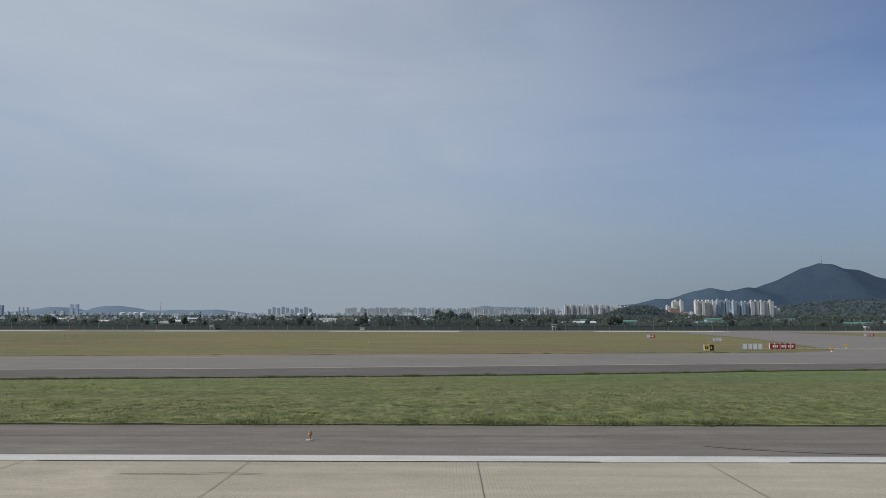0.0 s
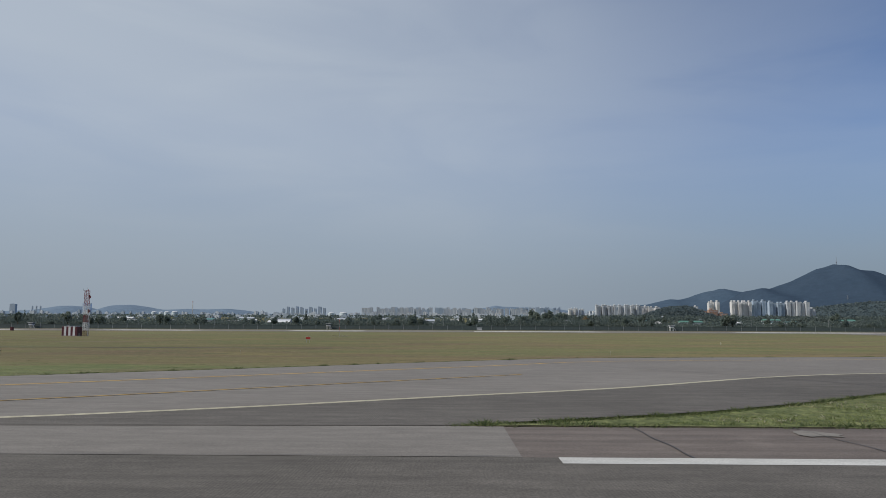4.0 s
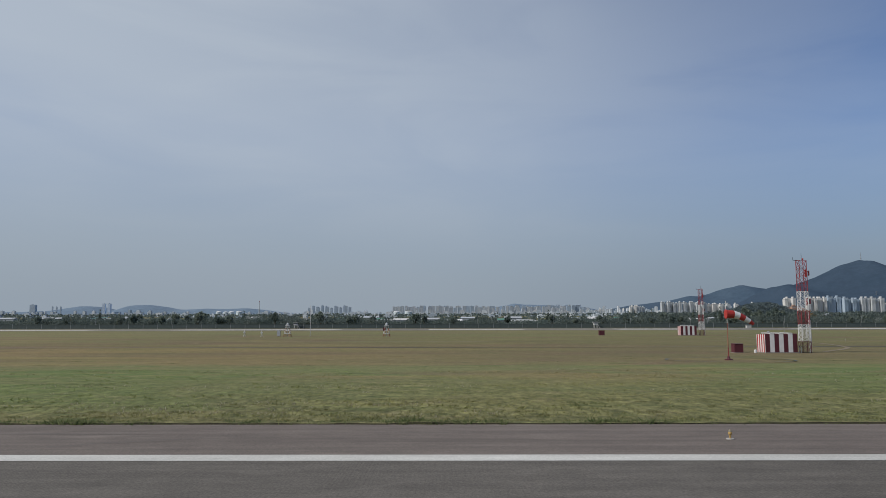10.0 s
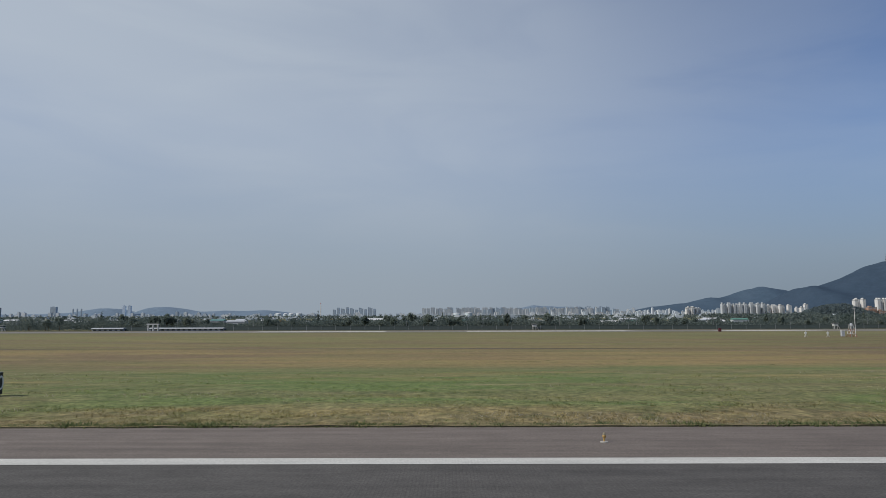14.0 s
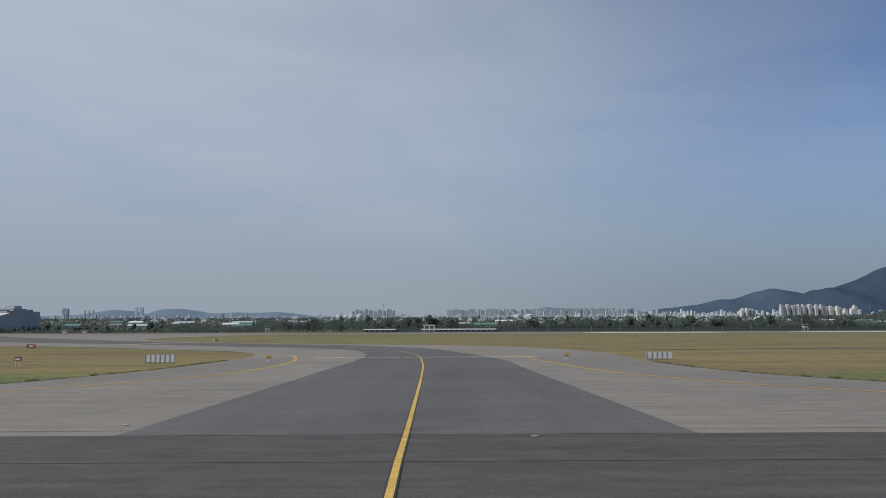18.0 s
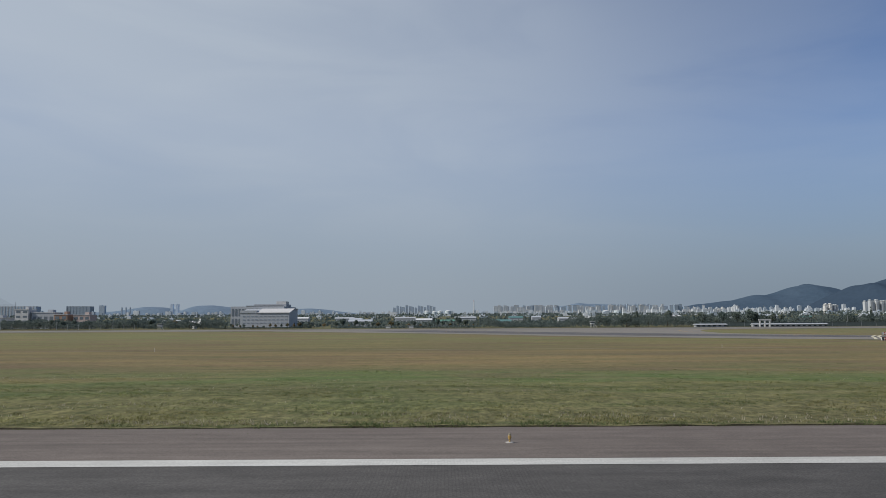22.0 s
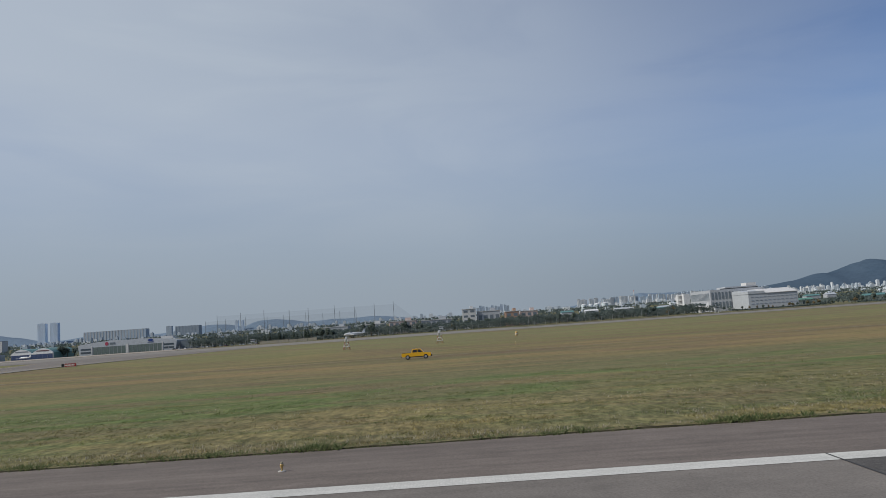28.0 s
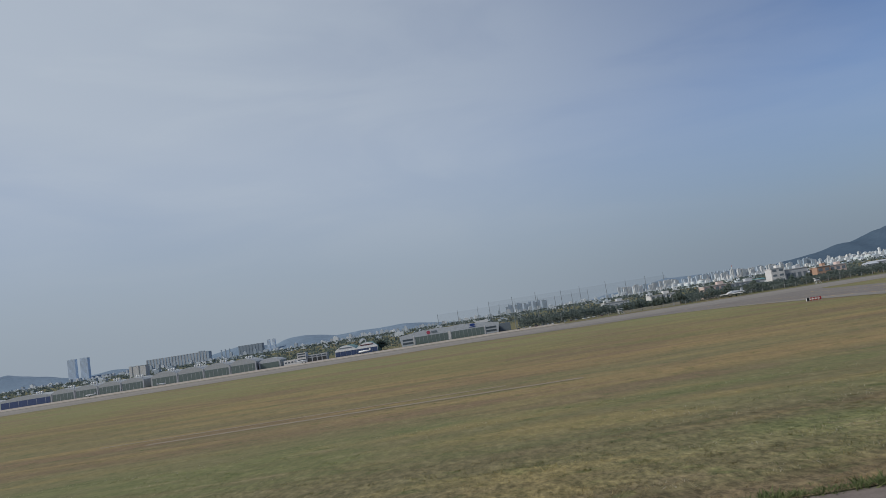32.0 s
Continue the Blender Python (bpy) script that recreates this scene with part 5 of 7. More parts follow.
for x, y in ((-138, 33.5), (-146, 27.0), (-125, 22.8), (-129, 30), (-120, 52), (-629, 32), (-613, 27), (-645, 45), (-704, 40), (-717, 32), (-737, 26.5), (-691, 30), (-675, 26), (-680, 61), (-1494, 18.5), (-1468, 33), (-1473, 45), (-1523, 34), (-1528, 30), (-1540, 26), (-1495, 31), (-1450, 27), (-1516, 60), (-1476, 56), (-491.2, 22.6)):
    inset(x, y)


# barricaded pole with a rope fence
def roped_pole(x, y, h=5.6):
    p = thing("antenna_pole", at(x, y, zg(y) - 0.05), "red and white pole inside a low rope fence", "pole", "roped poles")
    for k in range(5):
        part("pole", Shape().tube((0, 0, k * h / 5), (0, 0, (k + 1) * h / 5), 0.04, 7), M_RED if k in (2, 4) else M_WHITE_FADED, p)
    part("lamp", Shape().lathe(0, 0, [(0.14, h), (0.16, h + 0.25), (0.04, h + 0.35)], 8), M_RED, p)
    for i in range(6):
        a, b = 2 * math.pi * i / 6, 2 * math.pi * (i + 1) / 6
        part("fence_post", Shape().tube((2.5 * math.cos(a), 1.6 * math.sin(a), 0), (2.5 * math.cos(a), 1.6 * math.sin(a), 0.75), 0.03), M_STALK, p)
        rope = Shape()
        pts = [((1 - t) * Vector((2.5 * math.cos(a), 1.6 * math.sin(a), 0.7)) + t * Vector((2.5 * math.cos(b), 1.6 * math.sin(b), 0.7)) - Vector((0, 0, 2.3 * t * (1 - t)))) for t in (0, 0.25, 0.5, 0.75, 1)]
        for u, v in zip(pts, pts[1:]):
            rope.tube(u, v, 0.035, 4)
        part("rope", rope, M_STALK, p)


roped_pole(-160.5, 116.3, 6.0)
roped_pole(-122, 235, 5.4)


# tripod-like sensor stands with a dish on top
def sensor_stand(x, y, h=4.4):
    s = thing("sensor_stand", at(x, y, zg(y, x) - 0.05), "red and white four-legged sensor tower with a grey cabin top", "stand", "sensor stands")
    for dx, dy in ((-1.05, -1.05), (1.05, -1.05), (1.05, 1.05), (-1.05, 1.05)):
        for k in range(4):
            a, b = k / 4, (k + 1) / 4
            part("leg", Shape().tube((dx * (1 - 0.62 * a), dy * (1 - 0.62 * a), h * a * 0.8), (dx * (1 - 0.62 * b), dy * (1 - 0.62 * b), h * b * 0.8), 0.07, 6), M_RUST if k % 2 == 0 else M_OFFWHITE, s, "rust red leg band" if k % 2 == 0 else "white leg band")
    for f in (0.28, 0.55):
        q = 1.05 * (1 - 0.62 * f)
        cs = [(-q, -q), (q, -q), (q, q), (-q, q)]
        for i in range(4):
            (ax, ay), (bx, by) = cs[i], cs[(i + 1) % 4]
            part("ring_beam", Shape().tube((ax, ay, h * f * 0.8), (bx, by, h * f * 0.8), 0.06, 5), M_OFFWHITE, s)
            part("brace", Shape().tube((ax, ay, h * f * 0.8), (bx * 1.28, by * 1.28, h * (f - 0.27) * 0.8), 0.045, 4), M_RUST, s)
    part("riser", Shape().lathe(0, 0, [(0.09, 0), (0.1, h * 0.3), (0.1, h * 0.8)], 8), M_STEEL, s, "grey cable riser")
    part("platform", Shape().slab(0, 0, h * 0.78, 1.35, 1.35, 0.12), M_OFFWHITE, s)
    part("cabin", Shape().lathe(0, 0, [(0.34, h * 0.81), (0.4, h * 0.83), (0.4, h * 0.91), (0.25, h * 0.96), (0.05, h * 0.99)], 10), M_GREYWALL, s)
    part("rail", Shape().tube((-0.65, -0.65, h * 0.9), (0.65, -0.65, h * 0.9), 0.04, 4).tube((-0.65, 0.65, h * 0.9), (0.65, 0.65, h * 0.9), 0.04, 4), M_OFFWHITE, s)
    part("antenna", Shape().tube((0.4, 0, h * 0.93), (0.4, 0, h * 1.2), 0.03, 5), M_STEEL, s)


for x, y in ((-339.0, 232), (-307.5, 232), (-1377, 243), (-1346, 243)):
    sensor_stand(x, y)
for x, y in ((-353, 233), (-347, 231)):
    ts = thing("instrument_tripod", at(x, y, zg(y) - 0.05), "small white instrument on a splayed tripod", "instrument", "instrument tripods")
    for i in range(3):
        a = 2.1 * i
        part("leg", Shape().tube((0.5 * math.cos(a), 0.5 * math.sin(a), 0), (0, 0, 1.1), 0.05, 6), M_OFFWHITE, ts)
    part("head", Shape().box(-0.28, 0.28, -0.2, 0.2, 1.1, 1.55).tube((0, 0, 1.55), (0, 0, 2.0), 0.05), M_WHITE_SHEET, ts)
for x, y in ((-1321, 237),):
    dm = thing("marker_drum", at(x, y, zg(y) - 0.05), "orange and white banded marker drum in the grass", "marker")
    part("drum", Shape().lathe(0, 0, [(0.45, 0), (0.5, 0.1), (0.5, 0.9), (0.45, 1.0)], 12), M_LAMP_Y, dm)
    part("band", Shape().lathe(0, 0, [(0.51, 0.4), (0.51, 0.65)], 12), M_OFFWHITE, dm, "white band")
    part("top", Shape().lathe(0, 0, [(0.45, 1.0), (0.3, 1.25), (0.06, 1.4)], 10), M_LAMP_Y, dm)
tp = thing("thin_mast", at(-333.3, 240, zg(228) - 0.05), "tall thin white instrument mast", "mast")
part("shaft", Shape().tube((0, 0, 0), (0, 0, 10), 0.1, 6, 0.06), M_OFFWHITE, tp)
part("cross_arm", Shape().tube((-0.5, 0, 9.2), (0.5, 0, 9.2), 0.04), M_OFFWHITE, tp)
for x, y, w in ((-341.8, 232, 0.95),):
    bx = thing("instrument_box", at(x, y, zg(y) - 0.05), "small white instrument box on legs", "box", "instrument boxes")
    part("body", Shape().slab(0, 0, 0.25, w, 0.8, 1.7), M_GREYWALL, bx)
    part("cap", Shape().slab(0, 0, 1.95, w + 0.15, 0.95, 0.1), M_WHITE_SHEET, bx)
    for dx in (-w / 3, w / 3):
        part("leg", Shape().slab(dx, 0, 0, 0.1, 0.1, 0.25), M_STEEL, bx)

# yellow pickup on the grass track
pk = thing("pickup_truck", at(-1347.5, 133, zg(133, -1347) - 0.02), "yellow double-cab pickup truck driving on the grass", "truck")
body = Shape().extrude_y([(-2.65, 0.45), (2.55, 0.45), (2.65, 0.7), (2.62, 1.0), (1.45, 1.12), (1.35, 1.15), (-2.68, 1.12), (-2.7, 0.7)], -0.92, 0.92)
part("body", body, M_CARPAINT, pk)
cab = Shape().add([(-0.95, -0.88, 1.12), (1.4, -0.88, 1.12), (0.75, -0.72, 1.78), (-0.7, -0.72, 1.8), (-0.95, 0.88, 1.12), (1.4, 0.88, 1.12), (0.75, 0.72, 1.78), (-0.7, 0.72, 1.8)], [(0, 1, 2, 3), (7, 6, 5, 4), (1, 5, 6, 2), (4, 0, 3, 7), (3, 2, 6, 7), (0, 4, 5, 1)])
part("cab", cab, M_CARPAINT, pk)
for sy in (-1, 1):
    part("side_window", Shape().add([(-0.75, sy * 0.885, 1.2), (0.15, sy * 0.885, 1.2), (0.1, sy * 0.76, 1.7), (-0.62, sy * 0.76, 1.7)], [(0, 1, 2, 3)]).add([(0.25, sy * 0.885, 1.2), (1.15, sy * 0.885, 1.2), (0.68, sy * 0.76, 1.7), (0.2, sy * 0.76, 1.7)], [(0, 1, 2, 3)]), M_CARGLASS, pk, "dark side windows")
    part("sill", Shape().box(-1.2, 1.2, sy * 0.9 - 0.06, sy * 0.9 + 0.06, 0.38, 0.5), M_RUBBER, pk)
    for wx in (-1.6, 1.65):
        wh = part("wheel", Shape().tube((wx, sy * 0.72, 0.4), (wx, sy * 0.97, 0.4), 0.4, 16), M_RUBBER, pk)
        part("rim", Shape().tube((wx, sy * 0.96, 0.4), (wx, sy * 0.985, 0.4), 0.24, 10), M_STEEL, wh)
part("windscreen", Shape().add([(1.37, -0.8, 1.16), (1.37, 0.8, 1.16), (0.8, 0.66, 1.74), (0.8, -0.66, 1.74)], [(0, 1, 2, 3)]), M_CARGLASS, pk)
part("bed", Shape().box(-2.55, -1.05, -0.75, 0.75, 1.1, 1.16), M_RUBBER, pk, "dark open load bed")
part("front_bumper", Shape().box(2.5, 2.75, -0.9, 0.9, 0.4, 0.62), M_RUBBER, pk)
part("rear_bumper", Shape().box(-2.85, -2.65, -0.88, 0.88, 0.42, 0.6), M_DARKSTEEL, pk)
for dy in (-0.65, 0.65):
    part("headlight", Shape().box(2.55, 2.66, dy - 0.18, dy + 0.18, 0.78, 0.96), M_LETTER, pk)
part("beacon_bar", Shape().box(-0.15, 0.1, -0.5, 0.5, 1.79, 1.9), M_LAMP_Y, pk)

# ---- perimeter: fence, lamp posts, watch huts, low shelters ----
fence = thing("perimeter_fence", at(0, 0), "long dark green mesh perimeter fence with steel posts", "fence")
panel_shared = post_shared = None
for k in range(118):
    x = 560 - k * 11
    zf = zg(549)
    if panel_shared is None:
        panel_shared = Shape().box(0, 11, -0.04, 0.04, 0.1, 3.1).box(0, 11, -0.12, -0.05, 3.0, 3.15).mesh("panel")
        panel_shared.materials.append(M_FENCE)
        post_shared = Shape().box(-0.1, 0.1, -0.1, 0.1, 0, 3.6).tube((0, 0, 3.55), (0, -0.5, 4.0), 0.07).mesh("post")
        post_shared.materials.append(M_STEEL)
    pn, ps = new("panel", panel_shared), new("post", post_shared)
    for o in (pn, ps):
        o.parent = fence
        o.location = (x * S, 549 * S, zf * S)
fence2 = thing("perimeter_fence", at(0, 0), "steel mesh fence before the tree belt", "fence")
for k in range(46):
    x = -1170 - k * 9
    ps = new("post", post_shared)
    ps.parent, ps.location = fence2, (x * S, 590 * S, zg(590) * S)
    if k < 45:
        rl = part("wire", Shape().box(-9, 0, -0.02, 0.02, 3.0, 3.06).box(-9, 0, -0.02, 0.02, 2.0, 2.05).box(-9, 0, -0.02, 0.02, 1.0, 1.05), M_STEEL, fence2) if k == 0 else new("wire", rl.data)
        rl.parent, rl.location = fence2, (x * S, 590 * S, zg(590) * S)


def lamp_post(x, y, h):
    p = thing("lamp_post", at(x, y, zg(y)), "slender grey lamp post by the fence", "lamp post", "lamp posts")
    part("shaft", Shape().tube((0, 0, 0), (0, 0, h), 0.13, 6, 0.08), M_STEEL, p)
    part("lamp_head", Shape().box(-0.2, 0.2, -1.0, 0.1, h - 0.1, h + 0.08), M_STEEL, p)


for k in range(20):
    lamp_post(430 - k * 58, 553, 7.5 + (k * 37 % 10) * 0.12)
for k in range(9):
    lamp_post(-1190 - k * 46, 596, 8.0)


def watch_hut(x, y, h=2.4):
    w = thing("watch_hut", at(x, y, zg(y)), "white raised watch hut on legs with a flat roof", "hut", "watch huts")
    for dx in (-1.1, 1.1):
        for dy in (-1.1, 1.1):
            part("leg", Shape().slab(dx, dy, 0, 0.28, 0.28, h), M_PALEWALL, w)
    cb = part("cabin", Shape().slab(0, 0, h, 3.0, 3.0, 0.9), M_WHITE_SHEET, w)
    part("window_band", Shape().slab(0, 0, h + 0.9, 2.8, 2.8, 0.8), M_GLASS, cb, "dark window band")
    part("roof", Shape().slab(0, 0, h + 1.7, 4.0, 4.0, 0.25), M_WHITE_SHEET, w, "overhanging white flat roof")
    part("ladder", Shape().tube((1.6, -1.2, h), (3.0, -1.2, 0), 0.09).tube((1.6, -0.6, h), (3.0, -0.6, 0), 0.09), M_OFFWHITE, w)


for x, y in ((-402, 546), (-178, 546), (78, 546), (-807, 556), (-1140, 566), (-1353, 585), (-1509, 600), (310, 546)):
    watch_hut(x, y)
for x, y in ((-65, 544), (-945, 556), (-963, 562)):
    k = thing("guard_box", at(x, y, zg(y)), "small pale guard box with a flat roof", "hut", "guard boxes")
    part("cabin", Shape().slab(0, 0, 0, 3.4, 2.4, 1.8), M_PALEWALL, k)
    part("roof", Shape().slab(0, 0, 1.8, 4.2, 3.0, 0.25), M_GREYWALL, k)


def low_shelter(x0, x1, y):
    s = thing("low_shelter", at((x0 + x1) / 2, y, zg(y)), "long low white-roofed shelter behind the airfield", "shelter", "low shelters")
    w = x1 - x0
    part("wall", Shape().slab(0, 0, 0, w - 1, 4, 1.5), M_GREYWALL, s)
    part("roof", Shape().extrude_x([(-3, 1.5), (3, 1.5), (3, 1.75), (0, 2.4), (-3, 1.75)], -w / 2, w / 2), M_GREYWALL, s, "pale sheet roof")
    for k in range(int(w / 4)):
        part("opening", Shape().slab(-w / 2 + 2.5 + k * 4, -2.02, 0.3, 2.0, 0.1, 0.9), M_DARKSTEEL, s)


for a, b in ((-733, -709), (-690, -634)):
    low_shelter(a, b, 546)
fr = thing("concrete_frame", at(-684, 537, zg(537)), "open pale concrete frame with three pillars", "frame")
for dx in (-3.6, 0, 3.6):
    part("pillar", Shape().slab(dx, 0, 0, 0.9, 0.9, 4.6), M_PALEWALL, fr)
part("beam", Shape().slab(0, 0, 4.6, 9.2, 1.2, 0.8), M_PALEWALL, fr)

# ---- hangars and apron ----
def arch(w, h, rise, n=10):
    """Outline (x, z) of a wall with an arched top, anticlockwise."""
    pts = [(-w / 2, 0), (w / 2, 0)]
    for i in range(n + 1):
        t = i / n
        pts.append((w / 2 - w * t, h + rise * 4 * t * (1 - t)))
    return pts


hg = thing("twin_hangar", at(-1650.5, 682, zg(684)), "wide pale grey twin-bay hangar with dark sliding doors", "hangar")
top = [(47, 9.3), (30, 11.4), (12, 12.6), (0, 12.0), (-12, 12.6), (-30, 11.6), (-47, 9.6)]
part("front_wall", Shape().extrude_y([(-45.5, 0), (45.5, 0)] + top, 0, 1.2), M_HANGAR, hg)
part("hall", Shape().extrude_y([(-44, 0), (44, 0), (44, 8.9), (12, 11.6), (0, 11.0), (-12, 11.6), (-44, 9.0)], 1.2, 50), M_SILVER, hg)
for cx in (-17, 17):
    dr = part("sliding_door", Shape().box(cx - 15.5, cx + 15.5, -0.25, 0, 0.1, 7.0), M_HANGAR_DOOR, hg)
    for k in range(9):
        part("door_rib", Shape().box(cx - 15.5 + k * 3.85, cx - 15.3 + k * 3.85, -0.36, -0.25, 0.1, 7.0), M_GREYWALL, dr)
part("centre_post", Shape().box(-1.1, 1.1, -0.5, 0, 0, 8.0), M_PALEWALL, hg)
for cx in (-39.5, 39):
    for z in (1.6, 4.6):
        part("window", Shape().box(cx - 4.8, cx + 4.8, -0.15, 0, z, z + 1.7), M_GLASS, hg)
    part("wing_frame", Shape().box(cx + (-6.2 if cx > 0 else 5.4), cx + (-5.4 if cx > 0 else 6.2), -0.35, 0, 0, 8.2), M_PALEWALL, hg)
part("round_emblem", Shape().tube((-19.5, -0.2, 9.6), (-19.5, -0.01, 9.6), 1.7, 20), M_LOGO_RED, hg, "plain red roundel")
part("emblem_bar", Shape().box(-16.6, -11.4, -0.2, -0.01, 8.6, 10.6), M_DARKWALL, hg, "plain dark bar")
em = Shape()
em.add([(22 + 2.6 * math.cos(2 * math.pi * i / 20), -0.2, 10.4 + 1.15 * math.sin(2 * math.pi * i / 20)) for i in range(20)], [tuple(range(20))])
part("oval_emblem", em, M_LOGO_BLUE, hg, "plain blue oval")
part("emblem_bar", Shape().box(19, 25, -0.2, -0.01, 8.2, 8.8), M_LOGO_BLUE, hg)
part("annexe", Shape().box(47.5, 58, 8, 30, 0, 7.5), M_DARKWALL, hg, "dark side annexe")
part("roof_plant", Shape().box(26, 38, 14, 18, 11, 13.2), M_PALEWALL, hg)

bh = thing("arched_hangar", at(-1738, 677, zg(677)), "hangar with two white arched gables and blue doors", "hangar")
for cx in (-10, 10):
    part("gable", Shape().extrude_y([(x + cx, z) for x, z in arch(20, 5.4, 4.2)], 0, 0.8), M_WHITE_SHEET, bh)
    part("roof", Shape().extrude_y([(x + cx, z) for x, z in arch(19.6, 5.5, 4.3)], 0.8, 40), M_TEAL, bh, "teal arched roof")
    part("gable_band", Shape().box(cx - 6, cx + 6, -0.2, 0, 7.0, 7.8), M_MAROON if cx > 0 else M_DARKWALL, bh, "dark lettering band")
for k in range(8):
    part("door_leaf", Shape().box(-19.6 + k * 4.9, -15.0 + k * 4.9, -0.3, 0, 0.1, 4.4), M_BLUE_DOOR, bh)
part("lintel", Shape().box(-20, 20, -0.35, 0, 4.4, 5.3), M_WHITE_SHEET, bh)


def arch_hangar(x, w, h, rise, label, door=M_HANGAR_DOOR):
    a = thing("arched_hangar", at(x, 668, zg(668)), label, "hangar", "row of arched hangars")
    part("gable", Shape().extrude_y(arch(w, h, rise), 0, 0.6), M_ARCHWALL, a)
    part("roof", Shape().extrude_y(arch(w + 0.6, h + 0.1, rise + 0.1), 0.6, 34), M_SILVER, a)
    d = part("sliding_door", Shape().box(-w / 2 + 1.2, w / 2 - 1.2, -0.25, 0, 0.1, h * 0.82), door, a)
    for k in range(6):
        part("door_rib", Shape().box(-w / 2 + 1.2 + k * (w - 2.4) / 5.5, -w / 2 + 1.4 + k * (w - 2.4) / 5.5, -0.34, -0.25, 0.1, h * 0.78), M_GREYWALL, d)
    part("pier", Shape().box(w / 2 - 0.4, w / 2 + 0.4, -0.5, 0.2, 0, h + 0.2), M_GREYWALL, a)
    for dx in (-2.4, 0, 2.4):
        part("vent", Shape().lathe(dx + w * 0.18, 9, [(0.7, h + rise - 0.6), (0.8, h + rise + 0.7), (1.1, h + rise + 0.9), (0.9, h + rise + 1.7), (0.2, h + rise + 2.0)], 8), M_WHITE_SHEET, a, "round white roof vent")


for k in range(4):
    arch_hangar(-1841.5 - 24.2 * k, 24, 8.2, 3.6, "silver arched hangar with grey green sliding doors")
for k in range(4):
    arch_hangar(-1943.5 - 21.3 * k, 21, 7.6, 2.8, "lower grey arched hangar in a row")
arch_hangar(-2042, 48, 7.0, 2.6, "wide white-fronted hangar with blue doors", M_BLUE_DOOR)
arch_hangar(-2095, 40, 7.0, 2.6, "wide white-fronted hangar with blue doors", M_BLUE_DOOR)
sh2 = thing("small_hangar", at(-1818, 672, zg(672)), "small grey hangar with a rounded roof", "hangar")
part("gable", Shape().extrude_y(arch(20, 6.0, 3.0), 0, 0.6), M_GREYWALL, sh2)
part("roof", Shape().extrude_y(arch(20.5, 6.1, 3.1), 0.6, 26), M_SILVER, sh2)
part("sliding_door", Shape().box(-8.5, 8.5, -0.2, 0, 0.1, 5.0), M_HANGAR_DOOR, sh2)
ofc = thing("office_block", at(-1788, 668, zg(668)), "white two-storey apron office with a stair tower", "building")
part("low_wing", Shape().box(-16, -3, 0, 10, 0, 4.2), M_PALEWALL, ofc)
tw = part("tower", Shape().box(-3, 5, -1, 9, 0, 9.2), M_PALEWALL, ofc)
part("garage_wing", Shape().box(5, 24, 0, 10, 0, 6.0), M_GREYWALL, ofc)
for z in (2.2, 5.2, 7.4):
    part("window", Shape().box(-2.4, 4.4, -1.12, -1, z, z + 1.1), M_GLASS, tw)
for k in range(4):
    part("garage_door", Shape().box(6.2 + k * 4.5, 9.8 + k * 4.5, -0.15, 0, 0.1, 3.4), M_DARKSTEEL, ofc)
    part("window", Shape().box(6.2 + k * 4.5, 9.8 + k * 4.5, -0.15, 0, 4.2, 5.2), M_GLASS, ofc)
for k in range(4):
    part("window", Shape().box(-15 + k * 3, -13.4 + k * 3, -0.12, 0, 1.5, 2.8), M_GLASS, ofc)


def small_plane(x, y, turn, scale=1.0, label="small white propeller aeroplane parked on the apron"):
    p = thing("light_aircraft", at(x, y, zg(y), turn), label, "aeroplane", "parked aeroplanes")
    k = scale
    fus = Shape()
    prof = [(-4.2, 1.5, 0.12), (-2.0, 1.45, 0.45), (0.5, 1.4, 0.65), (2.2, 1.3, 0.55), (3.1, 1.25, 0.25)]
    for (xa, za, ra), (xb, zb, rb) in zip(prof, prof[1:]):
        fus.tube((xa * k, 0, za * k), (xb * k, 0, zb * k), ra * k, 10, rb * k)
    part("fuselage", fus, M_WHITE_SHEET, p)
    part("wing", Shape().box(-0.2 * k, 1.3 * k, -5.2 * k, 5.2 * k, 1.05 * k, 1.2 * k), M_WHITE_SHEET, p)
    part("tail_fin", Shape().extrude_y([(-4.3 * k, 1.5 * k), (-3.1 * k, 1.5 * k), (-3.9 * k, 2.9 * k), (-4.5 * k, 2.9 * k)], -0.06 * k, 0.06 * k), M_WHITE_SHEET, p)
    part("tailplane", Shape().box(-4.4 * k, -3.5 * k, -1.7 * k, 1.7 * k, 1.55 * k, 1.63 * k), M_WHITE_SHEET, p)
    part("canopy", Shape().lathe(0.7 * k, 0, [(0.5 * k, 1.85 * k), (0.4 * k, 2.1 * k), (0.1 * k, 2.2 * k)], 8), M_GLASS, p)
    for dx, dy in ((2.3, 0), (0.2, -1.1), (0.2, 1.1)):
        part("wheel", Shape().tube((dx * k, dy * k - 0.08, 0.28 * k), (dx * k, dy * k + 0.08, 0.28 * k), 0.28 * k, 10), M_RUBBER, p)
        part("gear_leg", Shape().tube((dx * k, dy * k, 0.28 * k), (dx * k, dy * k * 0.6, 1.2 * k), 0.06 * k), M_STEEL, p)


small_plane(-1783, 648, 20, 1.3)
small_plane(-1728, 648, 170, 1.5, "dark striped propeller aeroplane parked before the hangar")
small_plane(-1905, 640, 30, 1.0)
small_plane(-1972, 646, 200, 1.1)
small_plane(-2062, 640, 15, 1.0)
small_plane(-1423, 578, 205, 2.3, "white training aeroplane with a tall tail behind the fence")


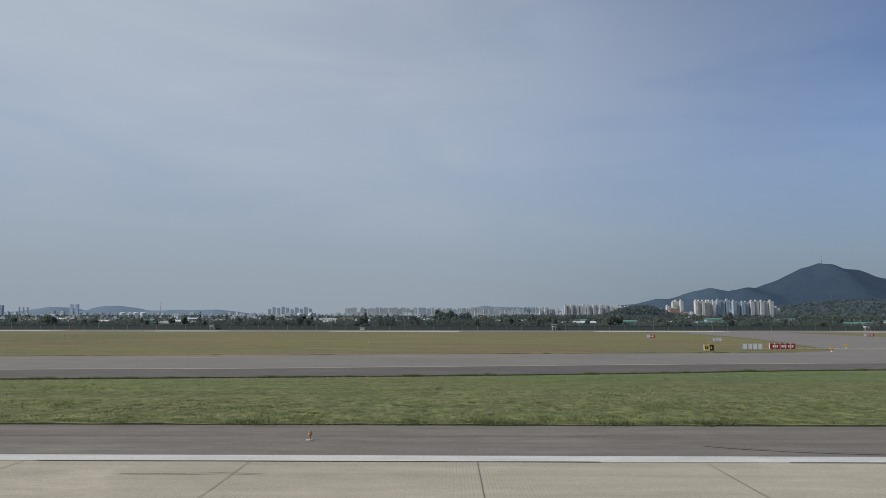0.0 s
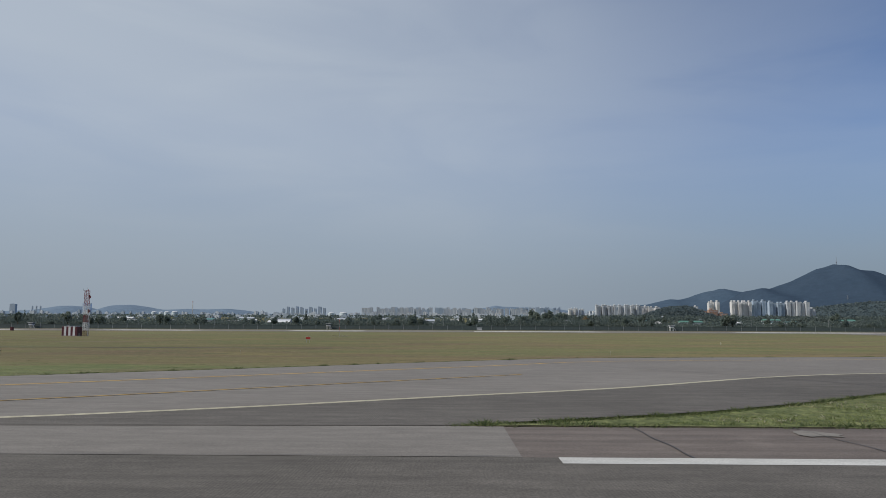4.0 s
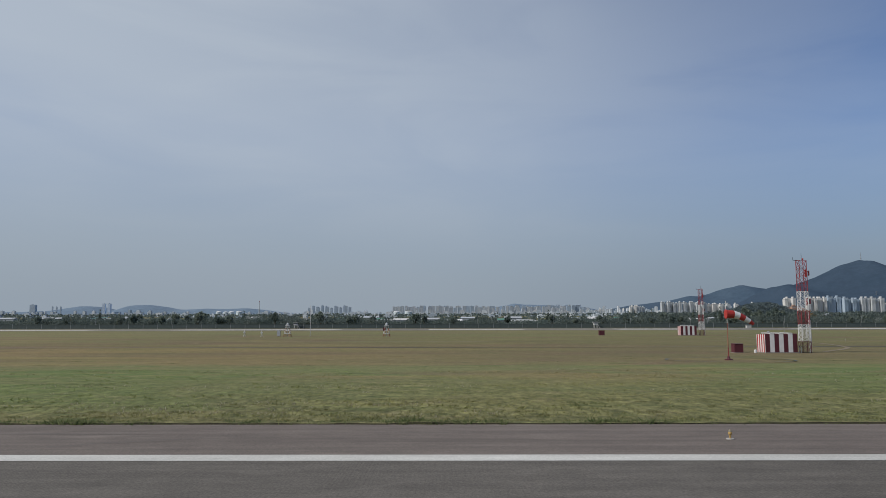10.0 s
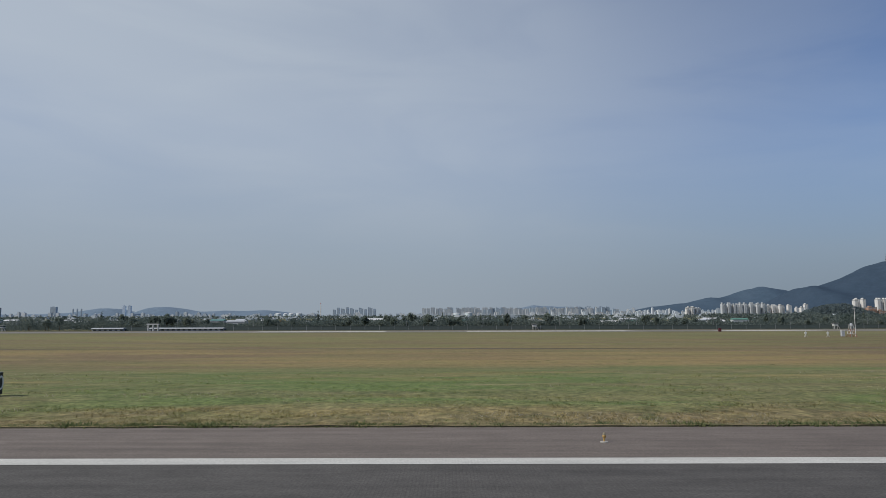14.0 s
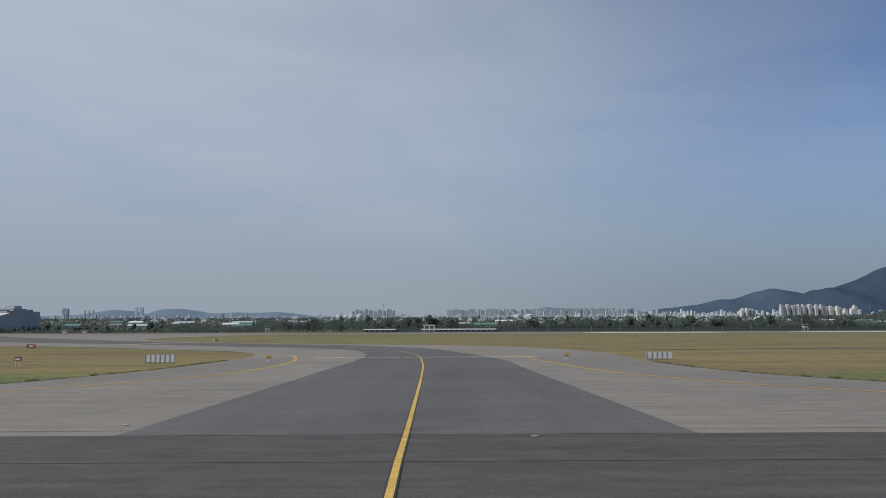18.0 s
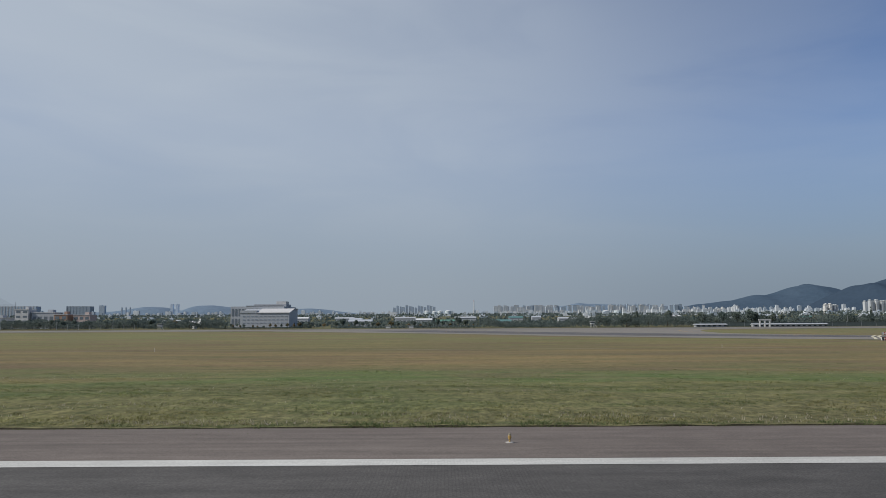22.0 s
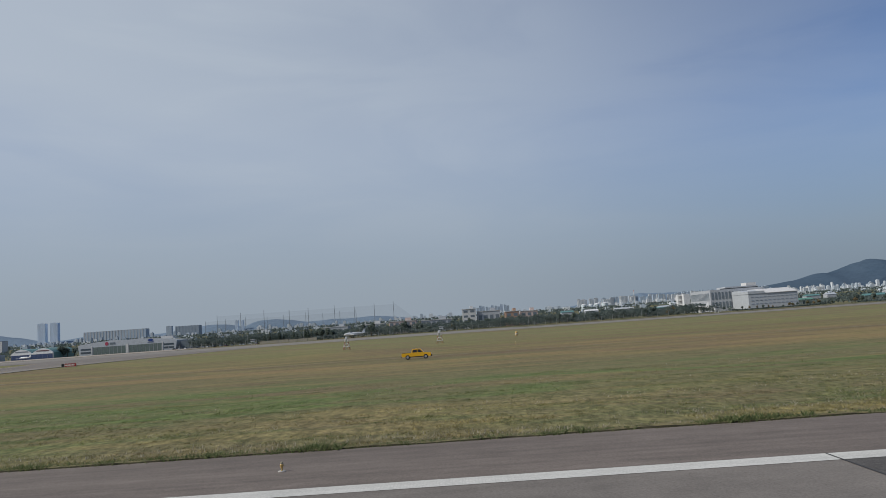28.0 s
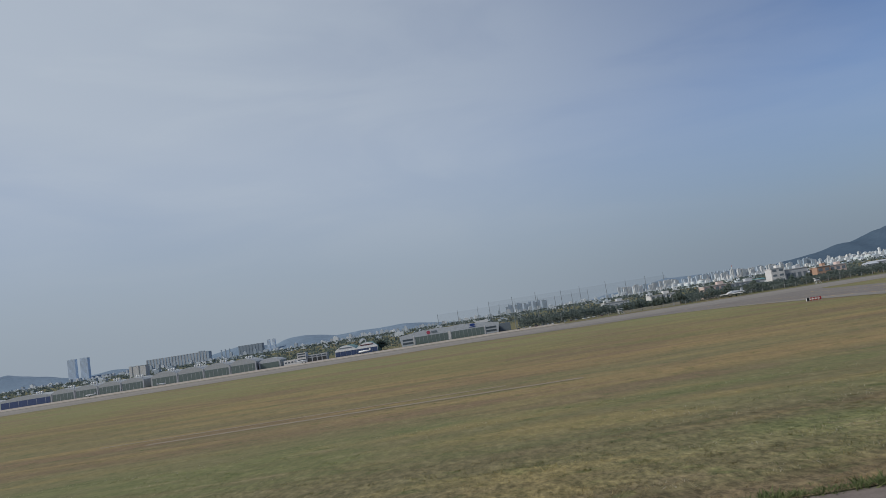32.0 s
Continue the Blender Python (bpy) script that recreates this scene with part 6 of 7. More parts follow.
def car(x, y, turn, mat, kind="parked"):
    c = thing("parked_car", at(x, y, zg(y), turn), "small parked car by the tree belt", "car", "parked cars")
    part("body", Shape().extrude_y([(-2.1, 0.3), (2.1, 0.3), (2.15, 0.75), (1.2, 0.9), (-2.1, 0.9)], -0.85, 0.85), mat, c)
    part("cabin", Shape().extrude_y([(-1.9, 0.9), (1.1, 0.9), (0.5, 1.45), (-1.5, 1.45)], -0.75, 0.75), M_GLASS, c)
    for wx in (-1.3, 1.3):
        for wy in (-0.8, 0.8):
            part("wheel", Shape().tube((wx, wy - 0.1, 0.32), (wx, wy + 0.1, 0.32), 0.32, 8), M_RUBBER, c)


random.seed(11)
for k in range(15):
    car(-1590 + k * 5.2 + random.uniform(-1, 1), 640 + random.uniform(-2, 2), random.choice((80, 95, 100)), random.choice((M_WHITE_SHEET, M_LOGO_BLUE, M_WHITE_SHEET, M_DARKSTEEL, M_STEEL, M_MAROON)))
bw = thing("boundary_wall", at(-1469, 606, zg(606)), "pale block wall beside the conifers", "wall")
for k in range(6):
    part("wall_section", Shape().box(-36 + k * 8, -28.3 + k * 8, 0, 0.4, 0, 2.1 + 0.15 * (k % 3)), M_BEIGE, bw)

# golf range: tall poles with thin netting
nt_m, nt_n, nt_l, nt_b = material("thin netting", 0.9)
nt_b.inputs["Base Color"].default_value, nt_b.inputs["Alpha"].default_value = (0.10, 0.12, 0.13, 1), 0.08
gr = thing("golf_net", at(0, 0), "tall steel poles carrying a thin golf range net", "net")
npos = [(-1604, 800), (-1578, 800), (-1552, 800), (-1524, 800), (-1503, 800), (-1474, 800), (-1452, 800), (-1430, 800), (-1409, 802)]
npos2 = [(x - 60, 935) for x, _ in npos]
for row, hh in ((npos, 33), (npos2, 31)):
    for i, (x, y) in enumerate(row):
        part("pole", Shape().tube((x, y, zg(y)), (x, y, zg(y) + hh + (i * 7 % 3)), 0.34, 6, 0.22), M_POLE, gr)
    for (xa, ya), (xb, yb) in zip(row, row[1:]):
        part("net_panel", Shape().add([(xa, ya, zg(ya) + 5), (xb, yb, zg(yb) + 5), (xb, yb, zg(yb) + hh - 1), (xa, ya, zg(ya) + hh - 1)], [(0, 1, 2, 3)]), nt_m, gr)
part("net_panel", Shape().add([(-1409, 802, 3), (-1385, 830, 3), (-1385, 830, 12), (-1409, 802, 33)], [(0, 1, 2, 3)]), nt_m, gr)

# big white works building beside the far runway
wk = thing("works_building", at(0, 0), "large pale works hall joined to a white office block", "building")
zb = zg(620)
hall = part("hall", Shape().extrude_x([(620, zb), (656, zb), (656, 15.6), (640, 15.6), (620, 12.0)], -1093, -1051.5), M_WORKS, wk, "grey sheet-clad hall")
part("hall_roof", Shape().extrude_x([(619.4, 12.0), (640, 15.7), (656.5, 15.7), (656.5, 16.1), (640, 16.1), (619.4, 12.4)], -1079, -1050.8), M_PALEWALL, wk, "pale sloping roof")
part("parapet", Shape().box(-1093.3, -1079.2, 619.6, 656, 12.0, 14.2), M_WORKS, wk)
for k in range(11):
    for z in (9.0, 6.2, 3.4):
        part("louvre", Shape().box(-1091 + k * 3.6, -1088.8 + k * 3.6, 619.75, 620, z, z + 0.4), M_BLOCK, hall)
ofb = part("office", Shape().box(-1112, -1064, 657, 712, zb, 18.4), M_GREYWALL, wk, "pale grey office block")
for k in range(17):
    part("window", Shape().box(-1112.2, -1111.9, 660 + k * 3.0, 661.5 + k * 3.0, 9.5, 15.8), M_DARKWALL, ofb, "tall dark window slot")
for k in range(15):
    part("window", Shape().box(-1111 + k * 3.1, -1109.4 + k * 3.1, 656.7, 657, 10.0, 16.2), M_DARKWALL, ofb, "tall dark window slot")
    part("window", Shape().box(-1111 + k * 3.1, -1109.4 + k * 3.1, 656.7, 657, 2.0, 7.5), M_DARKWALL, ofb, "tall dark window slot")
part("penthouse", Shape().box(-1094, -1064.5, 668, 690, 18.4, 20.6), M_GREYWALL, wk)
part("roof_house", Shape().box(-1074, -1065, 670, 682, 20.6, 23.2), M_PALEWALL, wk)
part("roof_rail", Shape().box(-1100, -1066, 664, 664.3, 18.4, 19.3), M_DARKSTEEL, wk)
st = part("stair_tower", Shape().box(-1113, -1107, 730, 736, zb, 18.0), M_WHITE_SHEET, wk, "open white stair tower")
part("stair_pier", Shape().box(-1113, -1107, 750, 756, zb, 18.0), M_WHITE_SHEET, st)
for k in range(4):
    part("landing", Shape().box(-1113, -1107, 736, 750, 3 + k * 4.5, 3.5 + k * 4.5), M_PALEWALL, st)
jet = thing("monument_jet", at(-1133, 624, zg(624), 150), "white display aircraft tilted on a plinth", "aeroplane")
part("plinth", Shape().lathe(0, 0, [(2.0, 0), (1.2, 4.0)], 8), M_PALEWALL, jet)
part("fuselage", Shape().tube((-7, 0, 4.4), (6, 0, 6.6), 0.9, 10, 0.5), M_WHITE_SHEET, jet)
part("wing", Shape().extrude_y([(-4, 4.9), (2, 5.9), (2, 6.1), (-4, 5.1)], -4.5, 4.5), M_WHITE_SHEET, jet)
part("tail_fin", Shape().extrude_y([(-7, 4.6), (-4.4, 5.2), (-6.0, 8.6), (-7.4, 8.6)], -0.12, 0.12), M_WHITE_SHEET, jet)


def low_building(x, y, w, d, h, mat, floors, label, band=M_DARKWALL):
    b = thing("low_building", at(x, y, zg(y)), label, "building", "buildings behind the trees")
    part("wall", Shape().slab(0, 0, 0, w, d, h), mat, b)
    part("parapet", Shape().slab(0, 0, h, w + 0.8, d + 0.8, 0.5), M_PALEWALL, b)
    for f in range(floors):
        z = h * (f + 0.35) / floors
        n = max(2, int(w / 4.5))
        for k in range(n):
            part("window", Shape().box(-w / 2 + (k + 0.2) * w / n, -w / 2 + (k + 0.8) * w / n, -d / 2 - 0.12, -d / 2, z, z + h / floors * 0.42), band, b)
    part("roof_house", Shape().slab(w * 0.2, 0, h + 0.5, w * 0.22, d * 0.4, 2.6), mat, b)


low_building(-1328, 712, 13, 14, 18.5, M_PALEWALL, 4, "pale four-storey plant building with dark window rows")
low_building(-1309, 716, 22, 16, 15.5, M_GREYWALL, 1, "grey plain-walled block joined to the plant building")
low_building(-1287, 706, 13, 14, 13.5, M_ORANGE, 2, "orange brick two-storey building")
low_building(-1270, 712, 16, 14, 13, M_PINK, 2, "pink plastered two-storey building")
low_building(-1392, 702, 26, 14, 11.5, M_PINK, 2, "pink plastered low building behind the trees")
low_building(-1360, 716, 30, 16, 10.5, M_GREYWALL, 2, "grey low storehouse behind the trees")
low_building(-1428, 760, 26, 18, 11, M_PALEWALL, 2, "pale two-storey range building")
low_building(-1470, 790, 26, 20, 11, M_GREYWALL, 1, "low grey range building")
for x, y, w, d, h, mat, lab in ((-2892, 3300, 284, 40, 55, M_APT_BLUE, "long grey factory block with tall piers"), (-2562, 3300, 107, 40, 54, M_BLOCK, "dark blue grey factory block"), (-2296, 1500, 34, 20, 26, M_PALEWALL, "pale office block behind the hangars")):
    b = thing("factory_block", at(x, y, zg(y)), lab, "building", "factory blocks")
    part("wall", Shape().slab(0, 0, 0, w, d, h), mat, b)
    for k in range(int(w / 14)):
        part("pier", Shape().box(-w / 2 + k * 14 + 1, -w / 2 + k * 14 + 6, -d / 2 - 0.8, -d / 2, 0, h + 2), M_GREYWALL if mat is M_APT_BLUE else mat, b)
    part("parapet", Shape().slab(0, 0, h, w, d, 1.0), M_ROOFGREY, b)
for x, r, h in ((-966, 10, 17), (-945, 8.5, 16), (-928, 10, 17), (-905, 11, 18), (-440, 12, 16), (-405, 14, 17)):
    t = thing("storage_tank", at(x, 2148, zg(2148)), "pale blue cylindrical storage tank", "tank", "storage tanks")
    part("shell", Shape().lathe(0, 0, [(r * 0.8, 0), (r * 0.8, h * 0.85)], 20), M_TANK, t)
    part("roof", Shape().lathe(0, 0, [(r * 0.82, h * 0.85), (r * 0.5, h * 0.85 + 1.6), (0.5, h * 0.85 + 2.2)], 20), M_WHITE_SHEET, t)
ch = thing("chimney", at(-831, 2088, zg(2088)), "slender factory chimney with a red band", "chimney")
part("shaft", Shape().lathe(0, 0, [(1.4, 0), (0.8, 46)], 10), M_PALEWALL, ch)
part("red_band", Shape().lathe(0, 0, [(0.95, 42), (0.9, 45)], 10), M_RED, ch)
for k in range(3):
    low = thing("warehouse", at(-560 + k * 190, 900 + 60 * k, zg(900)), "white arched warehouse roof among the trees", "building", "warehouses")
    part("hall", Shape().extrude_y(arch(46, 5, 3.5), 0, 30), M_WHITE_SHEET, low)
    part("door", Shape().box(-6, 6, -0.2, 0, 0, 4), M_DARKSTEEL, low)
random.seed(12)
for k in range(58):
    x, y, w = 640 - k * 33 + random.uniform(-9, 9), random.uniform(820, 1180), random.uniform(12, 34)
    hs = 4.6 + (y - 820) * 0.011 + random.uniform(-0.8, 1.2)
    mat = random.choice((M_GREENROOF, M_GREYWALL, M_WHITE_SHEET, M_HANGAR, M_PALEWALL, M_TEAL))
    low = thing("greenhouse", at(x, y, zg(y)), "long low market-garden shed among trees", "shed", "garden sheds")
    part("wall", Shape().slab(0, 0, 0, w, 13, hs), M_GREYWALL, low)
    part("roof", Shape().extrude_x([(-7, hs), (7, hs), (7, hs + 0.3), (0, hs + 2.4), (-7, hs + 0.3)], -w / 2 - 0.4, w / 2 + 0.4), mat, low)
    for i in range(3):
        part("door", Shape().box(-w / 2 + (i + 0.3) * w / 3, -w / 2 + (i + 0.6) * w / 3, -6.7, -6.5, 0, hs * 0.6), M_DARKWALL, low)

# ---- apartment towers ----
def tower_block(x, y, w, d, floors, facade, group, turn=0.0, label="white concrete apartment slab with stacked balconies"):
    h = floors * 2.8
    b = thing("apartment_block", at(x, y, zg(y), turn), label, "apartment building", group)
    part("wall", Shape().slab(0, 0, 0, w, d, h), facade, b)
    n = max(2, int(w / 7))
    for k in range(n):
        cx = -w / 2 + (k + 0.5) * w / n
        bw = w / n * (0.27 if y < 2300 else 0.22)
        bay = part("window_bay", Shape().box(cx - bw, cx + bw, -d / 2 - 0.25, -d / 2 + 0.1, 4, h - 2), M_BAY, b)
        if y < 2300:
            comb = [(-d / 2 - 0.2, h - 2), (-d / 2 - 0.2, 3)]
            for f in range(1, floors - 1):
                comb += [(-d / 2 - 0.3, f * 2.8), (-d / 2 - 0.8, f * 2.8), (-d / 2 - 0.8, f * 2.8 + 1.3), (-d / 2 - 0.3, f * 2.8 + 1.3)]
            part("balcony_stack", Shape().extrude_x(comb, cx - w / n * 0.36, cx + w / n * 0.36), facade, bay)
    part("roof_house", Shape().slab(-w * 0.2, 0, h, w * 0.25, d * 0.7, 4.0), facade, b)
    part("parapet", Shape().slab(0, 0, h, w + 0.4, d + 0.4, 0.8), M_ROOFGREY, b)
    return b


random.seed(21)
# close rows of narrow slabs at the foot of the mountain: start, count, spacing, depth, height, facade
for x0, n, step, y, h, k in ((286, 4, 8.2, 2300, 31, 2), (322, 2, 8.5, 2310, 33, 1), (342, 7, 8.9, 2150, 41, 1), (408, 8, 8.9, 2150, 41, 1), (484, 6, 10.0, 2180, 34, 2), (571, 3, 9.2, 1860, 46, 2), (628, 3, 9.0, 1860, 45, 2), (658, 3, 9.0, 1870, 46, 2), (693, 3, 12.5, 1885, 49, 3), (731, 4, 11.5, 1880, 47, 3), (779, 5, 12.0, 1880, 45, 1), (842, 2, 12.0, 1900, 28, 1)):
    mat = (M_APT, M_APT, M_APT_WARM, M_APT_BLUE)[k]
    for i in range(n):
        tower_block(x0 + i * step, y + 7 * (i % 2) + random.uniform(-3, 3), step * 0.84, 13, int(h / 2.8) - random.choice((0, 0, 1)), mat, "apartment slabs before the mountain", 0, "tall narrow pale apartment slab in a close row" if k < 3 else "tall narrow blue grey apartment slab in a close row")
for x, w, fl in ((497, 22, 8), (524, 20, 9), (548, 18, 6)):
    tower_block(x, 1711, w, 14, fl, M_ORANGE, "orange brick buildings", 0, "low orange brick building before the towers")
for k in range(16):
    tower_block(505 + k * 15 + random.uniform(-4, 4), 2420 + random.uniform(-40, 60), 11, 13, random.randint(11, 15), random.choice((M_APT, M_APT_WARM)), "apartment slabs before the mountain", 0, "small pale apartment slab seen between the hills")
# blue grey cluster, pairs and far landmark towers
for k in range(14):
    tower_block(-1257 + k * 21.3, 5080 + 40 * (k % 3), 18, 16, 24 + (k * 5) % 7, M_APT_BLUE, "blue grey tower cluster", 0, "tall blue grey apartment tower in a dense cluster")
for x in (-3203, -3158):
    tower_block(x, 6150, 24, 22, 44, M_APT_HAZE, "twin towers", 0, "tall slim twin tower far across the town")
for x in (-4890, -4782):
    tower_block(x, 6190, 66, 40, 76, M_APT_HAZE, "blue glass towers", 0, "very tall rounded blue glass tower")
tower_block(-3720, 6000, 46, 30, 40, M_APT_BLUE, "far landmarks", 0, "broad grey tower far across the town")
for k in range(3):
    tower_block(-3560 + k * 34, 6000, 9, 9, 34, M_APT_BLUE, "far landmarks", 0, "slim grey stack tower")
# rows of slabs through the middle of the view
for k in range(46):
    x = -605 + k * 25.5 + random.uniform(-1.5, 1.5)
    y = 4300 + random.uniform(-60, 120)
    if k % 9 == 7:
        continue
    tall = 60 + 6 * math.sin(x * 0.031) + random.uniform(-2, 2)
    tower_block(x, y, random.uniform(19, 24), 14, int(tall / 2.8), (M_APT, M_APT, M_APT, M_APT_BLUE)[int(x / 130) % 4], "apartment slabs along the plain", random.choice((0, 0, 0, 6)))
for k in range(46):
    x = -560 + k * 25 + random.uniform(-8, 8)
    tower_block(x, 4650 + random.uniform(-60, 120), random.uniform(16, 23), 14, random.randint(23, 26), random.choice((M_APT, M_APT_BLUE)), "apartment slabs along the plain", 0)
for k in range(40):
    x = -590 + k * 29 + random.uniform(-9, 9)
    tower_block(x, 3700 + random.uniform(-90, 90), random.uniform(14, 24), 12, random.randint(7, 12), random.choice((M_APT, M_APT_WARM)), "low slabs along the plain", 0, "lower white apartment slab before the tall rows")
for k in range(26):
    tower_block(520 + k * 12.5 + random.uniform(-3, 3), 6180 + random.uniform(-30, 30), random.uniform(10, 16), 14, 36 + random.randint(-3, 2), M_APT_BLUE, "hilltop towers", 0, "grey blue apartment tower on the far hill")
for k in range(34):
    x = 640 + k * 17 + random.uniform(-6, 6)
    tower_block(x, 4500 + random.uniform(-150, 250), random.uniform(10, 17), 14, random.randint(8, 22), random.choice((M_APT, M_APT_WARM, M_APT)), "apartment slabs below the ridge", random.choice((0, 15, -20)), "pale apartment block below the wooded ridge")
for k in range(40):
    x = -2500 + k * 42 + random.uniform(-14, 14)
    tower_block(x, 5000 + random.uniform(-300, 500), random.uniform(14, 24), 14, random.randint(7, 14), random.choice((M_APT, M_APT_BLUE)), "far apartment slabs", 0)
# the rest of the town: too many and too far to count
rng = np.random.default_rng(4)


def town(name, n, x0, x1, y0, y1, h0, h1, w0, w1, label):
    px, py = rng.uniform(x0, x1, n), rng.uniform(y0, y1, n)
    hh, ww = h0 + (h1 - h0) * rng.random(n) ** 2.2, rng.uniform(w0, w1, n)
    sh = Shape()
    for x, y, h, w in zip(px, py, hh, ww):
        z = zg(y)
        sh.box(x - w / 2, x + w / 2, y - 6, y + 6, z, z + h)
        sh.box(x - w / 5, x + w / 8, y - 4, y + 2, z + h, z + h + 2.5)
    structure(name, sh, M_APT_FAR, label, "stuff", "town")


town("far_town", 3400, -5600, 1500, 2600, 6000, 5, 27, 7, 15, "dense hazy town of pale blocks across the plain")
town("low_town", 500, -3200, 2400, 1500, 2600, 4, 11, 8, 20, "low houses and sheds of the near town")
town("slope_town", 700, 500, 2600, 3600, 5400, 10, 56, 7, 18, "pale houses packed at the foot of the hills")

# ---- hills ----
def hill(name, points, y, depth, mat, label, seed):
    xs = np.linspace(points[0][0], points[-1][0], 170)
    ridge = np.interp(xs, [p[0] for p in points], [p[1] for p in points])
    ker = np.array([1, 2, 3, 2, 1]) / 9
    ridge = np.convolve(np.pad(ridge, 2, mode="edge"), ker, mode="valid")
    rows = np.linspace(-1, 1, 33)
    sh = Shape()
    vs = []
    for v in rows:
        for x, r in zip(xs, ridge):
            prof = max(0.0, math.cos(v * math.pi / 2)) ** 1.25
            base = zg(min(9000, y))
            nz = noise.noise((x / 160 + seed, v * 5, seed)) * 0.10 * (1 - abs(v)) * prof + noise.noise((x / 55 + seed, v * 14, 3)) * 0.012 * prof
            if abs(v) < 0.04:
                nz = noise.noise((x / 90, seed, 1)) * 0.016 + noise.noise((x / 28, seed, 4)) * 0.008
            vs.append((x, y + v * depth, base - 4 + (r - base + 4) * (prof + nz)))
    n = len(xs)
    sh.add(vs, [(j * n + i, j * n + i + 1, (j + 1) * n + i + 1, (j + 1) * n + i) for j in range(len(rows) - 1) for i in range(n - 1)])
    ob = structure(name, sh, mat, label, "structure", "hill")
    ob.data.shade_smooth()
    return ob


hill("mountain", [(1500, 40), (1700, 78), (1850, 150), (1930, 203), (1980, 238), (2022, 252), (2070, 248), (2127, 240), (2204, 276), (2319, 324), (2426, 360), (2500, 395), (2545, 420), (2588, 427), (2640, 407), (2737, 380), (2843, 354), (3059, 296), (3400, 240), (3900, 150), (4600, 40)], 5090, 900, M_HAZE_FOREST, "dark forested mountain with a mast on its summit", 3.1)
hill("hill_ridge", [(600, 30), (850, 62), (1060, 98), (1290, 138), (1477, 160), (1620, 176), (1730, 202), (1815, 226), (1870, 216), (1922, 222), (2014, 245), (2156, 284), (2272, 322), (2320, 318), (2385, 306), (2500, 276), (2660, 250), (3000, 200), (3800, 100)], 6400, 700, M_HAZE_RIDGE, "hazy blue green forested ridge behind the town", 7.7)
hill("far_hill_range", [(-5200, 60), (-4700, 120), (-4400, 90), (-4141, 98), (-3850, 106), (-3560, 148), (-3404, 146), (-3240, 108), (-3124, 155), (-2962, 160), (-2814, 138), (-2684, 114), (-2480, 124), (-2270, 118), (-2077, 128), (-1831, 98), (-1500, 60)], 6500, 500, M_HAZE_FAR, "hazy blue wooded hills beyond the town", 1.3)
hill("far_hill_range", [(-600, 50), (-300, 90), (-80, 110), (120, 132), (230, 150), (300, 163), (370, 156), (470, 154), (640, 148), (860, 140), (1050, 110), (1250, 70)], 6600, 400, M_HAZE_FAR, "hazy blue wooded hill beyond the town", 4.4)
hill("far_hill_range", [(-7500, 60), (-6900, 200), (-6400, 150), (-5900, 230), (-5400, 130), (-5000, 60)], 6900, 500, M_HAZE_FAR, "hazy blue wooded hill beyond the hangars", 5.4)
KNOLL = [(330, 8), (365, 24), (395, 36), (430, 44), (470, 45), (500, 36), (530, 24), (570, 8)]
SPUR = [(740, 14), (800, 30), (880, 48), (960, 55), (1080, 68), (1220, 72), (1400, 55), (1650, 24)]
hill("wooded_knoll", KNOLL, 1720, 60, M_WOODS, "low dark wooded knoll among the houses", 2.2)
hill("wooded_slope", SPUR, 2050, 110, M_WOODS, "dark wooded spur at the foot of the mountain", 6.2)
mast = thing("radio_mast", at(2600, 5085, 420), "tall thin radio mast on the summit", "mast")
part("shaft", Shape().tube((0, 0, 0), (0, 0, 62), 2.6, 6, 1.0), M_STEEL, mast)
part("platform", Shape().slab(0, 0, 20, 7, 7, 2), M_STEEL, mast)
for x, y, z in ((1150, 4700, 60), (1950, 4400, 80), (2350, 4500, 150), (2720, 4650, 210)):
    py = thing("pylon", at(x, y, z), "grey power line pylon on the slope", "pylon", "pylons")
    part("body", Shape().tube((-3, 0, -30), (0, 0, 40), 0.7, 4).tube((3, 0, -30), (0, 0, 40), 0.7, 4), M_STEEL, py)
    for h in (18, 26, 34):
        part("arm", Shape().tube((-8, 0, h), (8, 0, h), 0.5, 4), M_STEEL, py)

# ---- trees, scrub and grass ----
def turf_lip(x0, x1, seed):
    """Edge of the built-up sod along the shoulder: a low soil face, its dark colour painting the shade under the grass.
    """
    xs = np.arange(x0, x1, -0.4)
    sh = Shape()
    vs = []
    for x in xs:
        wob = 0.10 * noise.noise((x / 1.3, seed, 0.0)) + 0.12 * noise.noise((x / 9.0, seed, 2.0))
        h = max(0.015, 0.054 + 0.05 * noise.noise((x / 2.1, seed, 5.0)) + 0.03 * noise.noise((x / 14.0, seed, 7.0)))
        y = 28.12 + wob
        vs += [(x, y - 0.03, -0.20), (x, y, -0.18 + h), (x, y + 0.30, -0.185 + h * 0.9), (x, y + 1.6, -0.26)]
    sh.add(vs, [(4 * i + j, 4 * i + j + 1, 4 * i + j + 5, 4 * i + j + 4) for i in range(len(xs) - 1) for j in range(1)])
    top = Shape()
    top.add(vs, [(4 * i + j, 4 * i + j + 1, 4 * i + j + 5, 4 * i + j + 4) for i in range(len(xs) - 1) for j in (1, 2)])
    structure("turf_edge", sh, M_SOD_SHADE, "raised sod edge beside the shoulder, overhang shade in its colour", "stuff", "turf")
    structure("turf_top", top, M_GRASS, "grass on the built-up sod beside the shoulder", "stuff", "turf")


for a, b, k in ((130, -86, 1.0), (-176, -600, 2.0), (-762, -1434, 3.0), (-1566, -1730, 4.0)):
    turf_lip(a, b, k)


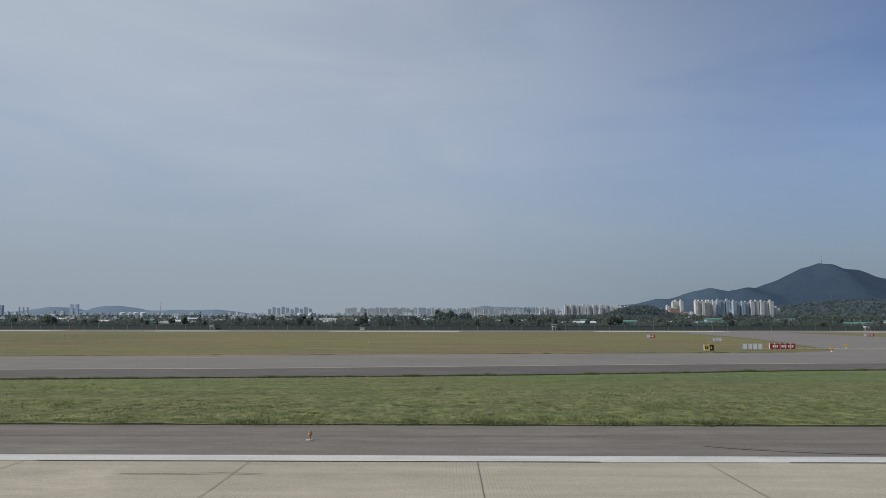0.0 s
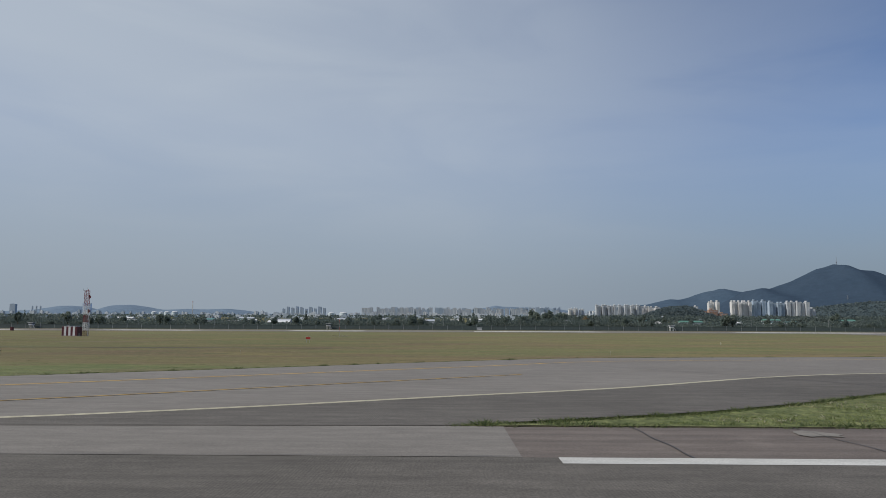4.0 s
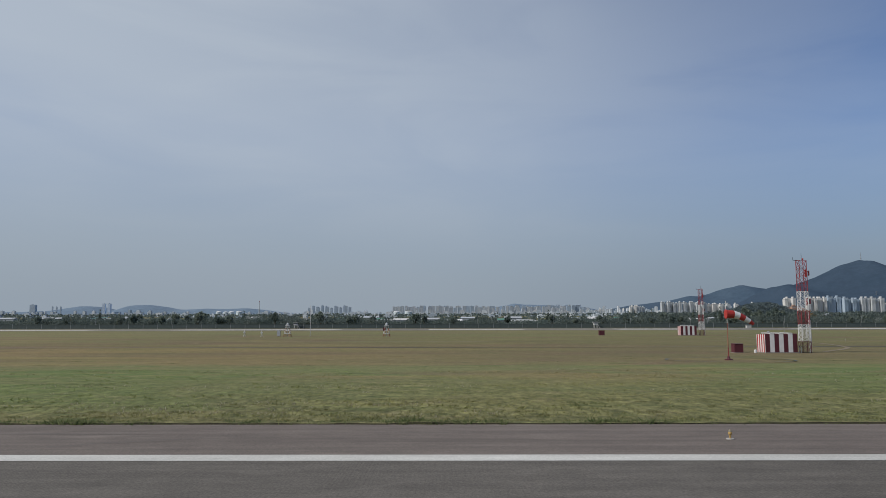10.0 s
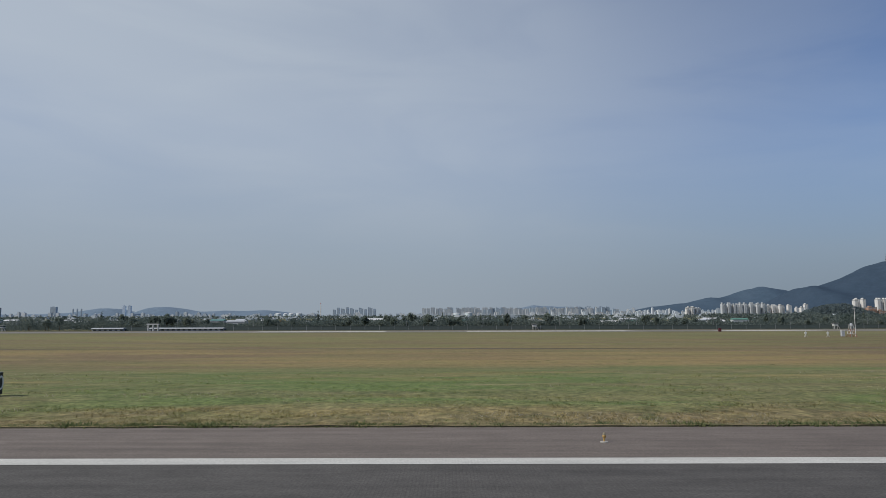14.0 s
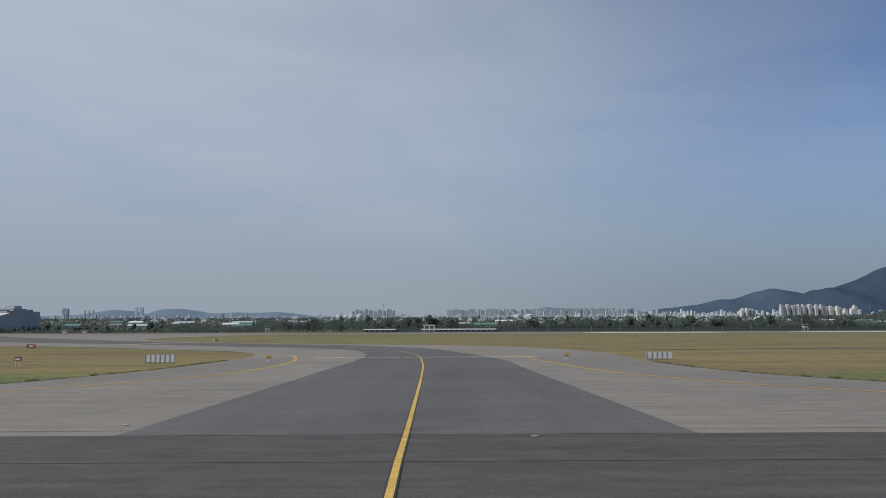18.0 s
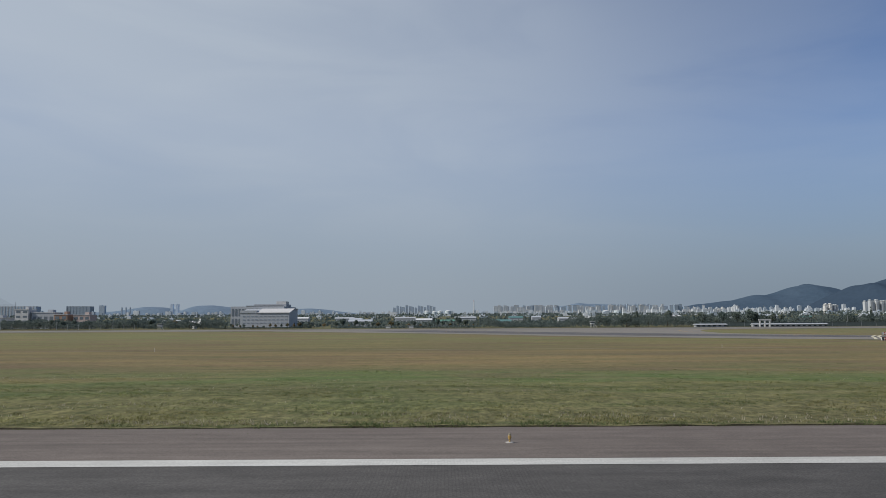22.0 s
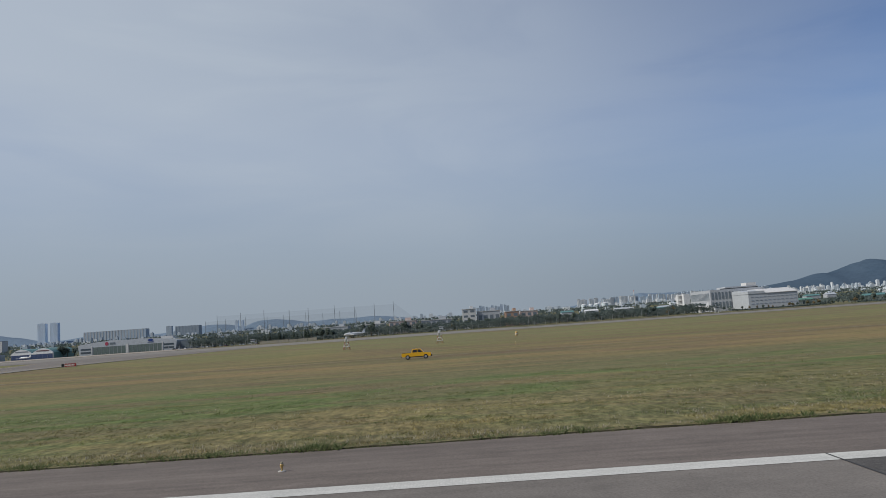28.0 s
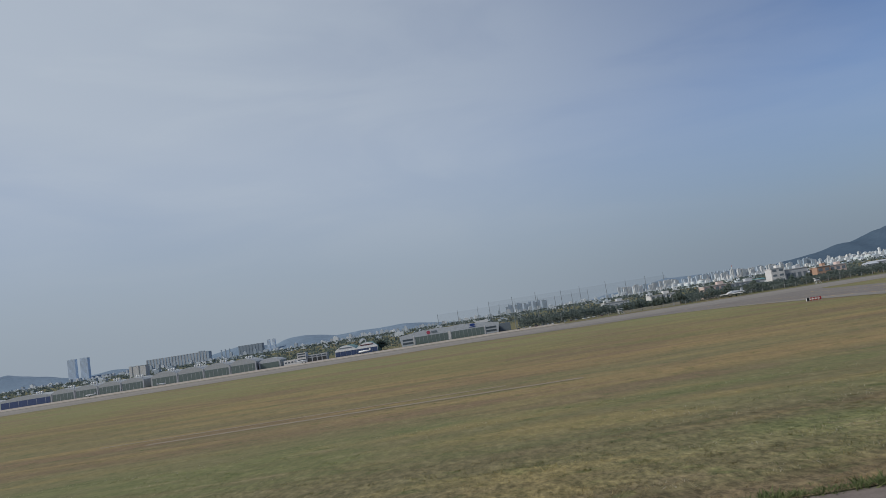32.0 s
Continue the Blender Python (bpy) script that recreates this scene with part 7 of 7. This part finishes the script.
def leaf_cloud(rng, blobs, n, size):
    """Small leaf quads scattered through ellipsoids (x, y, z, rx, ry, rz), denser at the rim."""
    bl = np.array(blobs)
    vol = bl[:, 3] * bl[:, 4] * bl[:, 5]
    pick = rng.choice(len(bl), n, p=vol / vol.sum())
    d = rng.normal(size=(n, 3))
    d /= np.linalg.norm(d, axis=1, keepdims=True)
    rad = rng.random(n) ** 0.4
    c = bl[pick, :3] + d * bl[pick, 3:] * rad[:, None]
    a = rng.normal(size=(n, 3))
    a /= np.linalg.norm(a, axis=1, keepdims=True)
    b = np.cross(a, rng.normal(size=(n, 3)))
    b /= np.linalg.norm(b, axis=1, keepdims=True)
    s = (size * rng.uniform(0.6, 1.4, n))[:, None]
    q = np.stack([c - a * s - b * s * 0.6, c + a * s * 0.8 - b * s * 0.7, c + a * s + b * s * 0.6, c - a * s * 0.7 + b * s * 0.8], 1)
    return q.reshape(-1, 3)


def broad_tree(seed, h, spread, mat=None, label="broad-leaved tree with a rounded uneven crown"):
    rng = np.random.default_rng(seed)
    t = thing("tree", at(0, 0), label, "tree", "trees of the belt")
    sh = Shape().tube((0, 0, 0), (0.1, 0, h * 0.4), 0.035 * h, 7, 0.022 * h)
    blobs = []
    for k in range(6):
        a, r = rng.uniform(0, 6.28), spread * rng.uniform(0.25, 0.6)
        tip = (r * math.cos(a), r * math.sin(a), h * rng.uniform(0.55, 0.82))
        sh.tube((0.1, 0, h * rng.uniform(0.28, 0.42)), tip, 0.014 * h, 5, 0.005 * h)
        blobs.append((*tip, spread * rng.uniform(0.3, 0.5), spread * rng.uniform(0.3, 0.5), h * rng.uniform(0.12, 0.2)))
    blobs.append((0, 0, h * 0.62, spread * 0.55, spread * 0.55, h * 0.26))
    part("trunk", sh, M_BARK, t)
    part("crown", fast_mesh("crown", leaf_cloud(rng, blobs, 700, 0.042 * h), 4), mat or M_LEAF, t)
    return t


def conifer(seed, h, spread):
    rng = np.random.default_rng(seed)
    t = thing("conifer", at(0, 0), "dark pointed conifer with a ragged narrow crown", "tree", "conifers of the belt")
    part("trunk", Shape().tube((0, 0, 0), (0, 0, h * 0.95), 0.022 * h, 6, 0.004 * h), M_BARK, t)
    blobs = [(rng.normal() * 0.1, rng.normal() * 0.1, h * (0.14 + 0.84 * k / 11), spread * (1.02 - 0.92 * k / 11) * rng.uniform(0.8, 1.15), spread * (1.02 - 0.92 * k / 11), h * 0.055) for k in range(12)]
    part("crown", fast_mesh("crown", leaf_cloud(rng, blobs, 360, 0.035 * h), 4), M_NEEDLE, t)
    return t


def gap(x):
    """Openness of the tree belt: 1 where only low growth stands before the gardens."""
    return min(1.0, max(0.0, 2.4 * (noise.noise((x / 62, 3.3, 1.0)) + 0.5 * noise.noise((x / 19, 1.1, 4.0)) - 0.02)))


protos = [broad_tree(1, 9, 3.6), broad_tree(2, 10.5, 4.4), broad_tree(3, 7.5, 4.0), broad_tree(4, 12, 4.6), broad_tree(5, 8, 3.4, M_AUTUMN, "broad-leaved tree with leaves turning yellow brown"), broad_tree(6, 11, 3.2)]
cons = [conifer(7, 13, 2.4), conifer(8, 15, 2.8), conifer(9, 11, 2.2)]
random.seed(77)
first = set()


def plant(proto, x, y, k=1.0):
    m = at(x, y, zg(y) - 0.1, random.uniform(0, 360)) @ Matrix.Diagonal((k, k, k * random.uniform(0.9, 1.15), 1))
    if proto.name not in first:
        first.add(proto.name)
        proto.matrix_basis = m
    else:
        c = copy_thing(proto, Matrix())
        c.matrix_basis = m


for p in protos + cons:
    plant(p, 500 - 14 * len(first), 575 + 3 * len(first))
for k in range(290):
    x = 560 - k * 4.7 + random.uniform(-4, 4)
    if -960 < x < -880 or random.random() < 0.12 + 0.75 * gap(x):
        continue
    y = 560 + 70 * random.random() ** 1.6
    if random.random() < 0.14:
        plant(random.choice(cons), x, y + 25, random.uniform(0.8, 1.1))
    else:
        plant(random.choice(protos[:4] + protos[5:] if random.random() < 0.93 else protos), x, y, random.uniform(0.72, 1.2))
for k in range(70):
    x = -1130 - k * 6.8 + random.uniform(-4, 4)
    y = 614 + 34 * random.random()
    if x < -1500 or (-1480 > x > -1500):
        continue
    plant(random.choice(protos), x, y, random.uniform(0.65, 0.95))
for k in range(14):
    plant(random.choice(cons), -1462 - k * 3.1, 611 + random.uniform(-2, 5), random.uniform(0.55, 0.85))
for k in range(12):
    plant(protos[4] if k % 3 else random.choice(protos), -1102 + k * 5.2 + random.uniform(-1.2, 1.2), 609 + random.uniform(-3, 5), random.uniform(0.3, 0.62))
for k in range(26):
    plant(random.choice(protos + [protos[4]]), -1040 + k * 6 + random.uniform(-2, 2), 600 + random.uniform(-12, 20), random.uniform(0.35, 0.8))
for k in range(10):
    plant(random.choice(protos), -1712 - k * 2.2, 690 + random.uniform(-4, 20), random.uniform(0.7, 1.2))


for k in range(16):
    plant(random.choice(protos), random.uniform(-15, 45), random.uniform(640, 690), random.uniform(1.1, 1.5))
for cx in (-62, 24, -430, -560):
    for k in range(7):
        plant(random.choice(cons), cx + random.uniform(-14, 14), 600 + random.uniform(-10, 24), random.uniform(0.75, 1.05))


def scrub(name, n, x0, x1, y0, y1, h, size, label, seed):
    rng = np.random.default_rng(seed)
    c = np.stack([rng.uniform(x0, x1, n), rng.uniform(y0, y1, n)], 1)
    bump = np.array([noise.noise((x / 9, y / 14, seed)) for x, y in c[:: 1]]) * 0.5 + 0.5
    big = np.array([noise.noise((x / 45, y / 60, seed + 3)) for x, y in c]) * 0.5 + 0.5
    h = h * np.array([1 - 0.62 * gap(x) if y < 640 else 1 for x, y in c])
    z = np.array([zg(y) for y in c[:, 1]]) + h * (0.35 + 0.9 * bump * (0.4 + big)) * rng.random(n) ** 0.5
    ctr = np.stack([c[:, 0], c[:, 1], z], 1)
    a = rng.normal(size=(n, 3))
    a /= np.linalg.norm(a, axis=1, keepdims=True)
    b = np.cross(a, rng.normal(size=(n, 3)))
    b /= np.linalg.norm(b, axis=1, keepdims=True)
    s = (size * rng.uniform(0.6, 1.5, n))[:, None]
    q = np.stack([ctr - a * s, ctr - b * s * 0.8, ctr + a * s, ctr + b * s * 0.8], 1).reshape(-1, 3)
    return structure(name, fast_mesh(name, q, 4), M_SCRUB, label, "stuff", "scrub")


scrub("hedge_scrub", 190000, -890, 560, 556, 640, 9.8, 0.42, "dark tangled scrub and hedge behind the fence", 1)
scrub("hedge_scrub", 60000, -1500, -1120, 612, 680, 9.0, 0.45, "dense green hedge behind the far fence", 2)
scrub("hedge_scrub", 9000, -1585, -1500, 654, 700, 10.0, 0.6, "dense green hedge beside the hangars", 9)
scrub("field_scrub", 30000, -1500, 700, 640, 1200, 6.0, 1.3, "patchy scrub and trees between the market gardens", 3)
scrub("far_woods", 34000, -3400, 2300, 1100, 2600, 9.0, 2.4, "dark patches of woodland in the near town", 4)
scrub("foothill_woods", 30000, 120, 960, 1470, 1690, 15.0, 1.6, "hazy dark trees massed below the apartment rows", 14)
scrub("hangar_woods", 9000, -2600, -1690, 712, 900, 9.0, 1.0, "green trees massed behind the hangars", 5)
scrub("garden_scrub", 3500, -1112, -1030, 604, 614, 3.6, 0.4, "young shrubs and saplings before the works hall", 12)
scrub("garden_scrub", 5000, -1010, -890, 575, 620, 2.0, 0.5, "low garden shrubs by the works building", 6)
def slope_woods(name, n, points, y, depth, size, label, seed):
    """Tree crowns over a wooded slope."""
    rng = np.random.default_rng(seed)
    x = rng.uniform(points[0][0], points[-1][0], n)
    v = rng.uniform(-1.0, 0.3, n)
    top = np.interp(x, [p[0] for p in points], [p[1] for p in points])
    base = zg(y)
    lump = np.array([noise.noise((a / 14, b * depth / 14, seed)) for a, b in zip(x, v)])
    z = base - 4 + (top - base + 4) * np.cos(v * math.pi / 2) ** 1.25 + 3.0 * lump + rng.uniform(-1.0, 3.0, n)
    ctr = np.stack([x, y + v * depth, z], 1)
    a = rng.normal(size=(n, 3))
    a /= np.linalg.norm(a, axis=1, keepdims=True)
    b = np.cross(a, rng.normal(size=(n, 3)))
    b /= np.linalg.norm(b, axis=1, keepdims=True)
    k = (size * rng.uniform(0.6, 1.5, n))[:, None]
    q = np.stack([ctr - a * k, ctr - b * k * 0.8, ctr + a * k, ctr + b * k * 0.8], 1).reshape(-1, 3)
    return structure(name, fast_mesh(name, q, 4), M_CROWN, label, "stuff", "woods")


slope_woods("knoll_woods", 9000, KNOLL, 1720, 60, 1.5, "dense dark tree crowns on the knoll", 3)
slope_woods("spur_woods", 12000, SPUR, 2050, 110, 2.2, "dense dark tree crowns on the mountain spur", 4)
scrub("mountain_woods", 14000, 500, 2300, 2600, 4000, 16.0, 5.0, "dark woodland below the mountain", 8)


def tufts(name, px, py, h0, h1, blades, mat, label, seed, lean=0.5, spread=0.07, wide=(0.012, 0.06), grow=None):
    """Grass blades, one thin triangle each, in tufts at the given places."""
    rng = np.random.default_rng(seed)
    n = len(px)
    x, y = np.repeat(px, blades), np.repeat(py, blades)
    m = n * blades
    x, y = x + rng.normal(0, spread, m), y + rng.normal(0, spread, m)
    z = np.interp(y, LAND_Y, LAND_Z) - 0.06
    h = rng.uniform(h0, h1, m) * (1 if grow is None else np.repeat(grow, blades))
    az = rng.uniform(0, 6.28, m)
    w = wide[0] + wide[1] * h
    ln = rng.normal(0, lean, (m, 2)) * h[:, None]
    p0 = np.stack([x - w * np.cos(az), y - w * np.sin(az), z], 1)
    p1 = np.stack([x + w * np.cos(az), y + w * np.sin(az), z], 1)
    p2 = np.stack([x + ln[:, 0], y + ln[:, 1], z + h], 1)
    q = np.stack([p0, p1, p2], 1).reshape(-1, 3)
    return structure(name, fast_mesh(name, q, 3), mat, label, "stuff", "grass")


def along(curve, step, spread, seed):
    rng = np.random.default_rng(seed)
    pts = np.array(curve)
    seg = np.hypot(*np.diff(pts, axis=0).T)
    d = np.concatenate([[0], np.cumsum(seg)])
    s = np.arange(0, d[-1], step)
    x, y = np.interp(s, d, pts[:, 0]), np.interp(s, d, pts[:, 1])
    return x + rng.normal(0, 0.05, len(s)), y + spread * rng.random(len(s)) ** 2


edge_x, edge_y = [], []
for a, b in ((130, -86), (-176, -600), (-762, -1434), (-1566, -1730)):
    ex, ey = along([(a, 28.18), (b, 28.18)], 0.03, 0.8, abs(int(a)))
    edge_x.append(ex)
    edge_y.append(ey)
for i, (cv, sgn, lim) in enumerate(((A_FAR, 1, 130), (A_NEAR, -1, 80), (B_LEFT, 0, 110), (B_RIGHT, 0, 100), (C_LEFT, 0, 110), (C_RIGHT, 0, 110))):
    part_cv = [p for p in cv if p[1] < lim and p[0] < 90]
    ex, ey = along(part_cv, 0.06, 0.3 * (1 if sgn >= 0 else -1), i)
    edge_x.append(ex + (0.25 if cv is B_RIGHT or cv is C_RIGHT else -0.25 if cv in (B_LEFT, C_LEFT) else 0))
    edge_y.append(ey)
edge_x, edge_y = np.concatenate(edge_x), np.concatenate(edge_y)
clump = np.array([noise.noise((x / 2.2, y, 5.0)) + 0.5 * noise.noise((x / 11, 2.0, y)) + 0.6 * noise.noise((x / 0.5, y, 9.0)) for x, y in zip(edge_x, edge_y)])
keep = clump > -1.05
tufts("edge_grass", edge_x[keep], edge_y[keep], 0.05, 0.16, 7, M_BLADE_DARK, "rank grass hanging over the pavement edge", 1, 0.9, 0.11, (0.015, 0.12), (0.7 + 1.1 * np.clip(clump[keep] + 0.15, 0, 1)) * np.interp(edge_x[keep], [-1420, -1300], [1.7, 1.25]))
rngf = np.random.default_rng(9)
nf = 400000
fx, fy = rngf.uniform(-1720, 70, nf), 28.5 + 40 * rngf.random(nf) ** 2.4


def in_paved(x, y):
    """True on the junction pavements."""
    a = (x < np.interp(y, [p[1] for p in A_NEAR[:60]], [p[0] for p in A_NEAR[:60]])) & (x > np.interp(y, [p[1] for p in A_FAR[:70]], [p[0] for p in A_FAR[:70]]))
    b = (x < np.interp(y, [p[1] for p in B_RIGHT[:60]], [p[0] for p in B_RIGHT[:60]])) & (x > np.interp(y, [p[1] for p in B_LEFT[:60]], [p[0] for p in B_LEFT[:60]]))
    c = (x < np.interp(y, [p[1] for p in C_RIGHT], [p[0] for p in C_RIGHT])) & (x > np.interp(y, [p[1] for p in C_LEFT], [p[0] for p in C_LEFT]))
    d = (x > -92) & (y > np.interp(x, [p[0] for p in A_NEAR], [p[1] for p in A_NEAR]))
    return a | b | c | d


ok = ~in_paved(fx, fy)
fx, fy = fx[ok], fy[ok]
# patchy: dense where the growth is strong, thin elsewhere
grow = np.array([noise.noise((x / 7.0, y / 3.0, 4.0)) + 0.7 * noise.noise((x / 1.8, y / 1.2, 8.0)) for x, y in zip(fx, fy)])
ok = grow > -0.25
fx, fy, grow = fx[ok], fy[ok], grow[ok]
tufts("field_grass", fx, fy, 0.04, 0.10, 3, M_BLADE, "short mown airfield grass", 2, 0.9, 0.10, (0.014, 0.20), 0.7 + 1.0 * np.clip(grow + 0.1, 0, 1))
nc = 11000
cx = rngf.uniform(-1720, 70, nc)
cy = 29.5 + np.where(cx < -760, 22, 9) * rngf.random(nc) ** 1.4
gate = np.array([noise.noise((x / 30, y / 7, 11.0)) for x, y in zip(cx, cy)]) > -0.22
cx, cy = cx[gate], cy[gate]
size = np.repeat(rngf.uniform(0.10, 0.42, len(cx)), 11)
hi = np.repeat(rngf.uniform(0.6, 1.5, len(cx)), 11)
gx, gy = np.repeat(cx, 11) + rngf.normal(0, 1, len(size)) * size, np.repeat(cy, 11) + rngf.normal(0, 1, len(size)) * size
okc = ~in_paved(gx, gy)
tufts("grass_clumps", gx[okc], gy[okc], 0.03, 0.08, 4, M_BLADE_LOW, "clumps of longer grass left by the mower", 8, 0.5, 0.07, (0.008, 0.12), hi[okc])
weeds_x, weeds_y = rngf.uniform(-1720, 60, 900), 30 + 75 * rngf.random(900) ** 1.5
weeds_x, weeds_y = np.append(weeds_x, rngf.uniform(-1435, -765, 1500)), np.append(weeds_y, rngf.normal(47, 7, 1500))
okw = ~in_paved(weeds_x, weeds_y)
wx = np.repeat(weeds_x[okw], 26) + rngf.normal(0, 0.8, okw.sum() * 26)
wy = np.repeat(weeds_y[okw], 26) + rngf.normal(0, 0.30, okw.sum() * 26)
tufts("weed_clumps", wx, wy, 0.03, 0.10, 4, M_BLADE_DARK, "dark weed clumps scattered in the grass", 4, 0.8, 0.10, (0.008, 0.10))
st = np.array([noise.noise((x / 26, y / 5, 7.0)) + 0.4 * noise.noise((x / 3, y / 1.5, 2.0)) for x, y in zip(fx[:130000], fy[:130000])]) > 0.24
dead_x = np.repeat(rngf.uniform(-1435, -765, 520), 60) + rngf.normal(0, 1.5, 31200)
dead_y = np.repeat(rngf.normal(45, 8, 520), 60) + rngf.normal(0, 0.15, 31200)
okd = ~in_paved(dead_x, dead_y) & (dead_y > 30)
tufts("dead_grass", dead_x[okd], dead_y[okd], 0.015, 0.04, 3, M_STALK, "flattened pale dead grass in patches", 6, 0.6, 0.12, (0.01, 0.12))
plume_x, plume_y = rngf.uniform(-1434, -765, 16000), 28.9 + 4.5 * rngf.random(16000) ** 1.3
plume = np.array([noise.noise((x / 12, y / 2, 3.0)) + 0.5 * noise.noise((x / 1.5, y, 6.0)) for x, y in zip(plume_x, plume_y)]) > 0.05
tufts("grass_plumes", plume_x[plume], plume_y[plume], 0.10, 0.17, 2, M_STALK, "white grass plumes beside the shoulder", 12, 0.25, 0.03, (0.016, 0.06))
tufts("seed_heads", fx[:130000][st], fy[:130000][st], 0.07, 0.15, 3, M_STALK, "pale dry seed heads in the grass", 3, 0.8, 0.12, (0.012, 0.08))
